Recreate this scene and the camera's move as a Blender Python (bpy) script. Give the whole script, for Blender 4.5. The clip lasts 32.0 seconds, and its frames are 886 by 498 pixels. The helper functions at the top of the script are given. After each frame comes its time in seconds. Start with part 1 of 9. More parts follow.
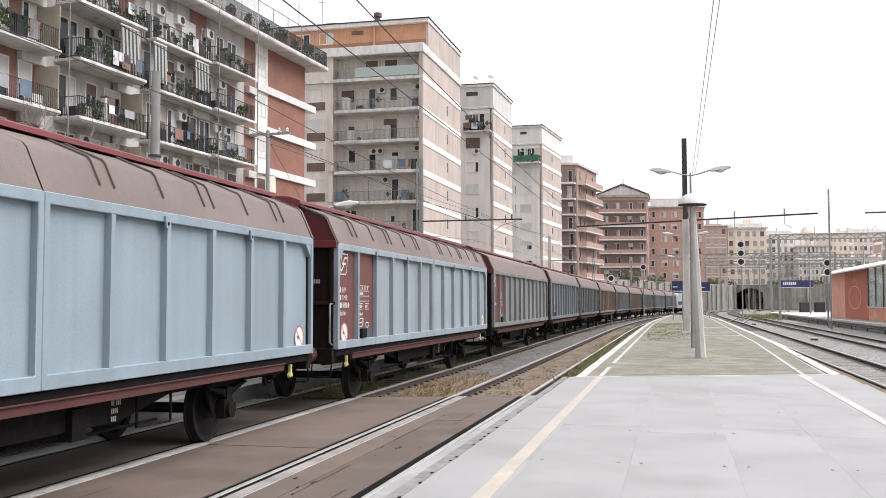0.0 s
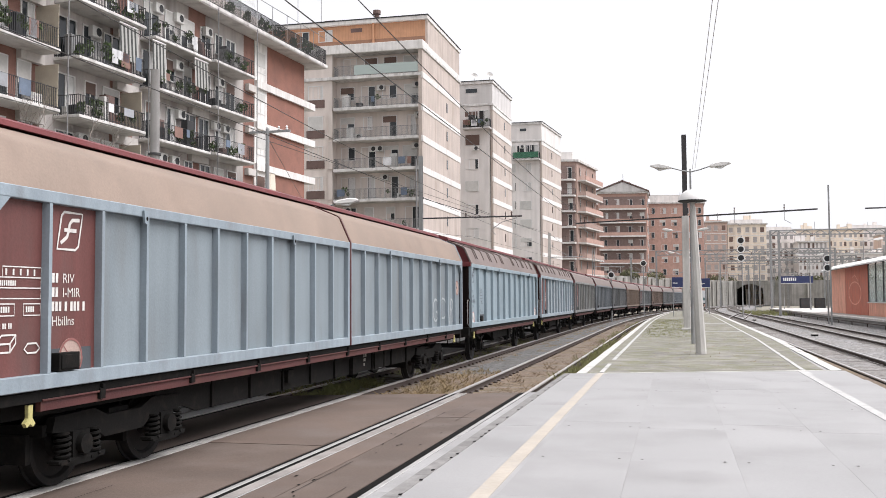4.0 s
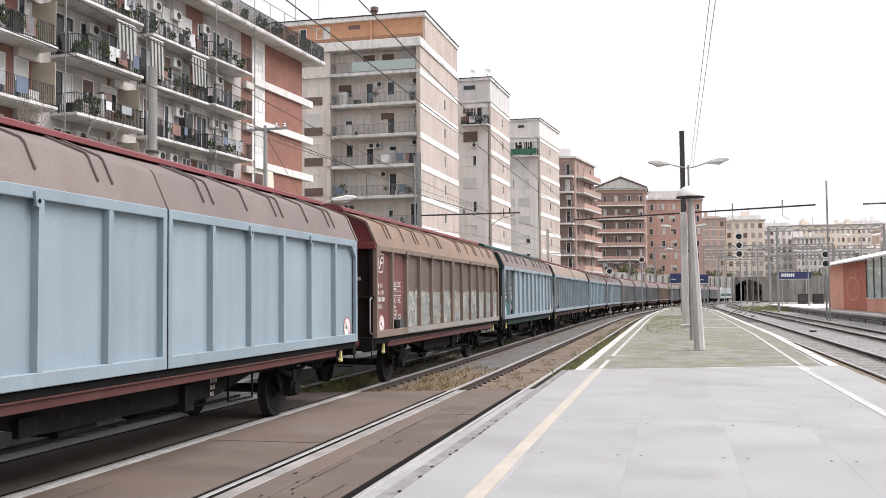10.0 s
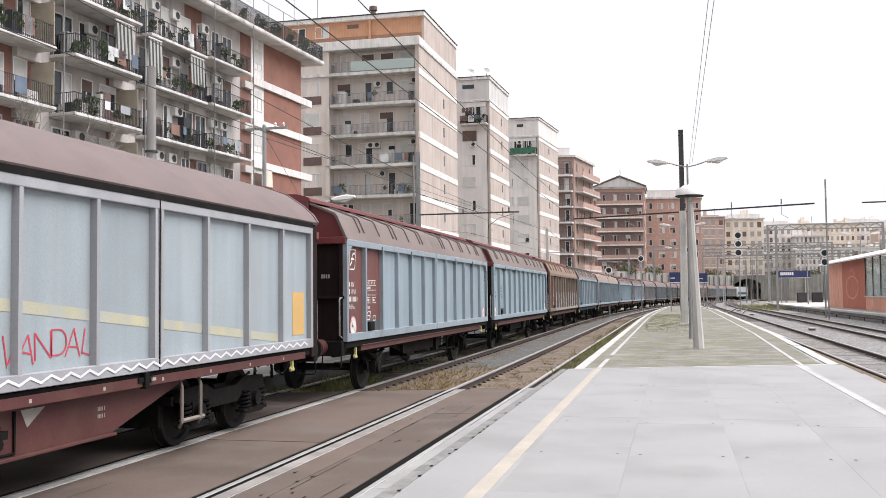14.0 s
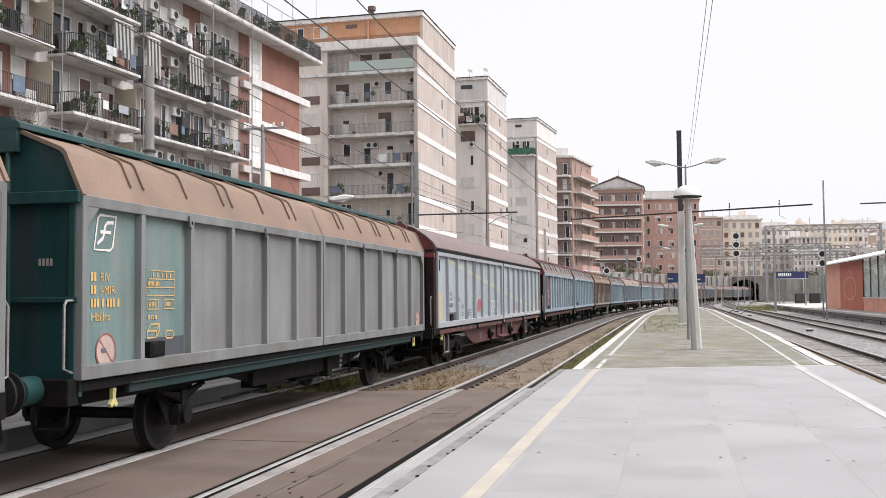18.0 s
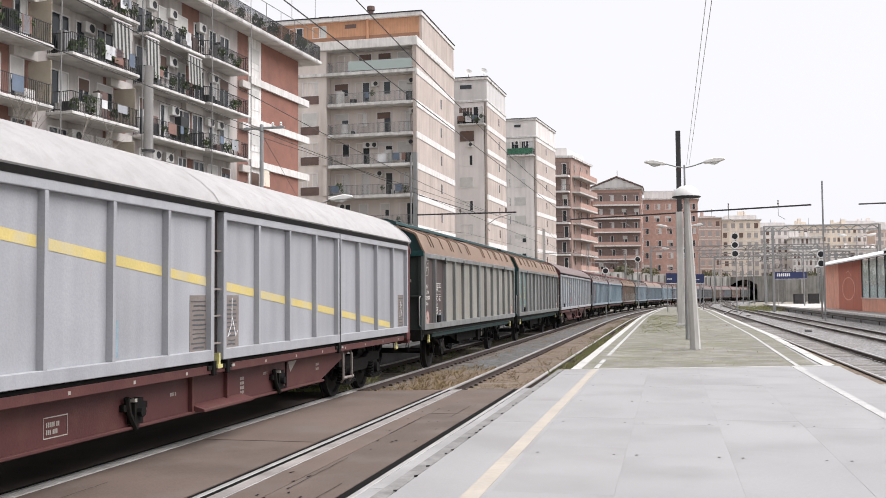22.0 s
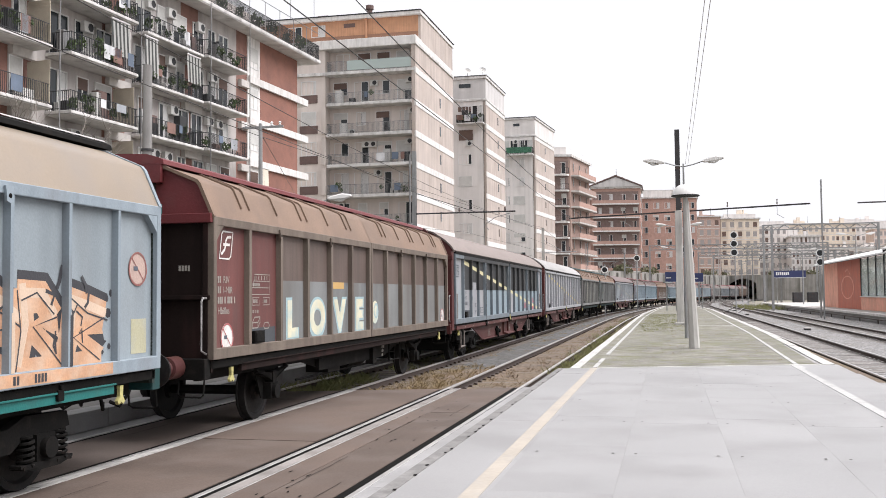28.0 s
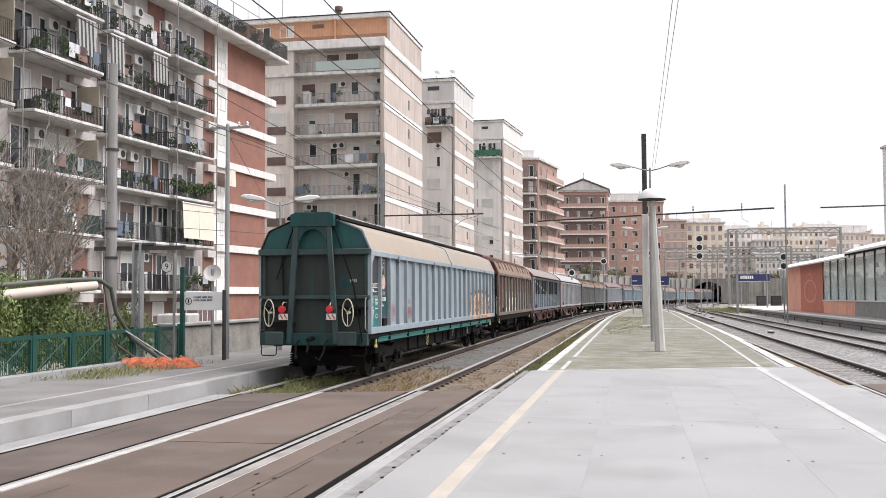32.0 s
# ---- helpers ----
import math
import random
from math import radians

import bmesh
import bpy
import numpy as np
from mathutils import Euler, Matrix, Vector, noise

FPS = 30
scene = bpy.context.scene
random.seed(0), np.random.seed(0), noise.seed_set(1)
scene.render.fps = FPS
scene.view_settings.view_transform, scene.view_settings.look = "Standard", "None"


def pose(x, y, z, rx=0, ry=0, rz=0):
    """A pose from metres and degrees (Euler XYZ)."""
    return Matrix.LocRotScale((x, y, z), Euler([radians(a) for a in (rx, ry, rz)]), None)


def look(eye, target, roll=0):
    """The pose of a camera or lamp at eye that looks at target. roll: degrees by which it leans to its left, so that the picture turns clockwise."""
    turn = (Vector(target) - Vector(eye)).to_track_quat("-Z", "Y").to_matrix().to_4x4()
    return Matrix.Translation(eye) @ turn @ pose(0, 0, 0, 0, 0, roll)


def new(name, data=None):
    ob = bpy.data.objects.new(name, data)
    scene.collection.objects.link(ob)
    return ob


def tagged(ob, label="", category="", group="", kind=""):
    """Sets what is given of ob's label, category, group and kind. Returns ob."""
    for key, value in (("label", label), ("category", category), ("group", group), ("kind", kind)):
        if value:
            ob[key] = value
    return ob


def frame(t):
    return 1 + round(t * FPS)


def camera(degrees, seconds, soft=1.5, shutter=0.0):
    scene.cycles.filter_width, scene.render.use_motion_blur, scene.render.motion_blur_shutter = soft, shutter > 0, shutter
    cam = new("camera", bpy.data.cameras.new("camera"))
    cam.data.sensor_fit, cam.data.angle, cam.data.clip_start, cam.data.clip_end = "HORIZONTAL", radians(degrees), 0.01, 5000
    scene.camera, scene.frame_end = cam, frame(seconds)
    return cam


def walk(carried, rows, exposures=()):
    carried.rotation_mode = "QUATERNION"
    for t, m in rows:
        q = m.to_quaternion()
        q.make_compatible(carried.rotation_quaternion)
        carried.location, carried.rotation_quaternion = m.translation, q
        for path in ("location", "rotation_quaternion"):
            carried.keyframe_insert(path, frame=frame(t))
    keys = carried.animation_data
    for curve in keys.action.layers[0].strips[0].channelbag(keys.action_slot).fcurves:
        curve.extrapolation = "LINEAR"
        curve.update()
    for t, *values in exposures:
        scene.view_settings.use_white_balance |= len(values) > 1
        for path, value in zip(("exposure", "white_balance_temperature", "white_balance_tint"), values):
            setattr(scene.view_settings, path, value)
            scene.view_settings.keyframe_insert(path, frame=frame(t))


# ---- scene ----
# Heights are over the top of the rails; y runs along the straight part of the tracks.
EYE = 1.963


def aim(turn, tilt, lean):
    return pose(0, 0, EYE, 90 + tilt, 0, turn) @ pose(0, 0, 0, 0, 0, lean)


cam = camera(49.05, 32.0, soft=0.5)
walk(cam, [
    (0, aim(13.393, 3.169, -0.134)),
    (0.5, aim(13.411, 3.131, -0.234)),
    (1, aim(13.430, 3.101, -0.313)),
    (1.5, aim(13.442, 3.074, -0.360)),
    (2, aim(13.438, 3.043, -0.368)),
    (3, aim(13.415, 3.014, -0.333)),
    (3.5, aim(13.397, 3.010, -0.319)),
    (5.5, aim(13.399, 2.911, -0.562)),
    (6, aim(13.394, 2.871, -0.576)),
    (7, aim(13.394, 2.850, -0.633)),
    (8, aim(13.374, 2.830, -0.622)),
    (9, aim(13.341, 2.817, -0.596)),
    (10, aim(13.300, 2.818, -0.530)),
    (11, aim(13.263, 2.803, -0.526)),
    (12, aim(13.256, 2.795, -0.581)),
    (13, aim(13.252, 2.774, -0.624)),
    (14, aim(13.251, 2.772, -0.630)),
    (14.5, aim(13.242, 2.777, -0.658)),
    (16.5, aim(13.207, 2.813, -0.535)),
    (17, aim(13.180, 2.799, -0.517)),
    (18, aim(13.138, 2.783, -0.516)),
    (19, aim(13.121, 2.774, -0.474)),
    (20, aim(13.115, 2.769, -0.500)),
    (21, aim(13.102, 2.775, -0.531)),
    (22, aim(13.074, 2.780, -0.462)),
    (23, aim(13.065, 2.773, -0.462)),
    (24, aim(13.039, 2.771, -0.462)),
    (25, aim(13.018, 2.751, -0.454)),
    (25.5, aim(13.020, 2.755, -0.482)),
    (27.5, aim(13.015, 2.721, -0.507)),
    (28, aim(13.021, 2.723, -0.520)),
    (29, aim(13.019, 2.728, -0.524)),
    (30, aim(12.992, 2.722, -0.477)),
    (30.5, aim(12.985, 2.716, -0.479)),
    (31, aim(12.690, 2.745, -0.445)),
    (31.5, aim(12.110, 2.776, -0.418)),
    (32, aim(11.128, 2.840, -0.312)),
], [(0, 0.83, 6420, 13), (14.5, 0.83, 6420, 13), (17, 0.79, 6420, 13), (20, 0.77, 6420, 13), (24, 0.74, 6420, 13), (25.5, 0.75, 6420, 13), (28, 0.83, 6420, 13), (32, 0.83, 6420, 13)])

# ---- sky and light: a bright overcast day ----
SUN_DIR = (0.62, 0.1, 1.0)
world = bpy.data.worlds.new("overcast")
scene.world = world
world.use_nodes = True
wn, wl = world.node_tree.nodes, world.node_tree.links
wn.clear()
sky = wn.new("ShaderNodeTexSky")
sky.sky_type, sky.sun_disc = "NISHITA", False
sky.sun_elevation, sky.sun_rotation = radians(58), radians(81)
sky.air_density, sky.dust_density = 1.0, 3.0
pale = wn.new("ShaderNodeHueSaturation")
pale.inputs["Saturation"].default_value = 0.12
cloud = wn.new("ShaderNodeMix")
cloud.data_type = "RGBA"
cloud.inputs["Factor"].default_value = 0.86
cloud.inputs["B"].default_value = (9.4, 9.5, 9.7, 1)
bg = wn.new("ShaderNodeBackground")
bg.inputs["Strength"].default_value = 0.0655
wout = wn.new("ShaderNodeOutputWorld")
wl.new(sky.outputs[0], pale.inputs["Color"])
wl.new(pale.outputs[0], cloud.inputs["A"])
wl.new(cloud.outputs["Result"], bg.inputs[0])
wl.new(bg.outputs[0], wout.inputs[0])
sun = new("sun", bpy.data.lights.new("sun", "SUN"))
sun.data.energy, sun.data.angle, sun.data.color = 3.15, radians(60), (1.0, 0.985, 0.975)
sun.matrix_world = look(SUN_DIR, (0, 0, 0))



# ---- materials ----
def rgb(r, g, b):
    """Linear colour from a 0 to 255 display colour."""
    return tuple((c / 255 / 12.92) if c < 10 else ((c / 255 + 0.055) / 1.055) ** 2.4 for c in (r, g, b))


MATS = {}


def mat(name, col, rough=0.65, metal=0.0, var=0.18, scale=1.6, dirt=None, amount=0.0, streak=1.0, fine=38.0, bump=0.12, tint=0.05, spec=0.35):
    """A painted, stained or raw surface: broad and fine variation, dirt in blotches or runs, fine relief."""
    if name in MATS:
        return MATS[name]
    m = bpy.data.materials.new(name)
    m.use_nodes = True
    n, l = m.node_tree.nodes, m.node_tree.links
    bsdf = n["Principled BSDF"]
    tc, info, add, mp = n.new("ShaderNodeTexCoord"), n.new("ShaderNodeObjectInfo"), n.new("ShaderNodeVectorMath"), n.new("ShaderNodeMapping")
    add.operation = "ADD"
    wide = n.new("ShaderNodeMath")
    wide.operation, wide.inputs[1].default_value = "MULTIPLY", 37.0
    l.new(info.outputs["Random"], wide.inputs[0])
    l.new(tc.outputs["Object"], add.inputs[0])
    l.new(wide.outputs[0], add.inputs[1])
    n1, n2, n3 = (n.new("ShaderNodeTexNoise") for _ in range(3))
    n1.inputs["Scale"].default_value, n1.inputs["Detail"].default_value = scale, 4
    n2.inputs["Scale"].default_value, n2.inputs["Detail"].default_value = fine, 3
    n3.inputs["Scale"].default_value, n3.inputs["Detail"].default_value = scale * 1.7, 6
    l.new(add.outputs[0], n1.inputs["Vector"])
    l.new(add.outputs[0], n2.inputs["Vector"])
    l.new(add.outputs[0], mp.inputs["Vector"])
    mp.inputs["Scale"].default_value = (1, 1, 1 / streak)
    l.new(mp.outputs[0], n3.inputs["Vector"])
    r1 = n.new("ShaderNodeMapRange")
    r1.inputs["From Min"].default_value, r1.inputs["From Max"].default_value = 0.3, 0.7
    r1.inputs["To Min"].default_value, r1.inputs["To Max"].default_value = 1 - var, 1 + var
    l.new(n1.outputs["Fac"], r1.inputs["Value"])
    r2 = n.new("ShaderNodeMapRange")
    r2.inputs["From Min"].default_value, r2.inputs["From Max"].default_value = 0.3, 0.7
    r2.inputs["To Min"].default_value, r2.inputs["To Max"].default_value = 1 - var * 0.6, 1 + var * 0.6
    l.new(n2.outputs["Fac"], r2.inputs["Value"])
    r4 = n.new("ShaderNodeMapRange")
    r4.inputs["To Min"].default_value, r4.inputs["To Max"].default_value = 1 - tint, 1 + tint
    l.new(info.outputs["Random"], r4.inputs["Value"])
    mul, mul2 = n.new("ShaderNodeMath"), n.new("ShaderNodeMath")
    mul.operation = mul2.operation = "MULTIPLY"
    l.new(r1.outputs[0], mul.inputs[0])
    l.new(r2.outputs[0], mul.inputs[1])
    l.new(mul.outputs[0], mul2.inputs[0])
    l.new(r4.outputs[0], mul2.inputs[1])
    vm = n.new("ShaderNodeVectorMath")
    vm.operation, vm.inputs[0].default_value = "SCALE", col
    l.new(mul2.outputs[0], vm.inputs["Scale"])
    out = vm.outputs[0]
    if streak > 2:
        # thin runs of rain-washed grime
        mq, nq, rq, vq = n.new("ShaderNodeMapping"), n.new("ShaderNodeTexNoise"), n.new("ShaderNodeMapRange"), n.new("ShaderNodeVectorMath")
        mq.inputs["Scale"].default_value = (1.0, 1.0, 0.05)
        nq.inputs["Scale"].default_value, nq.inputs["Detail"].default_value = 4.5 * scale, 1.5
        rq.inputs["From Min"].default_value, rq.inputs["From Max"].default_value = 0.35, 0.62
        rq.inputs["To Min"].default_value, rq.inputs["To Max"].default_value = 1 - 0.6 * var - 0.16 * amount, 1.03
        vq.operation = "SCALE"
        l.new(add.outputs[0], mq.inputs["Vector"])
        l.new(mq.outputs[0], nq.inputs["Vector"])
        l.new(nq.outputs["Fac"], rq.inputs["Value"])
        l.new(out, vq.inputs[0])
        l.new(rq.outputs[0], vq.inputs["Scale"])
        out = vq.outputs[0]
    if dirt:
        r3 = n.new("ShaderNodeMapRange")
        r3.inputs["From Min"].default_value, r3.inputs["From Max"].default_value = 0.62 - 0.42 * amount, 0.86 - 0.36 * amount
        r3.inputs["To Max"].default_value = min(1.0, 0.35 + amount)
        l.new(n3.outputs["Fac"], r3.inputs["Value"])
        mix = n.new("ShaderNodeMix")
        mix.data_type = "RGBA"
        l.new(r3.outputs[0], mix.inputs["Factor"])
        l.new(out, mix.inputs["A"])
        mix.inputs["B"].default_value = (*dirt, 1)
        out = mix.outputs["Result"]
    l.new(out, bsdf.inputs["Base Color"])
    rr = n.new("ShaderNodeMapRange")
    rr.inputs["To Min"].default_value, rr.inputs["To Max"].default_value = max(0.05, rough - 0.15), min(1, rough + 0.15)
    l.new(n1.outputs["Fac"], rr.inputs["Value"])
    l.new(rr.outputs[0], bsdf.inputs["Roughness"])
    bsdf.inputs["Metallic"].default_value = metal
    bsdf.inputs["Specular IOR Level"].default_value = spec
    if bump:
        b = n.new("ShaderNodeBump")
        b.inputs["Strength"].default_value, b.inputs["Distance"].default_value = bump, 0.02
        l.new(n2.outputs["Fac"], b.inputs["Height"])
        l.new(b.outputs[0], bsdf.inputs["Normal"])
    MATS[name] = m
    return m


def glass(name, col, rough=0.06):
    """A dark glossy pane."""
    m = bpy.data.materials.new(name)
    m.use_nodes = True
    b = m.node_tree.nodes["Principled BSDF"]
    b.inputs["Base Color"].default_value = (*col, 1)
    b.inputs["Roughness"].default_value = rough
    b.inputs["Specular IOR Level"].default_value = 0.4
    return m


def glow(name, col, power):
    m = bpy.data.materials.new(name)
    m.use_nodes = True
    b = m.node_tree.nodes["Principled BSDF"]
    b.inputs["Base Color"].default_value = (*col, 1)
    b.inputs["Emission Color"].default_value = (*col, 1)
    b.inputs["Emission Strength"].default_value = power
    return m


SOOT, RUST, DUST = (0.03, 0.026, 0.023), (0.10, 0.05, 0.032), (0.22, 0.19, 0.16)


# ---- mesh building ----
class Mesh:
    """Collects faces; made into one mesh object by part()."""

    def __init__(self):
        self.v, self.f = [], []

    def add(self, verts, faces, m=None):
        k = len(self.v)
        self.v += [tuple(m @ Vector(p)) for p in verts] if m else [tuple(p) for p in verts]
        self.f += [tuple(k + i for i in f) for f in faces]
        return self

    def box(self, x0, y0, z0, x1, y1, z1, m=None):
        return self.add([(x0, y0, z0), (x1, y0, z0), (x1, y1, z0), (x0, y1, z0), (x0, y0, z1), (x1, y0, z1), (x1, y1, z1), (x0, y1, z1)],
                        [(3, 2, 1, 0), (4, 5, 6, 7), (0, 1, 5, 4), (1, 2, 6, 5), (2, 3, 7, 6), (3, 0, 4, 7)], m)

    def prism(self, poly, axis, a, b, m=None):
        """A polygon, drawn in the two other axes (yz, xz or xy), drawn out along an axis."""
        def at(p, t):
            return {"x": (t, p[0], p[1]), "y": (p[0], t, p[1]), "z": (p[0], p[1], t)}[axis]
        n = len(poly)
        area = sum(poly[i][0] * poly[(i + 1) % n][1] - poly[(i + 1) % n][0] * poly[i][1] for i in range(n))
        if (area > 0) == (axis == "y"):
            poly = poly[::-1]
        return self.add([at(p, a) for p in poly] + [at(p, b) for p in poly],
                        [tuple(range(n))[::-1], tuple(range(n, 2 * n))] + [(i, (i + 1) % n, n + (i + 1) % n, n + i) for i in range(n)], m)

    def sheet(self, prof, axis, a, b, m=None):
        """An open strip of faces from a line of points, drawn out along an axis."""
        def at(p, t):
            return {"x": (t, p[0], p[1]), "y": (p[0], t, p[1]), "z": (p[0], p[1], t)}[axis]
        n = len(prof)
        return self.add([at(p, a) for p in prof] + [at(p, b) for p in prof], [(i, i + 1, n + i + 1, n + i) for i in range(n - 1)], m)

    def tube(self, pts, r, n=8, r2=None, close=True):
        """A round bar along points; r2: radius at its end."""
        pts = [Vector(p) for p in pts]
        rings, up = [], None
        for i, p in enumerate(pts):
            d = (pts[min(i + 1, len(pts) - 1)] - pts[max(i - 1, 0)]).normalized()
            if up is None or abs(up.dot(d)) > 0.95:
                up = Vector((0, 0, 1)) if abs(d.z) < 0.9 else Vector((1, 0, 0))
            a = d.cross(up).normalized()
            b = a.cross(d)
            up = b
            rr = r if r2 is None else r + (r2 - r) * i / (len(pts) - 1)
            rings.append([p + (a * math.cos(6.2832 * j / n) + b * math.sin(6.2832 * j / n)) * rr for j in range(n)])
        fs = [(i * n + j, i * n + (j + 1) % n, (i + 1) * n + (j + 1) % n, (i + 1) * n + j) for i in range(len(pts) - 1) for j in range(n)]
        if close:
            fs += [tuple(range(n))[::-1], tuple(range((len(pts) - 1) * n, len(pts) * n))]
        return self.add([tuple(p) for ring in rings for p in ring], fs)

    def lathe(self, prof, n=20, m=None):
        """A profile of (radius, height) turned round z."""
        k = len(prof)
        vs = [(r * math.cos(6.2832 * j / n), r * math.sin(6.2832 * j / n), z) for j in range(n) for r, z in prof]
        fs = [(j * k + i, ((j + 1) % n) * k + i, ((j + 1) % n) * k + i + 1, j * k + i + 1) for j in range(n) for i in range(k - 1)]
        return self.add(vs, fs, m)

    def strokes(self, lines, w, place, lift=(0.0002, 0, 0)):
        """Flat painted ribbons of width w; place turns (u, v) into a point; each stretch lies a hair above the last."""
        up, k = Vector(lift), 0
        for line in lines:
            n = len(line)
            shut = n > 3 and math.dist(line[0], line[-1]) < 1e-6
            ends = []
            for i, (u, v) in enumerate(line):
                a = line[i - 1] if i else (line[-2] if shut else line[0])
                b = line[i + 1] if i < n - 1 else (line[1] if shut else line[-1])
                d = math.dist(a, b) or 1
                q, r = (b[1] - a[1]) / d * w / 2, -(b[0] - a[0]) / d * w / 2
                k += 1
                z = up * (k % 40)
                ends.append((tuple(Vector(place(u + q, v + r)) + z), tuple(Vector(place(u - q, v - r)) + z)))
            c = len(self.v)
            self.v += [p for e in ends for p in e]
            self.f += [(c + 2 * i, c + 2 * i + 2, c + 2 * i + 3, c + 2 * i + 1) for i in range(n - 1)]
        return self

    def data(self, name, material, bevel=0.0, smooth=35):
        me = bpy.data.meshes.new(name)
        me.from_pydata(self.v, [], self.f)
        if bevel:
            bm = bmesh.new()
            bm.from_mesh(me)
            bmesh.ops.remove_doubles(bm, verts=bm.verts, dist=0.0002)
            es = [e for e in bm.edges if len(e.link_faces) == 2 and e.calc_face_angle(0) > 0.5]
            bmesh.ops.bevel(bm, geom=es, offset=bevel, segments=1, affect="EDGES", clamp_overlap=True)
            bm.to_mesh(me)
            bm.free()
        me.materials.append(material)
        if smooth:
            me.shade_smooth()
            me.set_sharp_from_angle(angle=radians(smooth))
        return me


def thing(name, m, label, category, group="", kind=""):
    ob = new(name)
    ob.empty_display_size = 0.2
    ob.matrix_world = m
    return tagged(ob, label, category, group, kind)


def part(name, mesh, material, parent, label="", bevel=0.0, smooth=35, m=None):
    """Links a Mesh, or mesh data that is used again, as one object under a thing or a part."""
    me = mesh.data(name, material, bevel, smooth) if isinstance(mesh, Mesh) else mesh
    ob = new(name, me)
    ob.parent = parent
    if m:
        ob.matrix_basis = m
    if label:
        ob["label"] = label
    return ob


def solid(name, mesh, material, label, category, group="", kind="", bevel=0.0, smooth=35, m=None):
    """A top-level thing of one mesh."""
    ob = part(name, mesh, material, None, "", bevel, smooth, m)
    return tagged(ob, label, category, group, kind)


CACHE = {}


def shared(key, material, make, bevel=0.0, smooth=35):
    """Mesh data made once for each shape and material."""
    k = (key, material.name)
    if k not in CACHE:
        CACHE[k] = make().data(key if isinstance(key, str) else key[0], material, bevel, smooth)
    return CACHE[k]


def bend(y):
    """How far the tracks have swung to the right, y metres along."""
    return max(0.0, y - 64) ** 2 / 1900

# ---- ground, tracks and platforms ----
def gravel(name, a, b, c, scale):
    """Crushed stone: cells of three tones with relief."""
    m = bpy.data.materials.new(name)
    m.use_nodes = True
    n, l = m.node_tree.nodes, m.node_tree.links
    bsdf, tc, vo, ra = n["Principled BSDF"], n.new("ShaderNodeTexCoord"), n.new("ShaderNodeTexVoronoi"), n.new("ShaderNodeValToRGB")
    no, mx, bp = n.new("ShaderNodeTexNoise"), n.new("ShaderNodeMix"), n.new("ShaderNodeBump")
    vo.inputs["Scale"].default_value = scale
    no.inputs["Scale"].default_value, no.inputs["Detail"].default_value = 0.5, 5
    ra.color_ramp.elements[0].color, ra.color_ramp.elements[1].color = (*a, 1), (*b, 1)
    mx.data_type = "RGBA"
    mx.inputs["B"].default_value = (*c, 1)
    rg = n.new("ShaderNodeMapRange")
    rg.inputs["From Min"].default_value, rg.inputs["From Max"].default_value, rg.inputs["To Max"].default_value = 0.45, 0.7, 0.75
    l.new(tc.outputs["Object"], vo.inputs["Vector"])
    l.new(tc.outputs["Object"], no.inputs["Vector"])
    l.new(vo.outputs["Color"], ra.inputs["Fac"])
    l.new(no.outputs["Fac"], rg.inputs["Value"])
    l.new(rg.outputs[0], mx.inputs["Factor"])
    l.new(ra.outputs[0], mx.inputs["A"])
    l.new(mx.outputs["Result"], bsdf.inputs["Base Color"])
    l.new(vo.outputs["Distance"], bp.inputs["Height"])
    bp.inputs["Strength"].default_value, bp.inputs["Distance"].default_value = 0.9, 0.04
    bp.invert = True
    l.new(bp.outputs[0], bsdf.inputs["Normal"])
    bsdf.inputs["Roughness"].default_value = 0.9
    return m


concrete = mat("pale_platform_concrete", (0.262, 0.257, 0.255), 0.48, var=0.09, scale=0.5, dirt=(0.2, 0.193, 0.19), amount=0.34, fine=60, bump=0.05, tint=0.004)
concrete_grey = mat("grey_concrete", (0.27, 0.265, 0.262), 0.75, var=0.18, scale=0.8, dirt=(0.2, 0.19, 0.18), amount=0.3, fine=50)
kerb_white = mat("whitewashed_kerb", (0.44, 0.43, 0.41), 0.7, var=0.12, scale=3, dirt=(0.32, 0.3, 0.27), amount=0.3)
old_paving = mat("worn_platform_paving", (0.185, 0.175, 0.155), 0.9, var=0.3, scale=1.3, dirt=(0.125, 0.13, 0.06), amount=0.45, fine=16, bump=0.9)
line_cream = mat("cream_line_paint", (0.345, 0.308, 0.262), 0.7, var=0.08, scale=2.5, dirt=(0.29, 0.28, 0.272), amount=0.22, fine=24)
line_white = mat("white_line_paint", (0.40, 0.395, 0.385), 0.7, var=0.09, scale=2.5, dirt=(0.27, 0.265, 0.26), amount=0.3, fine=24)
board_brown = mat("crossing_board", (0.101, 0.074, 0.06), 0.8, var=0.2, scale=0.7, dirt=(0.13, 0.104, 0.091), amount=0.35, fine=45, bump=0.2, tint=0.08)
# Near-black, so that the dark of grooves and gaps lies in the colour.
groove = mat("groove_black", (0.006, 0.0055, 0.005), 0.9, var=0.2, spec=0.08)
rail_top = mat("polished_rail_head", (0.42, 0.405, 0.395), 0.38, 0.5, var=0.1, scale=3)
rail_side = mat("rusty_rail", (0.05, 0.036, 0.03), 0.8, 0.0, var=0.25, scale=5)
sleeper_m = mat("concrete_sleeper", (0.15, 0.125, 0.105), 0.85, var=0.2, dirt=(0.14, 0.11, 0.09), amount=0.35)
ballast_m = gravel("grey_ballast", (0.03, 0.029, 0.028), (0.36, 0.35, 0.345), (0.15, 0.135, 0.12), 12)
earth_m = gravel("dusty_earth", (0.16, 0.145, 0.12), (0.26, 0.235, 0.2), (0.13, 0.14, 0.075), 3)
under_grey = mat("grimy_hole", (0.09, 0.085, 0.08), 0.9)
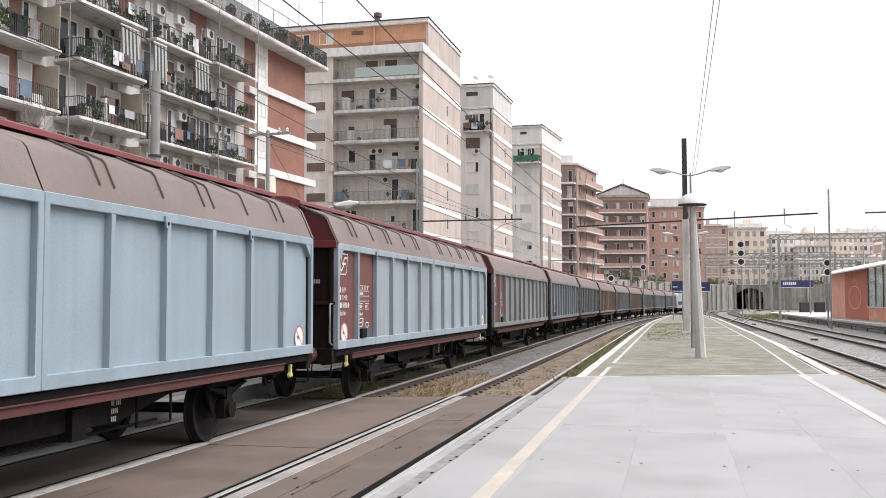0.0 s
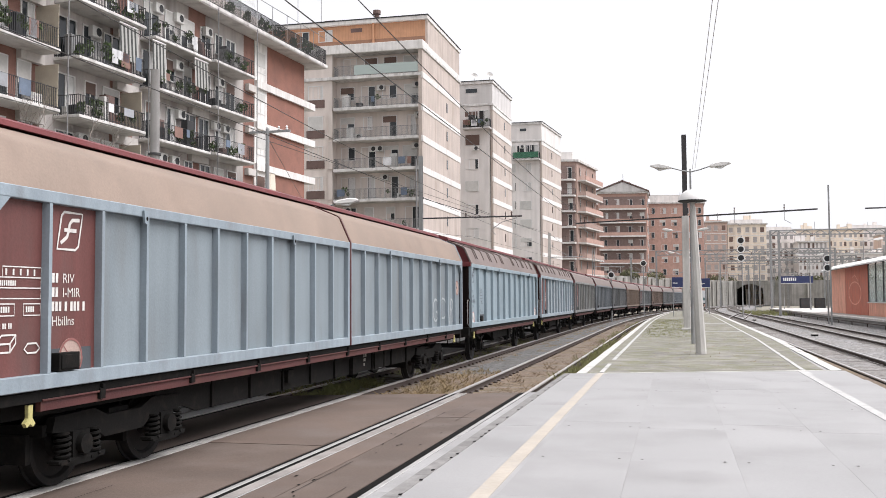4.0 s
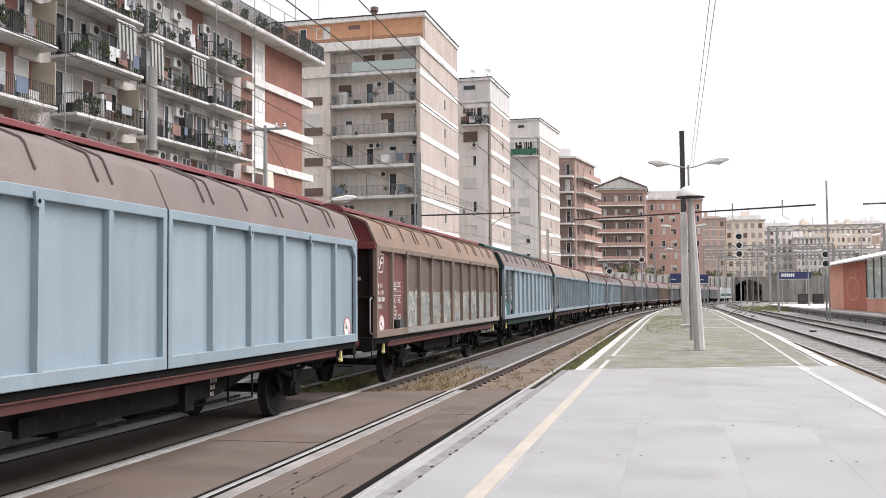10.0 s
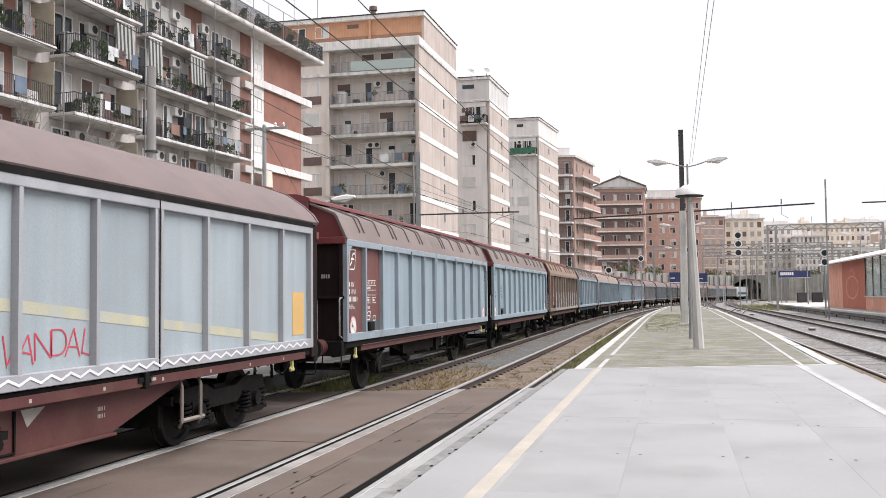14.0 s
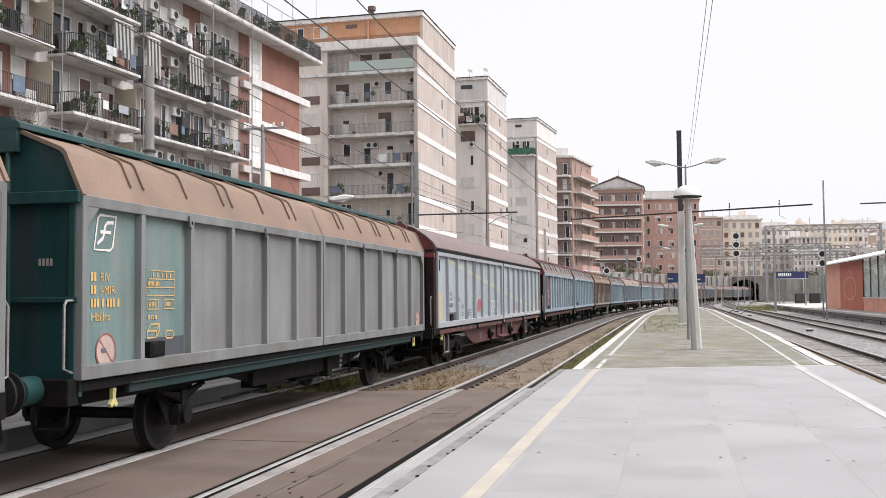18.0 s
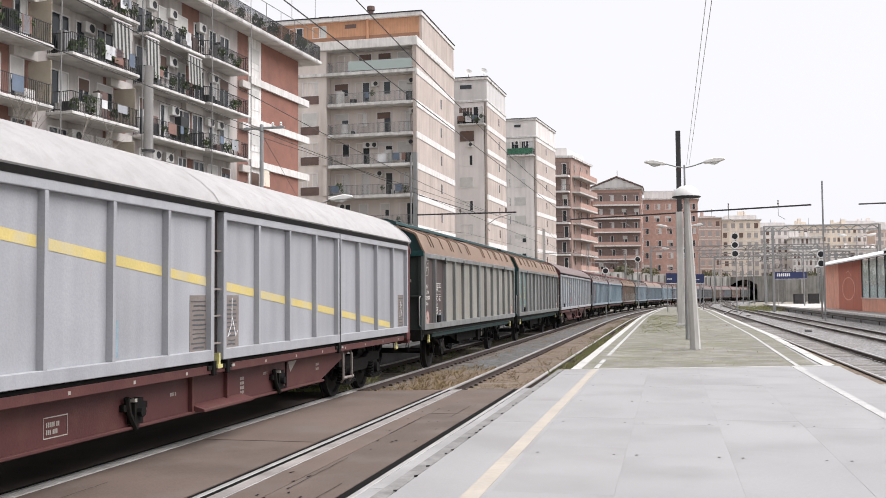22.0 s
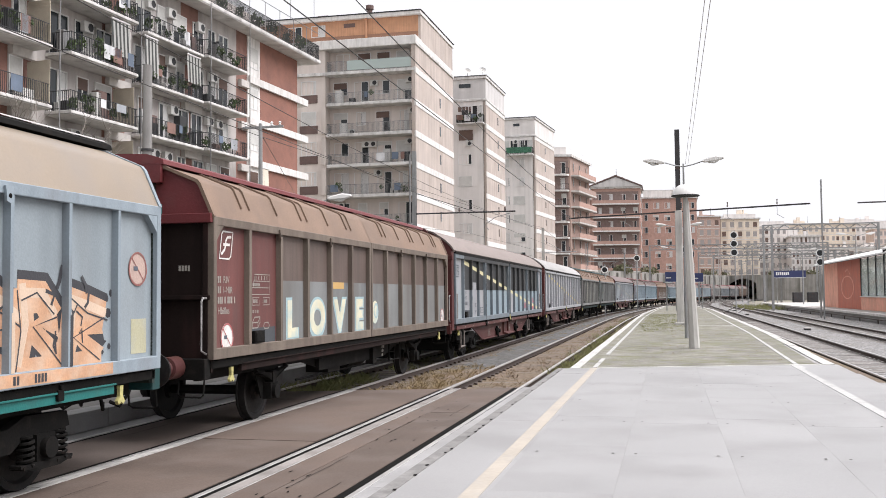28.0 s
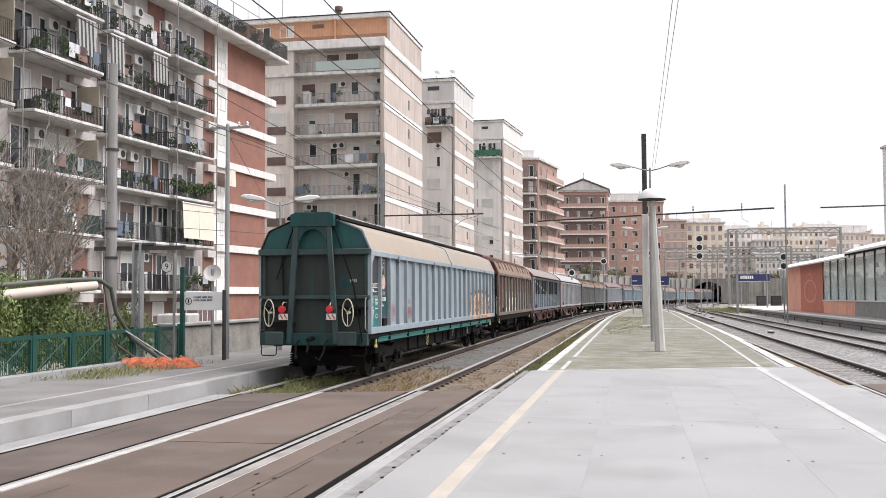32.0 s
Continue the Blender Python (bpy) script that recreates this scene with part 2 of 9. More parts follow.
strip_pale = mat("pale_worn_concrete_strip", (0.37, 0.355, 0.34), 0.7, var=0.14, scale=2.2, dirt=(0.24, 0.22, 0.2), amount=0.3, fine=30)
sleeper_pale = mat("pale_concrete_sleeper", (0.18, 0.165, 0.152), 0.85, var=0.25, dirt=(0.1, 0.085, 0.075), amount=0.3)
clip_steel = mat("rail_clip_steel", (0.36, 0.34, 0.32), 0.5, 0.3, var=0.15, dirt=RUST, amount=0.15, scale=9)
steel_strip = mat("galvanised_strip", (0.5, 0.49, 0.48), 0.4, 0.5, var=0.1)

w = Mesh()
w.box(-1600, -1600, -0.9, 1600, 1600, -0.45)
solid("ground", w, earth_m, "dusty earth and weeds between the tracks and the town", "ground", kind="structure", smooth=0)


def strip(x0, x1, ys, z, shift=bend, z1=None):
    """A ribbon that follows the tracks."""
    w = Mesh()
    for a, b in zip(ys, ys[1:]):
        k = len(w.v)
        for y in (a, b):
            for x in (x0, x1):
                w.v.append((x + shift(y), y, z))
        w.f.append((k, k + 1, k + 3, k + 2))
    return w


def still(y):
    return 0.0


def late(y):
    return max(0.0, y - 140) ** 2 / 2200


NEAR_Y = list(range(-40, 64, 8)) + [64]
FAR_Y = list(range(72, 620, 8))
ALL_Y = NEAR_Y + FAR_Y
w = strip(-9.3, -1.6, ALL_Y, -0.172)
ballast_old = gravel("earthy_ballast", (0.012, 0.011, 0.011), (0.18, 0.176, 0.17), (0.085, 0.075, 0.066), 12)
solid("ballast_bed", w, ballast_old, "grey crushed-stone ballast under the two tracks", "ballast", kind="structure", smooth=0)
earth_brown = gravel("brown_weedy_earth", (0.045, 0.03, 0.02), (0.22, 0.16, 0.115), (0.13, 0.10, 0.055), 11)
solid("earth_fill", strip(-4.75, -2.05, [16, 22, 30, 40, 52, 64, 76, 90], -0.160), earth_brown, "brown weedy earth over the platform track", "earth", kind="structure", smooth=0)
solid("earth_fill", strip(-6.5, -4.7, [16, 20, 24, 27.5], -0.164), earth_brown, "brown weedy earth at the end of the boards", "earth", kind="structure", smooth=0)
solid("earth_fill", strip(3.7, 4.70, [23.1, 30, 40, 60, 80], -0.06, still), earth_brown, "brown rubble between the platform edge and the rail", "earth", kind="structure", smooth=0)
w = strip(3.2, 13.8, ALL_Y, -0.168, late)
solid("ballast_bed", w, ballast_m, "grey crushed-stone ballast beside the far platform", "ballast", kind="structure", smooth=0)


def rail_mesh(x, ys, shift):
    head, side = Mesh(), Mesh()
    prof = [(-0.035, -0.035), (-0.01, -0.05), (-0.01, -0.14), (-0.07, -0.165), (0.07, -0.165), (0.01, -0.14), (0.01, -0.05), (0.035, -0.035)]
    hp = [(-0.036, -0.036), (-0.036, -0.006), (-0.028, 0.0), (0.028, 0.0), (0.036, -0.006), (0.036, -0.036)]
    for w, pr in ((head, hp), (side, prof)):
        n = len(pr)
        w.v = [(x + shift(y) + a, y, b) for y in ys for a, b in pr]
        w.f = [(i * n + j, i * n + j + 1, (i + 1) * n + j + 1, (i + 1) * n + j) for i in range(len(ys) - 1) for j in range(n - 1)]
    return head, side


def sleeper_mesh():
    return Mesh().prism([(-0.13, -0.30), (0.13, -0.30), (0.10, -0.155), (-0.10, -0.155)], "x", -1.2, 1.2)


def clip_mesh():
    """The two spring clips that hold one rail on a sleeper."""
    w = Mesh()
    for k in (-1, 1):
        w.prism([(k * 0.06, -0.155), (k * 0.15, -0.155), (k * 0.14, -0.12), (k * 0.09, -0.105), (k * 0.055, -0.13)], "y", -0.045, 0.045)
    return w


def track(name, xc, shift, y_from, label, tone, clip_m):
    tr = thing(name, Matrix(), label, "railway track", "tracks of the station", "structure")
    for s in (-0.7525, 0.7525):
        head, side = rail_mesh(xc + s, ALL_Y, shift)
        r = part("rail", side, rail_side, tr, "rusty flat-bottomed rail", smooth=0)
        part("rail_head", head, rail_top, r, "polished rail head", smooth=30)
    y = y_from
    me = shared("sleeper", tone, sleeper_mesh, 0.012)
    clip = shared("rail_clip", clip_m, clip_mesh, 0, 0)
    for k in range(84):
        sl = part("sleeper", me, tone, tr, m=pose(xc + shift(y) + random.uniform(-0.01, 0.01), y, random.uniform(-0.012, 0.004), 0, 0, random.uniform(-0.6, 0.6)))
        for s in (-0.7525, 0.7525):
            part("rail_clip", clip, clip_m, sl, m=pose(s, 0, 0))
        y += 0.6
    rest = Mesh()
    while y < 260:
        rest.box(xc + shift(y) - 1.2, y - 0.11, -0.3, xc + shift(y) + 1.2, y + 0.11, -0.158)
        for s in (-0.7525, 0.7525):
            rest.box(xc + shift(y) + s - 0.15, y - 0.06, -0.16, xc + shift(y) + s + 0.15, y + 0.06, -0.10)
        y += 0.6
    ob = part("far_sleepers", rest, tone, tr, smooth=0)
    ob["kind"] = "stuff"
    return tr


track("railway_track", -7.32, bend, 19.9, "track that the train runs on, bending away to the distance", sleeper_m, rail_side)
track("railway_track", -3.8383, bend, 20.9, "empty track along the platform, weeds between its sleepers", sleeper_m, rail_side)
track("railway_track", 5.53, late, 24.6, "empty track on the far side of the platform", sleeper_pale, clip_steel)
track("railway_track", 9.55, late, 26.5, "empty track before the second platform", sleeper_pale, clip_steel)
# turnout between the two right-hand tracks
tr_ = thing("turnout", Matrix(), "crossover rails between two tracks far along", "turnout", kind="structure")
for s in (-0.7525, 0.7525):
    head, side = Mesh(), Mesh()
    pts = [(5.53 + s + 4.02 * k / 8, 96 + 5.5 * k) for k in range(9)]
    for (xa, ya), (xb, yb) in zip(pts, pts[1:]):
        head.add([(xa - 0.035, ya, 0.003), (xa + 0.035, ya, 0.003), (xb + 0.035, yb, 0.003), (xb - 0.035, yb, 0.003)], [(0, 1, 2, 3)])
        side.add([(xa - 0.035, ya, 0.0), (xa - 0.035, ya, -0.16), (xb - 0.035, yb, -0.16), (xb - 0.035, yb, 0.0)], [(0, 1, 2, 3)])
    part("rail_head", head, rail_top, tr_, smooth=0)
    part("rail", side, rail_side, tr_, smooth=0)


# point indicators and boxes beside the right-hand tracks
for x, y in ((7.5, 57.3), (7.25, 96.0), (7.44, 118.0), (3.7, 122.0)):
    t = thing("point_indicator", pose(x, y, -0.21), "small white-lidded point box between the tracks", "point box", "point boxes")
    part("lid", Mesh().box(-0.2, -0.15, 0.1, 0.2, 0.15, 0.2), strip_pale, t, "white lid", 0.03)
    part("case", Mesh().box(-0.17, -0.12, 0, 0.17, 0.12, 0.1), groove, t, "dark case", 0.01)
pipe_rail = thing("pipe_rail", Matrix(), "low dark pipe on short posts before the second platform", "pipe")
part("pipe", Mesh().tube([(13.3, 30, 0.1), (13.3, 128, 0.1)], 0.035, 8), rail_side, pipe_rail)
for k in range(16):
    part("post", Mesh().box(13.27, 31 + 6.2 * k, -0.3, 13.33, 31.08 + 6.2 * k, 0.08), rail_side, pipe_rail, smooth=0)


# boarded crossing, whose far edge runs aslant
def slant(x):
    return 21.45 + 0.3 * x


crossing = thing("boarded_crossing", Matrix(), "brown boards laid between and beside the rails", "level crossing", kind="structure")


def lane(x0, x1, step, material, z=-0.008, name="crossing_board", start=-12.0):
    y = start
    while y < slant((x0 + x1) / 2) - 0.05:
        e = y + step
        end0, end1 = (slant(x0), slant(x1)) if e > slant((x0 + x1) / 2) - 0.6 else (e, e)
        g = 0.006
        dz = random.uniform(-0.005, 0.004)
        w = Mesh().prism([(x0, y + g), (x1, y + g), (x1, end1 - g), (x0, end0 - g)], "z", -0.16, z + dz)
        part(name, w, material, crossing, smooth=0)
        if (end0, end1) != (e, e):
            break
        y = e


R1, R2, R3, R4 = -8.0725, -6.5675, -4.5908, -3.0858
lane(-8.55, R1 - 0.05, 6.0, concrete_grey, -0.02, "edge_slab")
# Boards under the train: its shadow is put into a darker brown.
lane(R1 + 0.11, R2 - 0.11, 7.4, mat("shade_toned_crossing_board", (0.084, 0.064, 0.055), 0.8, var=0.2, scale=0.7, dirt=(0.122, 0.098, 0.086), amount=0.35, fine=45, bump=0.2))
lane(R2 + 0.05, R2 + 0.16, 1.5, strip_pale, -0.004, "edge_strip")
lane(R2 + 0.165, R3 - 0.132, 8.2, board_brown)
lane(R3 + 0.105, R3 + 0.27, 6.0, mat("grimy_mortar", (0.215, 0.198, 0.186), 0.8, var=0.2, dirt=(0.15, 0.13, 0.115), amount=0.3), -0.006, "edge_strip")
lane(R3 + 0.272, R3 + 0.29, 30, steel_strip, 0.0, "steel_edge")
lane(R3 + 0.292, -3.95, 9.0, board_brown)
lane(-3.945, R4 - 0.155, 7.0, board_brown)
lane(R4 + 0.06, R4 + 0.26, 2.4, concrete_grey, 0.006, "edge_slab")
lane(4.3, 4.72, 6.0, concrete_grey, -0.02, "edge_slab")
lane(4.88, 6.17, 3.0, board_brown)
lane(6.33, 8.74, 3.0, board_brown)
lane(8.90, 10.2, 3.0, board_brown)
part("groove_bed", Mesh().prism([(-8.6, -12), (-2.2, -12), (-2.2, slant(-2.2) - 0.05), (-8.6, slant(-8.6) - 0.05)], "z", -0.34, -0.28), groove, crossing, smooth=0)
# Added fillers, almost flush: the grooves' shade is put into their black.
for a, b in ((R1 + 0.037, R1 + 0.108), (R2 - 0.108, R2 - 0.06), (R3 - 0.048, R3 - 0.037), (R3 + 0.037, R3 + 0.103), (R4 + 0.037, R4 + 0.058), (R4 + 0.262, R4 + 0.40), (R4 + 0.45, -2.505)):
    lane(a, b, 40, groove, -0.007, "rubber_seal")
lane(R3 - 0.13, R3 - 0.05, 40, groove, -0.02, "rubber_seal")
lane(R4 - 0.154, R4 - 0.037, 40, groove, -0.016, "rubber_seal")
rk = random.Random(19)
cracks = Mesh()
for x, y, n_ in ((-3.86, 9.5, 9), (-3.4, 7.2, 12), (-3.95, 13.5, 14), (-5.9, 8.0, 7), (-3.5, 15.5, 8), (-7.6, 12.5, 8)):
    line = [(x + rk.uniform(-0.008, 0.008), y + 0.24 * i) for i in range(n_)]
    cracks.strokes([line], 0.007, lambda a, b: (a, b, 0.0), (0, 0, 0.00005))
for _ in range(34):
    x, y = rk.uniform(-4.2, -3.3), rk.uniform(5.5, 18)
    cracks.add([(x, y, 0.0), (x + rk.uniform(0.01, 0.04), y, 0.0), (x + rk.uniform(0.01, 0.03), y + rk.uniform(0.03, 0.12), 0.0), (x, y + 0.05, 0.0)], [(0, 1, 2, 3)])
part("board_cracks", cracks, groove, crossing, "dark cracks and chips in the boards", smooth=0)["kind"] = "stuff"

# the platform that the camera stands on
PT = 0.25


def edge_l(y):
    return (-2.5 if y < 22 else -2.25) + bend(y) * 0.7


def edge_r(y):
    return float(np.interp(y, [-40, 12, 25, 43, 105, 150], [3.8, 3.8, 3.8, 4.17, 4.5, 3.2]))


def skew(x):
    return 23.3 + 0.327 * x


pf = thing("platform_main", Matrix(), "long low platform, pale concrete in front and worn paving beyond", "platform", kind="structure")
w = Mesh()
ys = [-40, 0, 12, 21.9, 22.1, 25, 34, 43, 60, 75, 90, 105, 120, 135]
for a, b in zip(ys, ys[1:]):
    w.prism([(edge_l(a), a), (edge_r(a), a), (edge_r(b), b), (edge_l(b), b)], "z", -0.45, PT - 0.02)
part("platform_core", w, concrete_grey, pf, smooth=0)
# concrete slabs with joints
XS = [-2.5, -1.55, -0.49, 0.60, 1.66, 2.72, 3.5]
for i, (a, b) in enumerate(zip(XS, XS[1:])):
    y = -8.0 + 0.6 * (i % 2)
    while y < skew((a + b) / 2):
        e = y + 2.65
        last = e > skew((a + b) / 2) - 0.8
        e0, e1 = (skew(a), skew(b)) if last else (e, e)
        ra, rb = (a, b)
        if i == 5:
            rb = edge_r(y)
        z = PT + random.uniform(-0.0006, 0.0006)
        part("slab", Mesh().prism([(ra + 0.0005, y + 0.0006), (rb - 0.0005, y + 0.0006), (rb - 0.0005 + (0.05 if i == 5 else 0), e1 - 0.0006), (ra + 0.0005, e0 - 0.0006)], "z", PT - 0.06, z), concrete, pf, smooth=0)
        if last:
            break
        y = e
# grimy coping along the track, chipped at its edge
coping = mat("grimy_coping", (0.185, 0.178, 0.172), 0.8, var=0.22, scale=3, dirt=(0.11, 0.105, 0.1), amount=0.35, fine=40)
y = -4.0
while y < skew(-2.4):
    e = min(y + 1.9, skew(-2.4))
    part("coping_stone", Mesh().prism([(-2.515, y + 0.004), (-2.375, y + 0.004), (-2.375, e - 0.004), (-2.515, e - 0.004)], "z", PT - 0.08, PT + 0.005), coping, pf, smooth=0)
    y = e
chips, y = Mesh(), -2.0
while y < skew(-2.5):
    x = -2.40 + rk.uniform(-0.012, 0.012)
    chips.prism([(x, y), (x + 0.026, y + 0.015), (x + 0.022, y + rk.uniform(0.03, 0.1)), (x - 0.008, y + 0.04)], "z", PT + 0.004, PT + 0.012)
    y += rk.uniform(0.25, 1.1)
part("chips", chips, groove, pf, "dark chips along the coping", smooth=0)["kind"] = "stuff"
holes = Mesh()
for x in XS[1:-1]:
    for k in range(14):
        y = -3 + 2.65 * k + 0.4
        if y < 22:
            for s in (-0.12, 0.12):
                c = x + s
                holes.add([(c + 0.017 * math.cos(q), y + 0.024 * math.sin(q), PT + 0.0045) for q in (0, 1.05, 2.1, 3.14, 4.19, 5.24)], [(0, 1, 2, 3, 4, 5)])
part("lifting_holes", holes, under_grey, pf, smooth=0)
# worn paving beyond, mossy in places, with whitewashed edge stones
w = Mesh()
ys = [24.3, 34, 43, 60, 75, 90, 105, 120, 135]
w.prism([(-2.02, skew(-2.02)), (3.4, skew(3.4)), (3.65, 34), (-2.02, 34)], "z", PT - 0.05, PT - 0.006)
for a, b in zip(ys[1:], ys[2:]):
    w.prism([(edge_l(a) + 0.21, a), (edge_r(a) - 0.25, a), (edge_r(b) - 0.25, b), (edge_l(b) + 0.21, b)], "z", PT - 0.05, PT - 0.006)
part("paving", w, old_paving, pf, smooth=0)
for side, stone, fn in ((0, 0.22, edge_l), (1, 0.26, edge_r)):
    y = skew(-2.2) if side == 0 else skew(3.8)
    while y < 134:
        e = y + 1.2
        xa, xb = fn(y), fn(e)
        sx = 1 if side == 0 else -1
        z = PT + random.uniform(0.0, 0.012)
        q = [(xa, y + 0.006), (xa + sx * stone, y + 0.006), (xb + sx * stone, e - 0.006), (xb, e - 0.006)]
        part("edge_stone", Mesh().prism(q, "z", PT - 0.2, z), kerb_white, pf, smooth=0)
        y = e
w = Mesh()
for k in range(60):
    a = 23.0 + k * 1.6
    for fn in (lambda y: edge_l(max(y, 23)) + 0.50, lambda y: edge_r(y) - 0.92 + 0.0 * y):
        if random.random() < 0.93:
            w.prism([(fn(a), a), (fn(a) + 0.1, a), (fn(a + 1.5) + 0.1, a + 1.5), (fn(a + 1.5), a + 1.5)], "z", PT - 0.01, PT + 0.004)
w.box(0.9, 52, PT - 0.01, 3.3, 52.5, PT + 0.004)
w.box(1.0, 68, PT - 0.01, 3.3, 68.5, PT + 0.004)
part("guide_line", w, line_white, pf, "worn white guide lines", smooth=0)
part("warning_line", Mesh().prism([(-1.76, -8), (-1.58, -8), (-1.62, skew(-1.7)), (-1.77, skew(-1.7))], "z", PT, PT + 0.006), line_cream, pf, "cream safety line along the edge", smooth=0)
part("warning_line", Mesh().prism([(2.93, -8), (3.09, -8), (2.90, skew(2.8)), (2.76, skew(2.8))], "z", PT, PT + 0.006), line_white, pf, "white safety line along the edge", smooth=0)
part("threshold", Mesh().prism([(-2.48, skew(-2.25) - 0.12), (3.7, skew(3.7) - 0.12), (3.7, skew(3.7) + 0.02), (-2.25, skew(-2.25) + 0.02)], "z", PT - 0.02, PT + 0.008), kerb_white, pf, smooth=0)

# the platform behind the train
pl = thing("platform_side", Matrix(), "low grey platform behind the train, pale kerb and worn asphalt", "platform", kind="structure")
part("platform_core", Mesh().box(-12.6, -40, -0.45, -8.95, 130, PT - 0.005), mat("worn_asphalt_paving", (0.165, 0.157, 0.15), 0.85, var=0.16, scale=0.8, dirt=(0.12, 0.11, 0.10), amount=0.35, fine=40), pl, smooth=0)
y = -30.0
while y < 120:
    part("kerb_stone", Mesh().box(-8.95, y + 0.006, -0.45, -8.58 if y < 18 else -8.68, y + 2.424, PT + random.uniform(0, 0.008)), concrete_grey, pl, smooth=0)
    y += 2.43
part("edge_line", Mesh().box(-10.05, -20, PT - 0.01, -9.93, 60, PT + 0.002), concrete_grey, pl, smooth=0)
part("back_kerb", Mesh().box(-12.75, -20, -0.4, -12.35, 24.5, PT + 0.14), concrete_grey, pl, smooth=0)
# second platform on the right
far_paving = mat("pale_far_paving", (0.43, 0.405, 0.385), 0.8, var=0.16, scale=0.6, dirt=(0.3, 0.27, 0.25), amount=0.3)
far_kerb = mat("pale_far_kerb", (0.6, 0.58, 0.56), 0.7, var=0.14, scale=2, dirt=(0.4, 0.37, 0.34), amount=0.3)
p2 = thing("platform_far", Matrix(), "raised second platform with pale edge beyond the right-hand tracks", "platform", kind="structure")
part("platform_core", Mesh().box(13.9, -20, -0.45, 24, 150, 0.44), far_paving, p2, smooth=0)
part("edge_wall", Mesh().box(13.6, -20, -0.45, 13.9, 150, 0.32), concrete_grey, p2, smooth=0)
y = 20.0
while y < 150:
    part("kerb_stone", Mesh().box(13.45, y + 0.01, 0.30, 14.0, y + 2.0, 0.455), far_kerb, p2, smooth=0)
    y += 2.01

# ---- paints and metals of the train ----
blue = mat("sky_blue_paint", (0.232, 0.288, 0.322), 0.5, var=0.06, scale=0.8, dirt=(0.2, 0.21, 0.21), amount=0.12, streak=4, spec=0.22)
blue_dull = mat("dull_blue_paint", (0.25, 0.287, 0.308), 0.55, var=0.08, scale=0.8, dirt=(0.16, 0.155, 0.15), amount=0.22, streak=4, spec=0.22)
teal_sole = mat("sooty_green_sole", (0.012, 0.033, 0.032), 0.65, spec=0.2, var=0.18, dirt=(0.03, 0.032, 0.03), amount=0.35, streak=4)
steel_blue = mat("grey_blue_frame", (0.24, 0.283, 0.315), 0.5, var=0.08, dirt=(0.14, 0.13, 0.13), amount=0.2, streak=3, spec=0.22)
pale_blue = mat("pale_blue_paint", (0.285, 0.325, 0.345), 0.5, var=0.07, scale=0.9, dirt=(0.3, 0.31, 0.29), amount=0.18, streak=5, spec=0.22)
white_paint = mat("off_white_paint", (0.30, 0.305, 0.32), 0.5, var=0.08, scale=0.9, dirt=(0.3, 0.29, 0.28), amount=0.2, streak=5, spec=0.22)
beige = mat("weathered_beige_paint", (0.245, 0.237, 0.208), 0.6, var=0.13, scale=0.9, dirt=(0.2, 0.175, 0.145), amount=0.28, streak=5, spec=0.22)
warm_grey = mat("weathered_grey_paint", (0.185, 0.19, 0.188), 0.6, var=0.13, scale=0.8, dirt=(0.12, 0.108, 0.095), amount=0.36, streak=5, spec=0.22)
brown = mat("brown_paint", (0.11, 0.08, 0.068), 0.6, var=0.15, dirt=(0.14, 0.11, 0.095), amount=0.22, streak=4)
brown_light = mat("faded_brown_paint", (0.185, 0.14, 0.11), 0.65, var=0.12, dirt=(0.12, 0.09, 0.075), amount=0.3, streak=5)
red_panel = mat("oxide_red_panel", (0.13, 0.048, 0.043), 0.55, var=0.12, dirt=(0.09, 0.06, 0.055), amount=0.25, streak=4)
red_cap = mat("red_ridge_paint", (0.14, 0.03, 0.032), 0.5, var=0.12, dirt=(0.12, 0.06, 0.055), amount=0.2)
maroon = mat("maroon_steel", (0.078, 0.025, 0.024), 0.6, var=0.15, dirt=RUST, amount=0.3)
end_dark = mat("sooty_end_wall", (0.016, 0.010, 0.009), 0.8, spec=0.12, var=0.2, dirt=(0.06, 0.025, 0.022), amount=0.2, streak=4)
end_red = mat("deep_red_end_wall", (0.078, 0.02, 0.019), 0.55, var=0.15, dirt=(0.05, 0.022, 0.02), amount=0.3, streak=4)
end_green = mat("sooty_green_end_wall", (0.026, 0.034, 0.030), 0.7, var=0.2, dirt=(0.02, 0.085, 0.085), amount=0.2, streak=4)
teal = mat("teal_paint", (0.012, 0.05, 0.051), 0.55, spec=0.25, var=0.15, dirt=(0.04, 0.045, 0.042), amount=0.35, streak=4)
teal_bright = mat("bright_teal_rail", (0.016, 0.15, 0.138), 0.45, var=0.1, dirt=(0.05, 0.07, 0.065), amount=0.15)
teal_grey = mat("faded_teal_panel", (0.13, 0.19, 0.18), 0.6, var=0.12, dirt=(0.2, 0.2, 0.18), amount=0.3, streak=4)
char_panel = mat("charcoal_panel", (0.036, 0.037, 0.039), 0.6, var=0.15, dirt=(0.07, 0.063, 0.058), amount=0.2, streak=4)
roof_brown = mat("dusty_roof_brown", (0.145, 0.116, 0.107), 0.7, var=0.16, dirt=(0.13, 0.095, 0.08), amount=0.3, scale=1.0)
roof_rust = mat("rust_brown_roof", (0.183, 0.124, 0.09), 0.72, var=0.16, dirt=(0.14, 0.1, 0.078), amount=0.35, scale=1.0)
roof_tan = mat("tan_roof_paint", (0.215, 0.163, 0.13), 0.7, var=0.12, dirt=(0.17, 0.125, 0.1), amount=0.25, scale=0.9)
roof_cream = mat("glossy_cream_roof", (0.255, 0.205, 0.156), 0.42, var=0.08, dirt=(0.215, 0.185, 0.16), amount=0.35, scale=0.7)
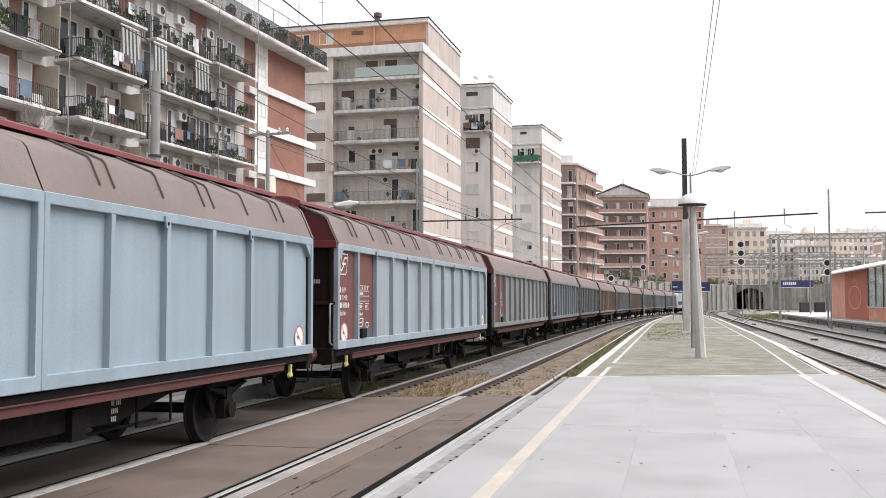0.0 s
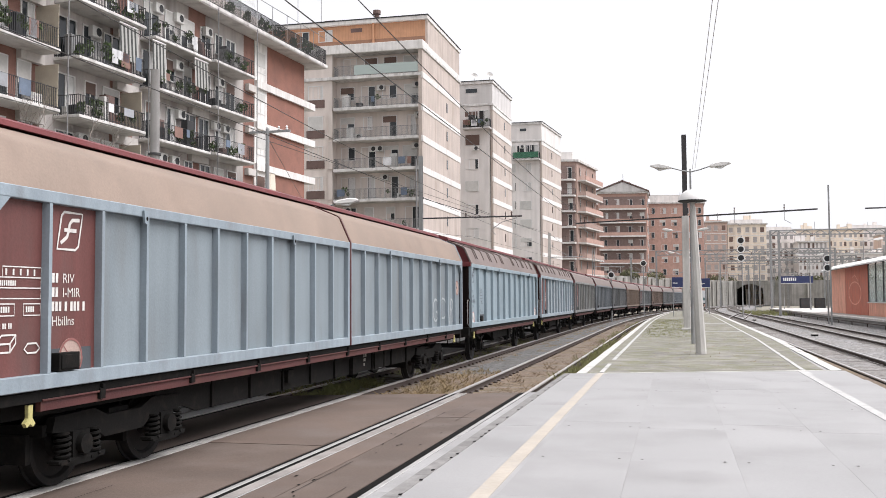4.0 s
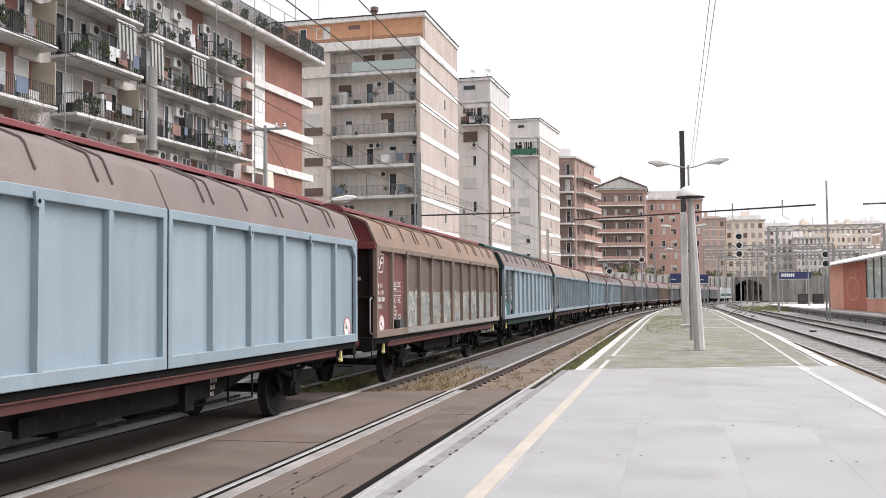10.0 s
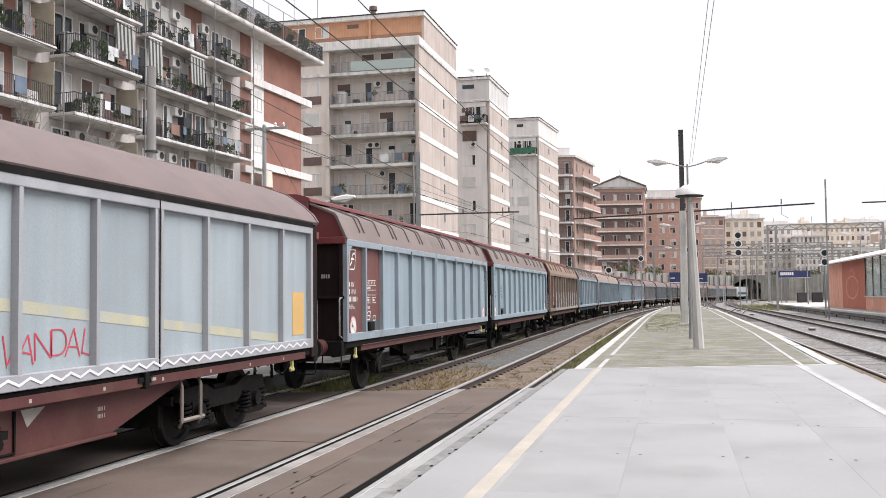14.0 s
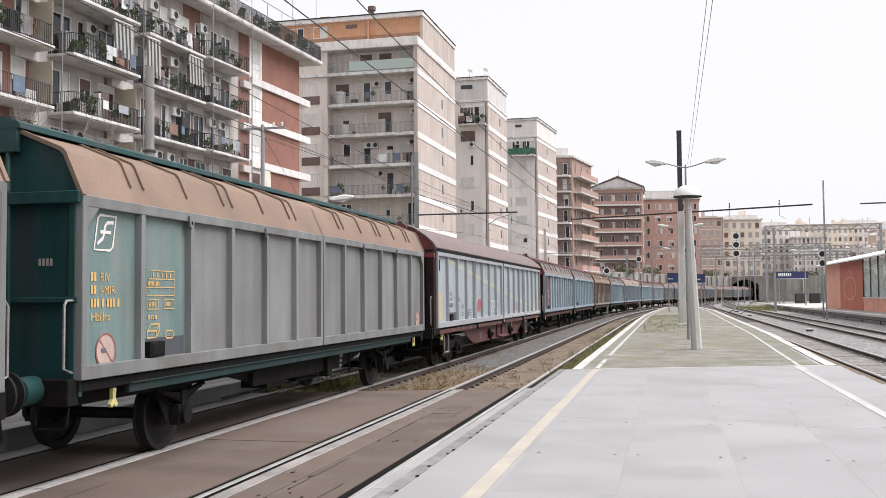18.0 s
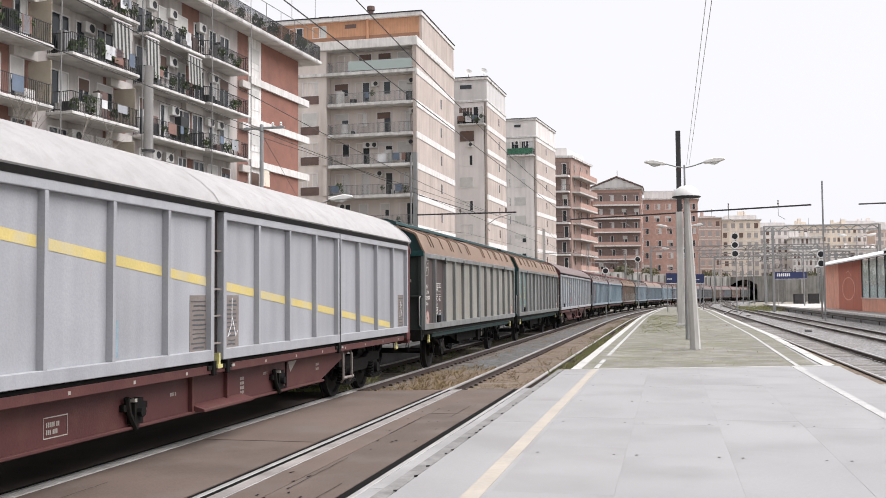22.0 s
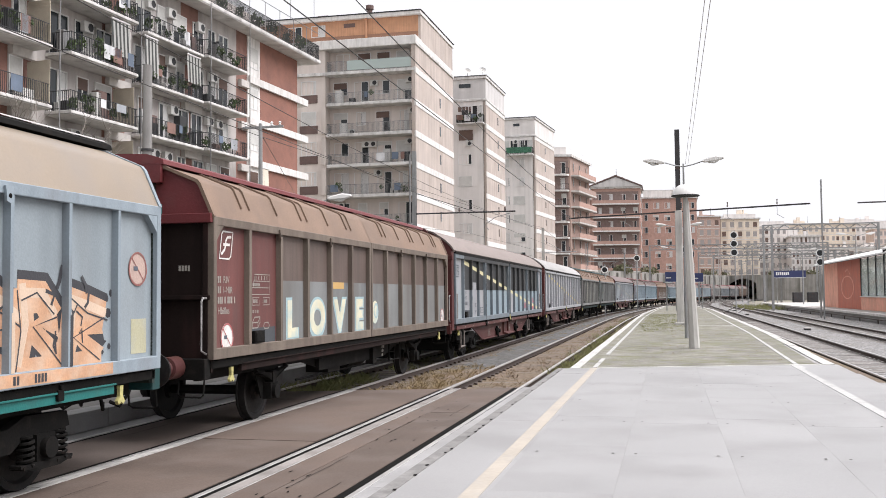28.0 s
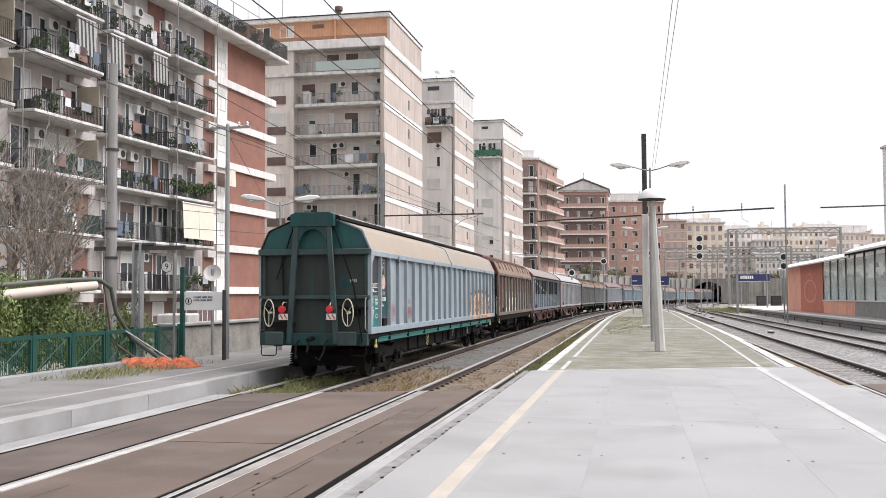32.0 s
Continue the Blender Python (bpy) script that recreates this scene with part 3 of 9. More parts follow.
# The greying of distance and haze is put into these two grimy paints.
far_grey = mat("distance_grey_paint", (0.13, 0.135, 0.138), 0.6, var=0.14, scale=0.8, dirt=(0.08, 0.075, 0.07), amount=0.35, streak=5)
far_slate = mat("distance_slate_paint", (0.14, 0.155, 0.168), 0.6, var=0.12, scale=0.8, dirt=(0.08, 0.075, 0.07), amount=0.3, streak=5)
roof_white = mat("whitish_roof_paint", (0.31, 0.30, 0.295), 0.75, var=0.1, dirt=(0.24, 0.225, 0.215), amount=0.3, scale=2.5)
roof_pink = mat("pinkish_roof_dust", (0.205, 0.172, 0.158), 0.8, var=0.1, dirt=(0.16, 0.135, 0.122), amount=0.3, scale=2.5)
roof_dark = mat("brown_grey_roof", (0.15, 0.115, 0.11), 0.75, var=0.1, dirt=(0.12, 0.09, 0.085), amount=0.3)
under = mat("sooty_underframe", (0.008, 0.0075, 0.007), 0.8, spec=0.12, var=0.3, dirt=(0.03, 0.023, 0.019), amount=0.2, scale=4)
sooty_teal = mat("sooty_teal_frame", (0.035, 0.055, 0.052), 0.6, var=0.2, dirt=(0.02, 0.10, 0.10), amount=0.25, streak=3)
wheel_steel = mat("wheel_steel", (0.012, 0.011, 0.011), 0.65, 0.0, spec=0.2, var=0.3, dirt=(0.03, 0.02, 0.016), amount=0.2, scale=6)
tread = mat("bright_tread", (0.30, 0.29, 0.28), 0.35, 0.9, var=0.1)
yellow = mat("yellow_stripe_paint", (0.50, 0.40, 0.15), 0.6, var=0.1, dirt=(0.42, 0.4, 0.33), amount=0.35)
yellow_worn = mat("worn_yellow_stripe", (0.40, 0.38, 0.26), 0.6, var=0.1, dirt=(0.33, 0.35, 0.35), amount=0.5)
yellow_pale = mat("pale_yellow_stripe", (0.58, 0.53, 0.31), 0.6, var=0.08, dirt=(0.4, 0.38, 0.3), amount=0.3)
yellow_metal = mat("yellow_tap_paint", (0.45, 0.41, 0.17), 0.5, var=0.15, dirt=SOOT, amount=0.2, scale=10)
letter_white = mat("white_lettering", (0.62, 0.6, 0.57), 0.6, var=0.08, dirt=(0.3, 0.26, 0.24), amount=0.2, scale=6)
letter_dark = mat("dark_lettering", (0.09, 0.1, 0.12), 0.6, var=0.08)
letter_dim = mat("worn_lettering", (0.30, 0.28, 0.25), 0.6, var=0.15)
hand_grey = mat("grey_handrail_paint", (0.26, 0.25, 0.245), 0.5, 0.2, var=0.2, dirt=SOOT, amount=0.25, scale=8)
sign_red = mat("warning_red", (0.40, 0.12, 0.12), 0.5, var=0.1)
sign_rust = mat("faded_pink_sign_face", (0.40, 0.29, 0.25), 0.6, var=0.15)
grey_patch = mat("grey_notice_patch", (0.17, 0.145, 0.13), 0.7, var=0.15, dirt=(0.25, 0.22, 0.2), amount=0.25, streak=0.3)
ochre_patch = mat("ochre_patch", (0.52, 0.33, 0.12), 0.6, var=0.1, dirt=(0.4, 0.28, 0.16), amount=0.2)
slate_patch = mat("slate_patch", (0.062, 0.068, 0.076), 0.6, var=0.1)
tag_red = mat("red_spray", (0.5, 0.05, 0.08), 0.5, var=0.1)
tag_white = mat("white_spray", (0.62, 0.62, 0.63), 0.5, var=0.06)
tag_faint = mat("faint_white_spray", (0.36, 0.385, 0.40), 0.5, var=0.15, dirt=(0.22, 0.25, 0.28), amount=0.4, scale=4)
tag_grey = mat("grey_spray", (0.17, 0.165, 0.16), 0.5, var=0.2)
tag_black = mat("black_spray", (0.045, 0.045, 0.05), 0.5, var=0.1)
tag_orange = mat("orange_spray", (0.50, 0.29, 0.175), 0.5, var=0.16, dirt=(0.55, 0.42, 0.32), amount=0.4, scale=2.2)
tag_peach = mat("peach_spray", (0.58, 0.44, 0.33), 0.5, var=0.1)
tag_beige = mat("beige_spray", (0.27, 0.235, 0.195), 0.5, var=0.15)
tag_pale = mat("pale_grey_spray", (0.33, 0.325, 0.305), 0.5, var=0.12)
tag_green = mat("grey_green_spray", (0.215, 0.235, 0.225), 0.5, var=0.15)
tag_silver = mat("silver_spray", (0.24, 0.232, 0.218), 0.5, 0.1, var=0.16, dirt=(0.2, 0.19, 0.18), amount=0.2, scale=3)
love_paint = mat("pale_yellow_spray", (0.6, 0.57, 0.42), 0.5, var=0.1, dirt=(0.30, 0.45, 0.5), amount=0.4, scale=2.0)
love_edge = mat("pale_cyan_spray", (0.30, 0.42, 0.45), 0.5, var=0.1)
red_lens = glow("red_tail_lens", (0.42, 0.015, 0.02), 0.06)
chalk = mat("cream_handwheel_paint", (0.5, 0.47, 0.36), 0.5, var=0.15, dirt=SOOT, amount=0.15, scale=9)

# ---- wagon shapes: x is the camera's side, y runs forward, origin mid-length on the rail tops ----
HW, ZB, ZT, ZF = 1.375, 1.12, 3.06, 3.16
PF = HW - 0.085
ROOF_H = [(1.37, 3.05), (1.35, 3.09), (1.165, 3.50), (1.12, 3.55), (0.62, 3.76), (0.40, 3.82)]
RIB_H = [(1.285, 3.235), (1.165, 3.502), (1.12, 3.553), (0.60, 3.768)]
ROOF_F = [(1.35, 3.21), (1.375, 3.25), (1.29, 3.38), (1.10, 3.55), (0.80, 3.75), (0.42, 3.89), (0, 3.94)]


def both(prof):
    return prof + [(-x, z) for x, z in reversed(prof) if x > 0]


def frame_mesh(length, top):
    """The outer frame of a sliding wall, as one ring."""
    x0, x1 = HW - 0.11, HW
    out = [(0, ZB), (length, ZB), (length, top), (0, top)]
    inn = [(0.09, ZB + 0.15), (length - 0.09, ZB + 0.15), (length - 0.09, top - 0.12), (0.09, top - 0.12)]
    vs = [(x, y, z) for x in (x1, x0) for y, z in out + inn]
    fs = []
    for i in range(4):
        j = (i + 1) % 4
        fs += [(i, j, 4 + j, 4 + i), (8 + j, 8 + i, 12 + i, 12 + j), (j, i, 8 + i, 8 + j), (4 + i, 4 + j, 12 + j, 12 + i)]
    return Mesh().add(vs, fs)


def rib_mesh(top, wd):
    return Mesh().prism([(HW - 0.11, -0.6 * wd), (HW - 0.003, -0.5 * wd), (HW - 0.003, 0.5 * wd), (HW - 0.11, 0.6 * wd)], "z", ZB + 0.15, top - 0.12)


def gusset_mesh(top, s):
    return Mesh().prism([(0, top - 0.12), (s * 0.21, top - 0.12), (0, top - 0.32)], "x", HW - 0.11, HW - 0.004)


def wheel_mesh():
    w = Mesh()
    turn = pose(0, 0, 0, 0, 90, 0)
    prof = [(0.05, -0.09), (0.14, -0.09), (0.16, -0.03), (0.36, -0.02), (0.39, -0.06), (0.46, -0.065), (0.465, 0.04), (0.49, 0.05), (0.485, 0.075), (0.39, 0.07),
            (0.36, 0.03), (0.16, 0.03), (0.14, 0.08), (0.05, 0.08)]
    return w.lathe(prof, 28, turn)


def axle_mesh():
    return Mesh().tube([(-1.0, 0, 0), (1.0, 0, 0)], 0.075, 12)


def wheelset_mesh():
    w = axle_mesh()
    for side in (1, -1):
        k = len(w.v)
        wheel = wheel_mesh()
        w.add([(side * (0.7525 - v[0]) if side > 0 else side * 0.7525 + v[0], v[1], v[2]) for v in wheel.v], [f[::-1] if side > 0 else f for f in wheel.f])
    return w


def gear_mesh():
    """Axle guard, leaf spring and axle box of a two-axle wagon, at one wheel."""
    w = Mesh()
    w.prism([(-0.62, 1.0), (0.62, 1.0), (0.5, 0.86), (0.22, 0.36), (0.16, 0.36), (0.16, 0.62), (-0.16, 0.62), (-0.16, 0.36), (-0.22, 0.36), (-0.5, 0.86)], "x", 0.98, 1.0)
    w.box(1.0, -0.14, 0.34, 1.13, 0.14, 0.6)
    w.tube([(1.12, 0, 0.46), (1.19, 0, 0.46)], 0.115, 14)
    for k in range(5):
        r = 0.62 - 0.1 * k
        w.prism([(-r, 0.82 - 0.028 * k), (0, 0.74 - 0.028 * k), (r, 0.82 - 0.028 * k), (r, 0.80 - 0.028 * k), (0, 0.715 - 0.028 * k), (-r, 0.80 - 0.028 * k)], "x", 1.02, 1.12)
    w.box(1.0, -0.07, 0.58, 1.14, 0.07, 0.78)
    for y in (-0.6, 0.6):
        w.tube([(1.07, y, 0.8), (1.07, y * 1.12, 0.97)], 0.025, 6)
        w.tube([(1.07, y, 0.8), (1.07, y * 0.95, 0.9)], 0.04, 6)
    return w


def bogie_mesh():
    """A two-axle bogie frame, both sides."""
    w = Mesh()
    for s in (1, -1):
        m = Matrix.Diagonal((s, 1, 1, 1))
        w.prism([(-1.35, 0.62), (-1.3, 0.78), (-0.6, 0.80), (-0.35, 0.70), (0.35, 0.70), (0.6, 0.80), (1.3, 0.78), (1.35, 0.62), (1.15, 0.60), (0.62, 0.60),
                 (0.4, 0.46), (-0.4, 0.46), (-0.62, 0.60), (-1.15, 0.60)], "x", 0.98, 1.08, m)
        for y in (-0.9, 0.9):
            w.box(0.96, y - 0.15, 0.33, 1.12, y + 0.15, 0.60, m)
            w.tube([(s * 1.1, y, 0.46), (s * 1.19, y, 0.46)], 0.11, 12)
            for k in (-0.27, 0.27):
                w.box(1.0, y + k - 0.12, 0.28, 1.15, y + k + 0.12, 0.31, m)
            w.prism([(y - 0.42, 0.30), (y - 0.2, 0.25), (y + 0.2, 0.25), (y + 0.42, 0.30), (y + 0.42, 0.33), (y - 0.42, 0.33)], "x", 1.0, 1.14, m)
    w.box(-1.0, -0.2, 0.55, 1.0, 0.2, 0.75)
    w.box(-1.0, -1.4, 0.58, 1.0, -1.32, 0.7)
    w.box(-1.0, 1.32, 0.58, 1.0, 1.4, 0.7)
    for y in (-0.38, 0.38, -1.42, 1.42):
        w.box(-0.85, y - 0.04, 0.3, 0.85, y + 0.04, 0.6)
    return w


def spring_mesh():
    pts = [(1.075 + 0.075 * math.cos(a), 0.075 * math.sin(a), 0.31 + 0.29 * a / (6.2832 * 5)) for a in (6.2832 * 5 * i / 60 for i in range(61))]
    return Mesh().tube(pts, 0.018, 5)


def buffer_mesh():
    w = Mesh()
    turn = pose(0, 0, 0, -90, 0, 0)
    w.lathe([(0, 0), (0.15, 0), (0.15, 0.28), (0.11, 0.29), (0.09, 0.50)], 18, turn)
    return w


def buffer_head_mesh():
    return Mesh().lathe([(0.09, 0.0), (0.14, 0.03), (0.225, 0.045), (0.225, 0.075), (0.12, 0.095), (0, 0.10)], 22, pose(0, 0, 0, -90, 0, 0))


def square_head_mesh():
    return Mesh().box(-0.23, 0.03, -0.16, 0.23, 0.10, 0.16).tube([(0, -0.02, 0), (0, 0.05, 0)], 0.1, 12)


def end_wall_meshes(prof, ridge, posts=True):
    """Lower and upper sheets and the beams of an end wall, in the plane y = 0, outside towards +y."""
    low, up, beam = Mesh(), Mesh(), Mesh()
    low.box(-HW + 0.06, -0.05, 0.95, HW - 0.06, 0.0, 3.0)
    pts = [(x - 0.03, z - 0.02) for x, z in prof]
    up.prism(both(pts) if ridge else both(pts[:-1]) , "y", -0.05, 0.0)
    for s in (1, -1):
        if posts:
            beam.tube([(s * 0.53, 0.09, 1.3), (s * 0.49, 0.07, 3.56)], 0.03, 8)
        beam.box(s * (HW - 0.13) - 0.04, -0.06, 0.95, s * (HW - 0.13) + 0.04, 0.05, 3.08)
    if posts:
        beam.prism([(0.20, 0.95), (-0.20, 0.95), (-0.09, 2.96), (0.09, 2.96)], "y", 0.0, 0.10)
    beam.box(-HW + 0.06, 0.0, 1.93, HW - 0.06, 0.06, 1.99)
    eave = Mesh().box(-HW + 0.02, 0.0, 2.97, HW - 0.02, 0.10, 3.10)
    if posts:
        eave.box(-0.085, 0.004, 3.10, 0.085, 0.07, 3.53)
        eave.prism([(0.60, 3.53), (0.62, 3.80), (0.54, 3.88), (0.38, 3.925), (0, 3.942), (-0.38, 3.925), (-0.54, 3.88), (-0.62, 3.80), (-0.60, 3.53)], "y", 0.002, 0.105)
    return low, up, beam, eave


def bars(w, y0, z0, rows, height, place, gap=0.4):
    """Lines of unreadable lettering as short bars."""
    z = z0
    for words in rows:
        y = y0
        for k in words:
            for j in range(k):
                w.add([place(y, z), place(y + height * 0.42, z), place(y + height * 0.42, z + height), place(y, z + height)], [(0, 1, 2, 3)])
                y += height * 0.6
            y += height * gap
        z -= height * 1.5
    return w


def ring(w, y, z, r, wd, place, lift=(0.0002, 0, 0), n=24):
    pts = [(y + r * math.cos(6.2832 * i / n), z + r * math.sin(6.2832 * i / n)) for i in range(n + 1)]
    return w.strokes([pts], wd, place, lift)


def disc(w, y, z, r, place, n=22):
    return w.add([place(y + r * math.cos(6.2832 * i / n), z + r * math.sin(6.2832 * i / n)) for i in range(n)], [tuple(range(n))])


def scrawl(seed, y, z, wide, high, letters):
    """Looping strokes of a spray-can tag."""
    rnd = random.Random(seed)
    lines = []
    step = wide / letters
    for i in range(letters):
        c = y + step * (i + 0.5)
        pts = [(c + step * 0.55 * math.sin(a * rnd.uniform(0.9, 1.3) + i) * rnd.uniform(0.5, 1), z + high * (0.5 + 0.5 * math.cos(a * rnd.uniform(0.8, 1.2) + i * 2)))
               for a in np.linspace(0, rnd.uniform(5, 9), 14)]
        lines.append(pts)
    return lines


def emblem(parent, y, z, h, material, place):
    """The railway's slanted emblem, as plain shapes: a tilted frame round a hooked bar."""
    w = Mesh()
    def p(a, b):
        return (y + a * h * 1.0 + b * 0.2 * h, z + b * h)
    w.strokes([[p(0, 0), p(0.8, 0), p(0.92, 0.1), p(0.92, 1), p(0.1, 1), p(0, 0.9), p(0, 0)]], h * 0.07, place)
    w.strokes([[p(0.82, 0.82), p(0.5, 0.80), p(0.4, 0.68), p(0.4, 0.5), p(0.36, 0.34), p(0.12, 0.16)], [p(0.2, 0.52), p(0.74, 0.52)]], h * 0.10, place)
    return part("emblem", w, material, parent, "slanted railway emblem in a tilted frame", smooth=0)


UPRIGHT = Matrix(((0, 0, 1, 0), (1, 0, 0, 0), (0, 1, 0, 0), (0, 0, 0, 1)))


def letters(text, size, material, m, parent, name="lettering", label="", side="CENTER", bold=0.0):
    """Words in the built-in font, as a flat mesh."""
    cu = bpy.data.curves.new(name, "FONT")
    cu.body, cu.size, cu.align_x, cu.offset = text, size, side, bold
    tmp = bpy.data.objects.new(name, cu)
    scene.collection.objects.link(tmp)
    me = bpy.data.meshes.new_from_object(tmp.evaluated_get(bpy.context.evaluated_depsgraph_get()))
    bpy.data.objects.remove(tmp)
    me.materials.clear()
    me.materials.append(material)
    return part(name, me, material, parent, label, m=m)


TRAIN, WHEELS = [], []


def wagon(spec):
    """One wagon. spec: kind H (short, two axles), L (long, bogies) or F (long, bogies, rounded roof); rear and front: ends of its body; paints."""
    kind, length = spec["kind"], spec["front"] - spec["rear"]
    h = length / 2
    top = ZF if kind == "F" else ZT
    n = {"H": 6, "L": 11, "F": 8}[kind]
    rib_wd = {"H": 0.085, "L": 0.05, "F": 0.06}[kind]
    wag = thing("freight_wagon", Matrix(), spec["label"], "freight wagon", "wagons of the freight train")
    fr, pan, cap, roof = spec["frame"], spec["panel"], spec["cap"], spec["roof"]
    rnd = random.Random(int(spec["rear"] * 10))
    half = h - 0.02

    # sliding walls on the camera's side: frame and panels
    for j in (0, 1):
        gap = 0.14 if kind == "F" else 0.02
        y0 = -h + 0.02 if j == 0 else gap
        wl_len = h - 0.02 - gap
        wall = part("sliding_wall", shared(("sliding_wall", kind, round(length, 1)), fr, lambda: frame_mesh(wl_len, top), 0.008), fr, wag, m=pose(0, y0, 0))
        for i in range(1, n):
            part("rib", shared(("rib", top, rib_wd), fr, lambda: rib_mesh(top, rib_wd)), fr, wall, m=pose(0, wl_len * i / n, 0))
        if kind != "F":
            s = 1 if j == 0 else -1
            part("gusset", shared(("gusset", top, s), fr, lambda: gusset_mesh(top, s)), fr, wall, m=pose(0, 0.09 if j == 0 else wl_len - 0.09, 0))
        for i in range(n):
            k = j * n + i
            a, b = wl_len * i / n + 0.03, wl_len * (i + 1) / n - 0.03
            cols = spec["paint"](k, 2 * n) or [(ZB + 0.12, top - 0.1, pan)]
            for z0, z1, mt in cols:
                me = shared(("panel", kind, round(length, 1), round(z0, 2), round(z1, 2)), mt, lambda: Mesh().box(PF - 0.02, 0, z0, PF, b - a, z1), 0, 0)
                part("panel", me, mt, wall, m=pose(0, a, 0))
        # latch plates under the eave
        for yy in (wl_len * (2 if kind == "H" else 3) / n - 0.09, wl_len * (4 if kind == "H" else 8) / n - 0.09) if kind != "F" and spec["near"] else ():
            lt = part("latch", shared("latch", fr, lambda: Mesh().prism([(-0.05, top - 0.05), (0.06, top - 0.05), (0.05, top - 0.17), (0.02, top - 0.21), (-0.03, top - 0.19)], "x", HW + 0.004, HW + 0.03)), fr, wall, m=pose(0, yy, 0))
            part("eye", shared("eye", groove, lambda: disc(Mesh(), 0.012, top - 0.14, 0.024, lambda a, b: (HW + 0.032, a, b), 12), 0, 0), groove, lt)
        if kind == "F":
            # the joint between the two leaves of each wall
            part("door_joint", shared("door_joint", groove, lambda: Mesh().box(HW - 0.02, -0.014, ZB + 0.01, HW + 0.003, 0.014, top - 0.01), 0, 0), groove, wall, m=pose(0, wl_len / 2, 0))
            for d in (-0.07, 0.07):
                part("rib", shared(("rib", top, rib_wd), fr, lambda: rib_mesh(top, rib_wd)), fr, wall, m=pose(0, wl_len / 2 + d, 0))
    if kind == "F":
        # Dark strip added to draw the eave's shadow along the wall top.
        part("eave_strip", shared(("eave_strip", kind, round(length, 1)), under, lambda: Mesh().box(HW - 0.1, -h + 0.03, top - 0.014, HW + 0.006, h - 0.03, top + (0.065 if kind == "F" else 0.012)), 0, 0), under, wag)
    if kind == "F":
        post = part("centre_post", shared("wide_centre_post", end_dark, lambda: Mesh().box(HW - 0.2, -0.15, ZB + 0.0, HW - 0.13, 0.15, top).box(HW - 0.13, -0.06, ZB + 0.02, HW - 0.05, 0.03, top - 0.02), 0.008), end_dark, wag, "dark post in the gap between the sliding walls")
        for z in (1.35, 1.72, 2.08, 2.6):
            part("rung", shared("rung", grey_patch, lambda: Mesh().box(HW - 0.1, -0.11, -0.013, HW - 0.03, 0.12, 0.013), 0.004), grey_patch, post, m=pose(0, 0, z))
        part("lock", shared("centre_lock", yellow_metal, lambda: Mesh().box(HW - 0.06, -0.05, 1.04, HW + 0.02, 0.0, 1.22).box(HW - 0.02, -0.09, 1.02, HW + 0.03, 0.05, 1.07)), yellow_metal, post)
    if kind == "H":
        # Dark filler added: the shade of the gap between the walls.
        part("centre_post", shared(("centre_post", kind), under, lambda: Mesh().box(HW - 0.06, -0.045, ZB + 0.02, HW - 0.012, 0.045, top - 0.02), 0, 0), under, wag)
    far = shared(("far_wall", kind, round(length, 1)), fr, lambda: Mesh().box(-HW, -h + 0.02, ZB, -HW + 0.05, h - 0.02, top), 0.006)
    part("far_wall", far, fr, wag)
    part("floor", shared(("floor", round(length, 1)), under, lambda: Mesh().box(-HW + 0.06, -h + 0.05, 1.0, HW - 0.06, h - 0.05, 1.1), 0, 0), under, wag)

    # roof
    prof = ROOF_F if kind == "F" else ROOF_H
    def roof_mesh(a, b):
        w = Mesh()
        w.sheet(both(prof) if kind == "F" else prof, "y", b, a)
        if kind != "F":
            w.sheet([(-x, z) for x, z in prof], "y", a, b)
        inner = [(x - 0.03, z - 0.025) for x, z in prof]
        w.prism([*both(inner)], "y", a + (0.14 if a < -0.1 else 0.0), b - (0.14 if b > 0.1 else 0.0))
        return w
    past = 0.26 if kind == "F" else 0.0
    for a, b in ((-h + 0.01 - past, -0.012), (0.012, h - 0.01 + past)):
        part("roof", shared(("roof", kind, round(length, 1), a < -0.1), roof, lambda: roof_mesh(a, b)), roof, wag)
        if kind == "H":
            bar = shared(("roof_rib", kind), roof, lambda: Mesh().prism([(x + 0.02, z + 0.022) for x, z in RIB_H] + [(x - 0.01, z - 0.012) for x, z in reversed(RIB_H)], "y", -0.014, 0.014), 0.004)
            part("roof_edge", shared(("roof_edge", kind), roof, lambda: Mesh().prism([(x + 0.016, z + 0.013) for x, z in prof[:5]] + [(x - 0.02, z - 0.02) for x, z in reversed(prof[:5])], "y", -0.03, 0.03)), roof, wag, m=pose(0, a + 0.02 if a < -0.1 else b - 0.02, 0))
            for k in range(1, 6) if spec["near"] else ():
                for d in ((-0.14, 0.14) if k % 2 else (0,)):
                    part("roof_rib", bar, roof, wag, m=pose(0, a + (b - a) * k / 6 + d, 0))
        else:
            part("roof_seam", shared(("roof_seam", kind), fr if kind == "L" else roof, lambda: Mesh().prism([(x + 0.012, z + 0.01) for x, z in prof] + [(x - 0.02, z - 0.02) for x, z in reversed(prof)], "y", -0.03, 0.03)), fr if kind == "L" else roof, wag, m=pose(0, a + 0.04 if a < -0.1 else b - 0.04, 0))
    if kind == "L":
        part("roof_post", shared("roof_post", spec["post"], lambda: Mesh().prism([(x + 0.02, z + 0.015) for x, z in prof] + [(x - 0.02, z - 0.02) for x, z in reversed(prof)], "y", -0.03, 0.03).box(HW - 0.04, -0.03, ZB, HW + 0.012, 0.03, ZT)), spec["post"], wag)
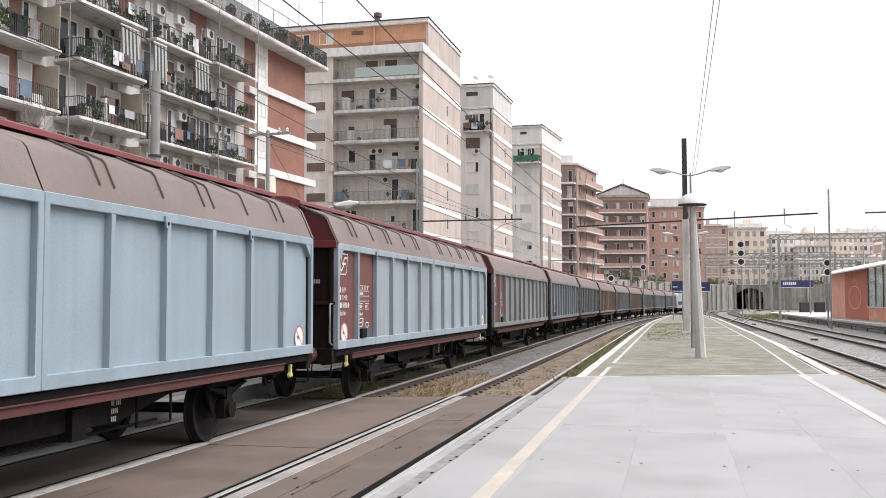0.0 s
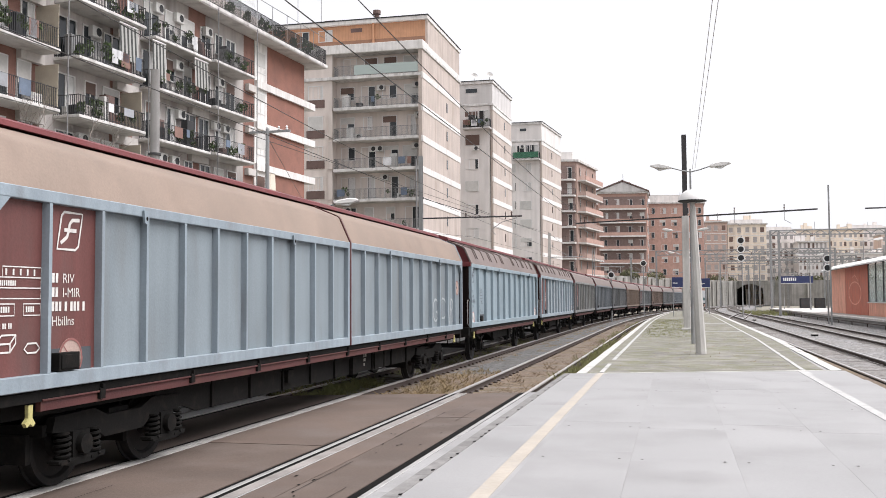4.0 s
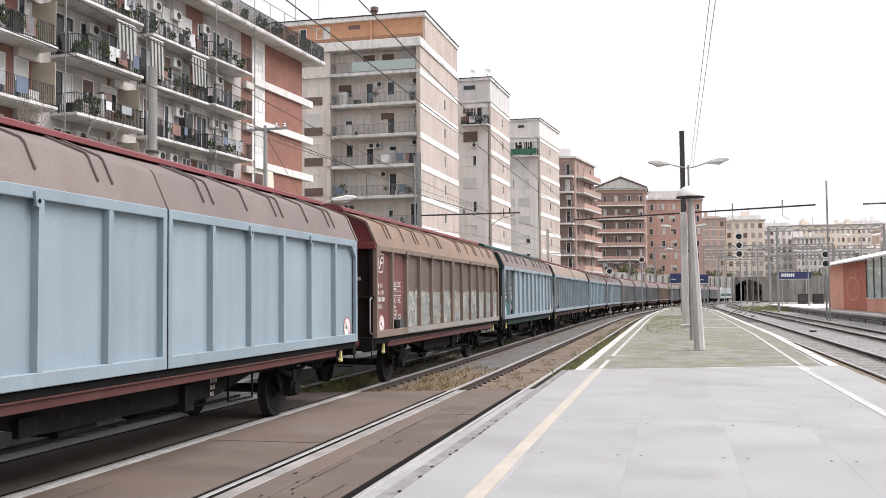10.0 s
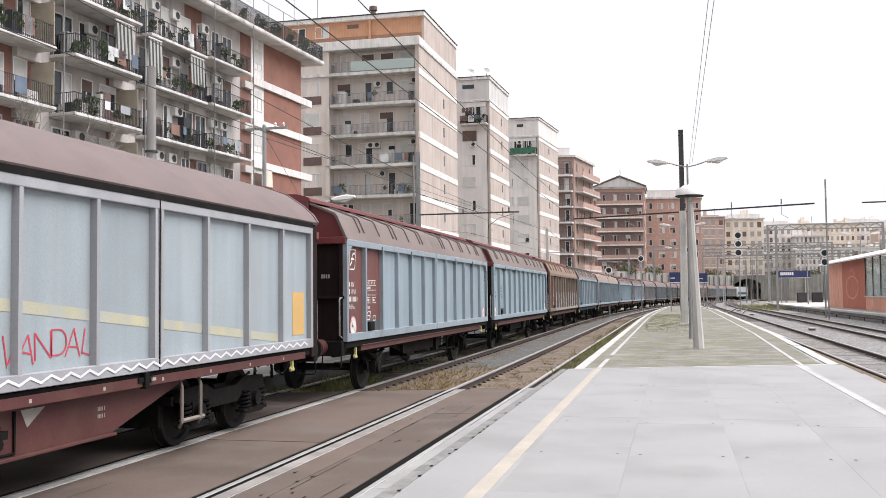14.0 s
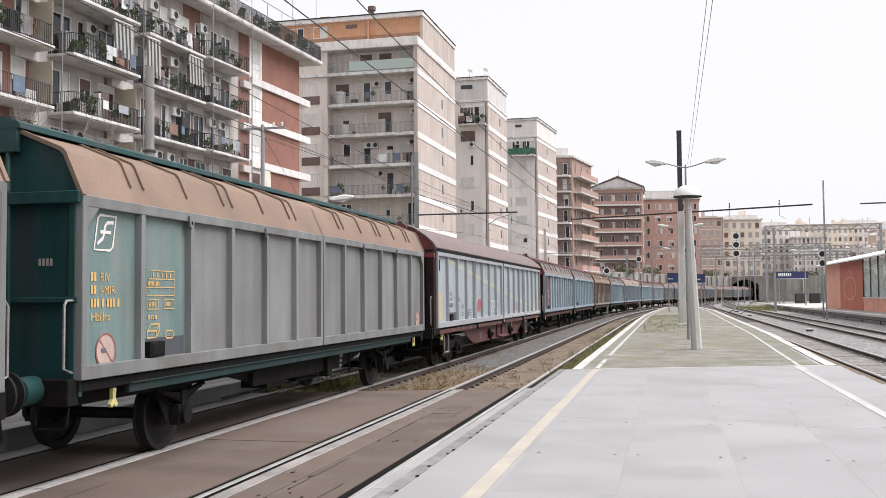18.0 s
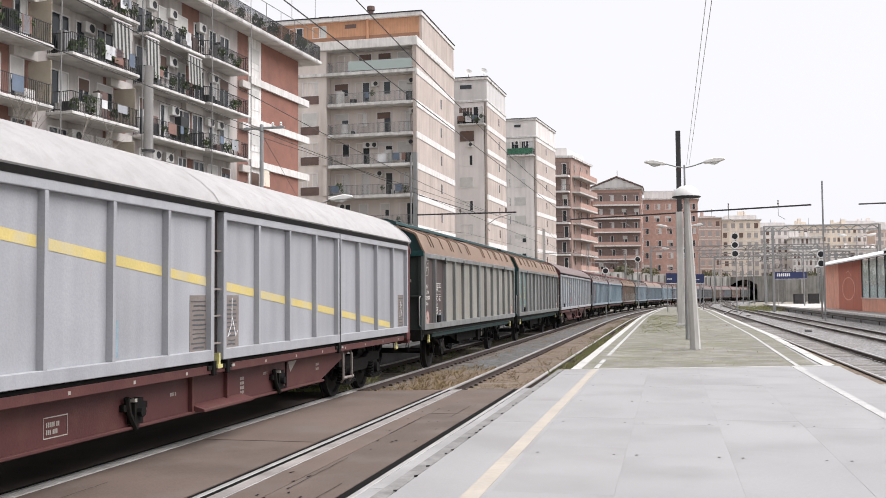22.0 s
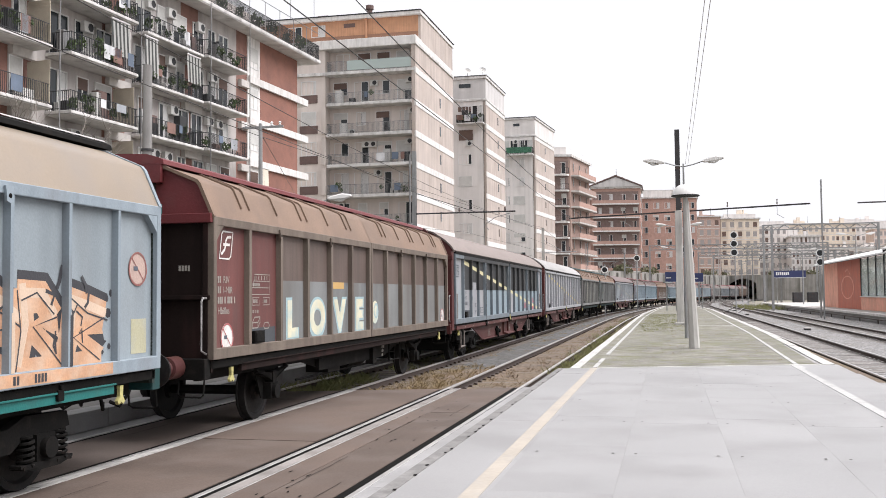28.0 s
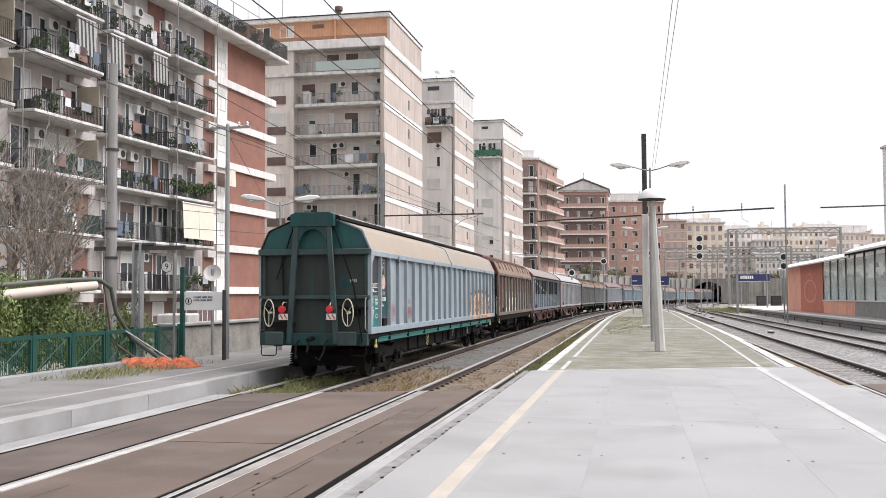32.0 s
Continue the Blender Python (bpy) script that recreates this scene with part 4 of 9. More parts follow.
    if kind != "F":
        c = Mesh().prism([(0.66, 3.785), (0.65, 3.845), (0.58, 3.88), (0.40, 3.93), (0, 3.95), (-0.40, 3.93), (-0.58, 3.88), (-0.65, 3.845), (-0.66, 3.785), (-0.5, 3.79), (0, 3.82), (0.5, 3.79)], "y", -h - 0.05, h + 0.05)
        part("ridge_cap", c, cap, wag)

    # ends
    out_ = 0.28 if kind == "F" else 0.0
    lo, hi, be = (spec.get("end_low", end_dark), spec.get("end_up", cap), spec.get("end_beam", spec.get("end_low", end_dark)))
    for s in (-1, 1):
        m = Matrix.Diagonal((1, 1, 1, 1)) if s > 0 else pose(0, 0, 0, 0, 0, 180)
        m = pose(0, s * (h - 0.06 + out_), 0) @ m
        low, up, beam, eave = end_wall_meshes(ROOF_F if kind == "F" else ROOF_H + [(0.4, 3.9), (0, 3.92)], True, kind != "L")
        part("end_wall", shared(("end_wall", kind), lo, lambda: low), lo, wag, m=m)
        part("gable", shared(("gable", kind), hi, lambda: up), hi, wag, m=m)
        part("end_frame", shared(("end_frame", kind), be, lambda: beam, 0.008), be, wag, m=m)
        part("eave_beam", shared(("eave_beam", kind), hi, lambda: eave, 0.008), hi, wag, m=m)
        hst = spec.get("headstock", under)
        part("headstock", shared("headstock", hst, lambda: Mesh().box(-1.3, -0.02, 0.86, 1.3, 0.16, 1.14), 0.01), hst, wag, m=m)
        for x in (-0.875, 0.875):
            bf = part("buffer", shared("buffer", spec.get("buffer", maroon), buffer_mesh), spec.get("buffer", maroon), wag, m=m @ pose(x, 0.14, 1.03) @ Matrix.Diagonal((1, 0.45 if kind == "L" else 1, 1, 1)))
            if kind == "L":
                part("buffer_head", shared("square_head", sooty_teal, square_head_mesh, 0.03), sooty_teal, bf, m=pose(0, 0.44, 0))
            else:
                part("buffer_head", shared("buffer_head", wheel_steel, buffer_head_mesh), wheel_steel, bf, m=pose(0, 0.50, 0))
        hook = Mesh().tube([(0, 0.1, 1.03), (0, 0.42, 1.03), (0, 0.5, 1.0)], 0.05, 8).tube([(0, 0.42, 1.05), (0, 0.52, 0.86), (0, 0.6, 0.72)], 0.03, 6)
        part("coupling", shared("coupling", under, lambda: hook), under, wag, m=m)
        for x in (-0.35, 0.35) if spec["near"] else ():
            hose = Mesh().tube([(x, 0.12, 0.98), (x, 0.3, 0.92), (x * 0.95, 0.42, 0.7), (x * 0.8, 0.55, 0.55), (x * 0.6, 0.66, 0.62)], 0.025, 6)
            part("brake_hose", shared(("brake_hose", x), under, lambda: hose), under, wag, m=m)
        for x in (-1.27, 1.27) if spec["near"] else ():
            rail = Mesh().tube([(x, 0.05, 1.95), (x, 0.16, 1.95), (x, 0.2, 1.9), (x, 0.2, 1.25), (x, 0.06, 1.2)], 0.016, 6)
            part("handrail", shared(("handrail", x), hand_grey, lambda: rail), hand_grey, wag, m=m)
            step = Mesh().tube([(x, 0.1, 0.9), (x, 0.14, 0.66), (x * 0.97, 0.15, 0.63), (x * 0.74, 0.15, 0.63), (x * 0.71, 0.14, 0.66), (x * 0.71, 0.1, 0.9)], 0.013, 5)
            part("step", shared(("step", x), under, lambda: step), under, wag, m=m)
        if spec["near"] and kind == "H":
            part("bracket_plate", shared("bracket_plate", grey_patch, lambda: Mesh().box(0.72, 0.14, 1.46, 0.95, 0.16, 1.53).box(0.72, 0.14, 1.30, 0.95, 0.16, 1.37), 0.004), grey_patch, wag, m=m)
            part("lamp_iron", shared("lamp_iron", letter_white, lambda: Mesh().box(0.84, 0.15, 1.58, 0.88, 0.17, 1.86).box(0.80, 0.16, 1.40, 1.02, 0.19, 1.43)), letter_white, wag, m=m)
        if spec["near"]:
            part("end_bar", shared("end_bar", under, lambda: Mesh().tube([(0.78, 0.06, 3.0), (0.72, 0.10, 1.5), (0.70, 0.12, 1.36)], 0.022, 6).box(0.45, 0.06, 1.28, 1.05, 0.2, 1.4)), under, wag, m=m)

    # underframe
    sole = spec["sole"]
    if kind == "F":
        w = Mesh()
        for s in (1, -1):
            w.box(s * 1.22, -h + 0.3, 0.95, s * 1.34, h - 0.3, 1.06) if s > 0 else w.box(-1.34, -h + 0.3, 0.95, -1.22, h - 0.3, 1.06)
            w.prism([(-6.4, 0.95), (-4.6, 0.47), (4.6, 0.47), (6.4, 0.95)], "x", s * 1.12 - 0.02, s * 1.12 + 0.02)
            w.box(s * 1.12 - 0.08, -4.6, 0.44, s * 1.12 + 0.08, 4.6, 0.475)
        part("solebar", w, sole, wag, "deep fish-bellied maroon solebar", 0.006)
    else:
        y1 = h - 1.05 if kind == "H" else h - 0.9
        for s in (1, -1):
            w = Mesh().prism([(s * 1.10, 1.0), (s * 1.24, 1.0), (s * 1.24, 0.90), (s * 1.30, 0.90), (s * 1.30, 0.995), (s * 1.33, 1.0), (s * 1.33, 1.02), (s * 1.10, 1.02)], "y", -y1, y1)
            part("step_rail", w, sole, wag, "painted edge rail along the underframe", 0.004)
        for k in range(9) if kind == "L" and spec["near"] else ():
            part("rail_clamp", shared("rail_clamp", under, lambda: Mesh().box(1.2, -0.05, 0.93, 1.338, 0.05, 1.045).box(1.2, -0.02, 1.045, 1.35, 0.02, 1.09), 0.006), under, wag, m=pose(0, -y1 + (k + 0.5) * y1 / 4.5, 0))
        w = Mesh()
        for s in (1, -1):
            x = s * 1.02
            w.box(x - 0.04, -h + 0.2, 0.82, x + 0.04, h - 0.2, 1.0)
            if kind == "H":
                w.prism([(-3.2, 0.84), (-1.9, 0.60), (1.9, 0.60), (3.2, 0.84)], "x", x - 0.02, x + 0.02)
            else:
                w.prism([(-6.6, 0.84), (-5.4, 0.50), (5.4, 0.50), (6.6, 0.84)], "x", x - 0.02, x + 0.02)
                for y in np.arange(-5, 5.1, 1.25):
                    w.box(x - 0.06, y - 0.02, 0.5, x + 0.06, y + 0.02, 0.95)
        w.box(-0.25, -h + 0.2, 0.75, 0.25, h - 0.2, 1.0)
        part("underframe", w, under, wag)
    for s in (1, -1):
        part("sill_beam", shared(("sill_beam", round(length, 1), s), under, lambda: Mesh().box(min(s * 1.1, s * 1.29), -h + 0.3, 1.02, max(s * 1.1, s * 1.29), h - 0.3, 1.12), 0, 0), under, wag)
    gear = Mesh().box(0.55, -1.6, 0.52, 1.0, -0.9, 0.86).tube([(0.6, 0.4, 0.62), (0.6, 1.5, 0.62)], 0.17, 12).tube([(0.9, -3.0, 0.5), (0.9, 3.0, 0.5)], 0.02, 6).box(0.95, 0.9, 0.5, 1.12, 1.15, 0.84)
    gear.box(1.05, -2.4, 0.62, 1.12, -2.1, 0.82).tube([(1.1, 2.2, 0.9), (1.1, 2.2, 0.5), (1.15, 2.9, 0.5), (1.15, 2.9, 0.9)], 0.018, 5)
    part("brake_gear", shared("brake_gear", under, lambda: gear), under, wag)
    plate = bars(Mesh(), 1.7, 0.80, ((2, 3), (4,), (3,)), 0.06, lambda y, z: (1.075 if kind != "F" else 1.145, y, z))
    if kind != "F":
        part("data_plate", plate, letter_dim, wag, smooth=0)["kind"] = "stuff"
    tap = Mesh().prism([(-0.035, 0.98), (0.035, 0.98), (0.03, 0.86), (0.075, 0.80), (0.04, 0.77), (0.0, 0.80), (-0.05, 0.77), (-0.08, 0.81), (-0.03, 0.86)], "x", 1.26, 1.30)
    for y in (-h + 0.75, h - 0.75) if spec["near"] else ():
        part("uncoupling_grip", shared("uncoupling_grip", yellow_metal, lambda: tap), yellow_metal, wag, m=pose(0, y, 0))
    if kind == "H":
        for y in (-h + 2.65, h - 2.65):
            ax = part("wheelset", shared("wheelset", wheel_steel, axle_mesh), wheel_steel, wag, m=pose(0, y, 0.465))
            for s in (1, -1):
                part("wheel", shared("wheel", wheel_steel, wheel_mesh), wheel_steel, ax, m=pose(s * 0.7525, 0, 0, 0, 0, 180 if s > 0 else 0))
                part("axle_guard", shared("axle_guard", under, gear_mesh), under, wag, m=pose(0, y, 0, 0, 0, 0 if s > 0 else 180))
            WHEELS.append((ax, y, spec["near"]))
    else:
        for y in (-h + 2.75, h - 2.75):
            bg_ = part("bogie", shared("bogie", under, bogie_mesh), under, wag, m=pose(0, y, 0))
            for k in (-0.9, 0.9):
                ws = part("wheelset", shared("wheelset_whole", wheel_steel, wheelset_mesh), wheel_steel, bg_, m=pose(0, k, 0.465))
                WHEELS.append((ws, k, spec["near"]))
                for d in (-0.27, 0.27):
                    for s in (0, 180):
                        part("spring", shared("spring", under, spring_mesh), under, bg_, m=pose(0, k + d, 0, 0, 0, s))
            if kind == "F":
                loop = Mesh()
                for d in (-1.55, -1.05):
                    loop.tube([(1.2, d, 0.95), (1.26, d - 0.05, 0.85), (1.26, d - 0.05, 0.4), (1.2, d, 0.34)], 0.026, 6)
                loop.tube([(1.25, -1.6, 0.42), (1.25, -1.0, 0.42)], 0.03, 6)
                part("step_loop", shared("step_loop", grey_patch, lambda: loop), grey_patch, wag, m=pose(0, y, 0, 0, 0, 0))

    if kind == "F":
        for s in (-1, 1):
            m = pose(0, s * (h + 0.22), 0) @ (Matrix() if s > 0 else pose(0, 0, 0, 0, 0, 180))
            for x in (-1.22, 1.22):
                part("corner_post", shared(("corner_post", x), lo, lambda: Mesh().box(x - 0.11, -0.2, 0.95, x + 0.11, 0.08, 3.2), 0.012), lo, wag, m=m)
                rail = Mesh().tube([(x, 0.08, 2.05), (x, 0.17, 2.05), (x, 0.2, 2.0), (x, 0.2, 1.35), (x, 0.17, 1.3), (x, 0.08, 1.3)], 0.016, 6)
                part("end_handrail", shared(("end_handrail", x), lo, lambda: rail), lo, wag, m=m)
            for x in (-0.45, 0.45):
                part("end_post", shared(("end_post", x), lo, lambda: Mesh().box(x - 0.09, 0.0, 0.95, x + 0.09, 0.15, 3.0).prism([(0.0, 3.0), (0.15, 3.0), (0.0, 3.16)], "x", x - 0.09, x + 0.09), 0.01), lo, wag, m=m)
            part("gusset_plate", shared("gusset_plate", grey_patch, lambda: Mesh().box(1.06, -0.24, 3.04, 1.34, -0.2, 3.2)), grey_patch, wag, m=m)

    # lettering, signs and boxes on the rear two panels
    xo = PF + 0.006
    def place(y, z):
        return (xo, y, z)
    lm = spec.get("ink", letter_dark)
    pw = h / n
    y0 = -h + 0.02
    w = Mesh()
    if kind == "F":
        bars(w, y0 + pw + 0.15, 1.98, ((2,), (2,), (3, 1, 3, 1), (4,)), 0.11, place)
    else:
        q = y0 + (0.27 if kind == "H" else pw + 0.13)
        bars(w, q, 2.16, ((2,), (2,), (3, 1, 3, 1)), 0.095, place)
        if spec["near"]:
            for word, dy, dz in (("RIV", 0.17, 2.16), ("I-MIR", 0.17, 2.017), ("Hbillns", 0.0, 1.73)):
                letters(word, 0.135, lm, pose(PF + 0.006, q + dy, dz) @ UPRIGHT, wag, "lettering", side="LEFT")
        q = y0 + (pw + 0.2 if kind == "H" else 0.2)
        w.strokes([[(q + 0.1, 2.2), (q + 0.1, 2.3), (q + 0.66, 2.3), (q + 0.66, 2.0), (q, 2.0), (q, 2.1)], [(q + 0.05, 2.2), (q + 0.66, 2.2)], [(q, 2.1), (q + 0.66, 2.1)], [(q + 0.05, 2.1), (q + 0.05, 2.2)], [(q + 0.02, 1.84), (q + 0.27, 1.84), (q + 0.27, 1.95), (q + 0.02, 1.95), (q + 0.02, 1.84)], [(q + 0.4, 1.84), (q + 0.65, 1.84), (q + 0.65, 1.95), (q + 0.4, 1.95), (q + 0.4, 1.84)]], 0.012, place)
        bars(w, q + 0.14, 2.22, ((1, 1, 1, 1, 1),), 0.06, place, 1.1)
        bars(w, q + 0.03, 2.12, ((9,),), 0.05, place)
        bars(w, q + 0.05, 1.87, ((5,),), 0.055, place)
        bars(w, q + 0.44, 1.87, ((4,),), 0.055, place)
        bars(w, q + 0.03, 1.72, ((2, 2, 2),), 0.05, place)
        w.strokes([[(q + 0.02, 1.50), (q + 0.22, 1.50), (q + 0.30, 1.58), (q + 0.30, 1.66), (q + 0.10, 1.66), (q + 0.02, 1.58), (q + 0.02, 1.50)], [(q + 0.22, 1.50), (q + 0.22, 1.58), (q + 0.30, 1.66)], [(q + 0.22, 1.58), (q + 0.02, 1.58)],
                   [(q + 0.42, 1.52), (q + 0.47, 1.48), (q + 0.60, 1.48), (q + 0.65, 1.52), (q + 0.60, 1.57), (q + 0.47, 1.57), (q + 0.42, 1.52)]], 0.018, place)
    part("lettering", w, lm, wag, smooth=0)["kind"] = "stuff"
    if kind != "F":
        emblem(wag, y0 + (0.32 if kind == "H" else pw + 0.2), 2.50, 0.38, spec.get("logo", lm), place)
    holder = Mesh().box(PF, y0 + pw + 0.1, 1.27, PF + 0.004, y0 + 2 * pw - 0.1, 1.5)
    part("notice_patch", holder, slate_patch, wag, smooth=0)
    clip = Mesh().box(PF, 0, 1.28, HW + 0.01, 0.34, 1.46).box(HW + 0.01, 0.03, 1.30, HW + 0.02, 0.31, 1.44)
    part("label_holder", shared("label_holder", under, lambda: clip, 0.004), under, wag, m=pose(0, y0 + pw + 0.14, 0))
    if kind != "F":
        for y in ((y0 + (0.56 if kind == "H" else pw + 0.45), h - 0.42)[1 if "headstock" in spec else 0:] if spec["near"] else ()):
            sg = part("warning_sign", disc(Mesh(), y, 1.40 if kind == "H" or y < 0 else 2.3, 0.2, lambda a, b: (PF + 0.005, a, b)), spec.get("sign", letter_white), wag, smooth=0)
            zc = 1.40 if kind == "H" or y < 0 else 2.3
            part("sign_ring", ring(Mesh(), y, zc, 0.188, 0.024, lambda a, b: (PF + 0.008, a, b)).strokes([[(y - 0.13, zc + 0.13), (y + 0.13, zc - 0.13)]], 0.014, lambda a, b: (PF + 0.008, a, b)), sign_red if spec.get("sign", letter_white) is letter_white else mat("faded_red_ring", (0.24, 0.10, 0.09), 0.6, var=0.15), sg, smooth=0)
            part("sign_pictogram", Mesh().add([(PF + 0.009, y - 0.09, zc - 0.02), (PF + 0.009, y + 0.0, zc - 0.02), (PF + 0.009, y + 0.0, zc + 0.03), (PF + 0.009, y - 0.09, zc + 0.03)], [(0, 1, 2, 3)]), letter_dark, sg, smooth=0)
    num = bars(Mesh(), 0.86, 2.32, ((4,),), 0.075, lambda x, z: (x, -h - out_ + 0.005, z))
    part("end_number", num, letter_dim, wag, smooth=0)["kind"] = "stuff"
    if spec.get("extra"):
        spec["extra"](wag, h, n, pw, y0)
    TRAIN.append((wag, (spec["front"] + spec["rear"]) / 2, length * 0.36))
    return wag


def plain(k, n):
    return None


def ends(mt, count=2):
    return lambda k, n: [(ZB + 0.12, ZT - 0.1, mt)] if k < count else None


def rib_y(k, h, n, before=False):
    """Where rib k of a bogie wagon's two sliding walls stands; before: the rear edge of the centre gap."""
    ln = h - 0.16
    return -h + 0.02 + ln * k / n if k < n or (before and k == n) else 0.14 + ln * (k - n) / n


def stripes(material, z_rear=3.05, z_front=1.15, first=1, last=15):
    """A slanting stripe, broken at the ribs."""
    def add(wag, h, n, pw, y0):
        w = Mesh()
        for k in range(first, last):
            a, b = rib_y(k, h, n) + 0.05, rib_y(k + 1, h, n, True) - 0.05
            za = z_rear + (z_front - z_rear) * (a - y0) / (2 * h)
            zb = z_rear + (z_front - z_rear) * (b - y0) / (2 * h)
            w.add([(PF + 0.004, a, za), (PF + 0.004, b, zb), (PF + 0.004, b, zb + 0.12), (PF + 0.004, a, za + 0.12)], [(0, 1, 2, 3)])
        part("stripe", w, material, wag, "slanting painted stripe broken by the ribs", smooth=0)["kind"] = "stuff"
    return add


def patch(wag, mt, y, z0, z1, wd, name="patch"):
    part(name, Mesh().box(PF, y, z0, PF + 0.004, y + wd, z1), mt, wag, smooth=0)


def tag(wag, mt, seed, y, z, wd, hg, n, thick=0.035):
    part("graffiti_tag", Mesh().strokes(scrawl(seed, y, z, wd, hg, n), thick, lambda a, b: (PF + 0.006, a, b)), mt, wag, smooth=0)["kind"] = "stuff"


def tag_word(wag, mt, word, y, z, size, seed):
    """A sprayed word, each letter set a little differently."""
    rnd = random.Random(seed)
    for c in word:
        m = pose(PF + 0.006, y, z + rnd.uniform(-0.06, 0.06) * size) @ UPRIGHT @ pose(0, 0, 0, 0, 0, rnd.uniform(-14, 8)) @ Matrix.Diagonal((1, rnd.uniform(0.9, 1.15), 1, 1))
        letters(c, size, mt, m, wag, "graffiti_letter", side="LEFT", bold=-0.012)
        y += size * 0.55


def fs_box(wag, y, mt):
    def place(a, b):
        return (PF + 0.005, a, b)
    w = Mesh().strokes([[(y, 2.5), (y + 0.3, 2.5), (y + 0.33, 2.55), (y + 0.33, 2.8), (y + 0.3, 2.84), (y, 2.84), (y - 0.03, 2.8), (y - 0.03, 2.55), (y, 2.5)],
                        [(y + 0.05, 2.55), (y + 0.05, 2.78), (y + 0.14, 2.78)], [(y + 0.05, 2.67), (y + 0.12, 2.67)],
                        [(y + 0.27, 2.78), (y + 0.18, 2.78), (y + 0.18, 2.68), (y + 0.27, 2.66), (y + 0.27, 2.56), (y + 0.17, 2.56)]], 0.028, place)
    part("emblem", w, mt, wag, "boxed two-letter railway emblem", smooth=0)

# ---- the train, from its tail to its head ----
MID = 2.08


def halves(lo, hi, skip=0, skipmat=None, z=MID):
    """Panels painted in two tones."""
    def paint(k, n):
        if k < skip:
            return [(ZB + 0.12, ZT - 0.1, skipmat)]
        return [(ZB + 0.12, z, lo), (z, ZT - 0.1, hi)]
    return paint


def l_end(wag, y, paint):
    """Slanted posts, beams and arched hood on the end of a long wagon."""
    w = Mesh()
    for s in (1, -1):
        w.prism([(s * 0.64, 0.9), (s * 0.50, 0.9), (s * 0.33, 3.64), (s * 0.46, 3.64)], "y", y - 0.22, y - 0.16)
    w.box(-HW + 0.02, y - 0.14, 2.96, HW - 0.02, y - 0.02, 3.10)
    w.box(-HW + 0.04, y - 0.12, 1.93, HW - 0.04, y - 0.02, 2.02)
    hood = Mesh().prism([(0.53, 3.62), (0.53, 3.90), (0.40, 3.955), (-0.40, 3.955), (-0.53, 3.90), (-0.53, 3.62)], "y", y - 0.235, y - 0.02)
    hood.prism([(0.34, 3.63), (-0.34, 3.63), (-0.35, 3.2), (-0.31, 3.32), (-0.22, 3.46), (-0.1, 3.54), (0, 3.56), (0.1, 3.54), (0.22, 3.46), (0.31, 3.32), (0.35, 3.2)], "y", y - 0.2, y - 0.165)
    part("end_hood", hood, paint, wag, "hood with an arched opening", 0.008)
    part("end_brace", w, sooty_teal, wag, "slanted end posts", 0.012)


ROUND_TAG = ([[(0, 0), (0.2, 0.8), (0.4, 0.1), (0.6, 0.9), (0.75, 0), (1, 0.2)]], [[(0.5, 0), (0.1, 0.4), (0.4, 0.9), (0.9, 0.6), (0.8, 0.1), (0.5, 0)]], [[(0.2, -0.1), (0.3, 1)], [(0.9, 0.9), (0.3, 0.4), (1, -0.1)]],
             [[(0.9, 0.9), (0.2, 0.8), (0.2, 0.1), (0.9, 0.1)], [(0.2, 0.5), (0.7, 0.5)]], [[(0.2, 0), (0.2, 0.9), (0.8, 0.8), (0.7, 0.5), (0.2, 0.45), (1.1, -0.1)]])
TALL_TAG = ([[(0.9, 0.9), (0.3, 0.8), (0.1, 0.3), (0.5, 0), (0.9, 0.3), (0.5, 0.4)]], [[(0, 0), (0.2, 1), (0.7, 0), (0.9, 1)]], [[(0.2, 0), (0.2, 0.9), (0.8, 0.6), (0.7, 0.1), (0.2, 0)]], [[(0.3, 1), (0.2, 0.1), (1.0, 0.2)]])


def sprayed(glyphs, y, z, size, step):
    """The lines of a sprayed word, one glyph after another."""
    return [[(y + i * step + a * step * 0.85, z + b * size + 0.02 * (i % 2)) for a, b in line] for i, g in enumerate(glyphs) for line in g]


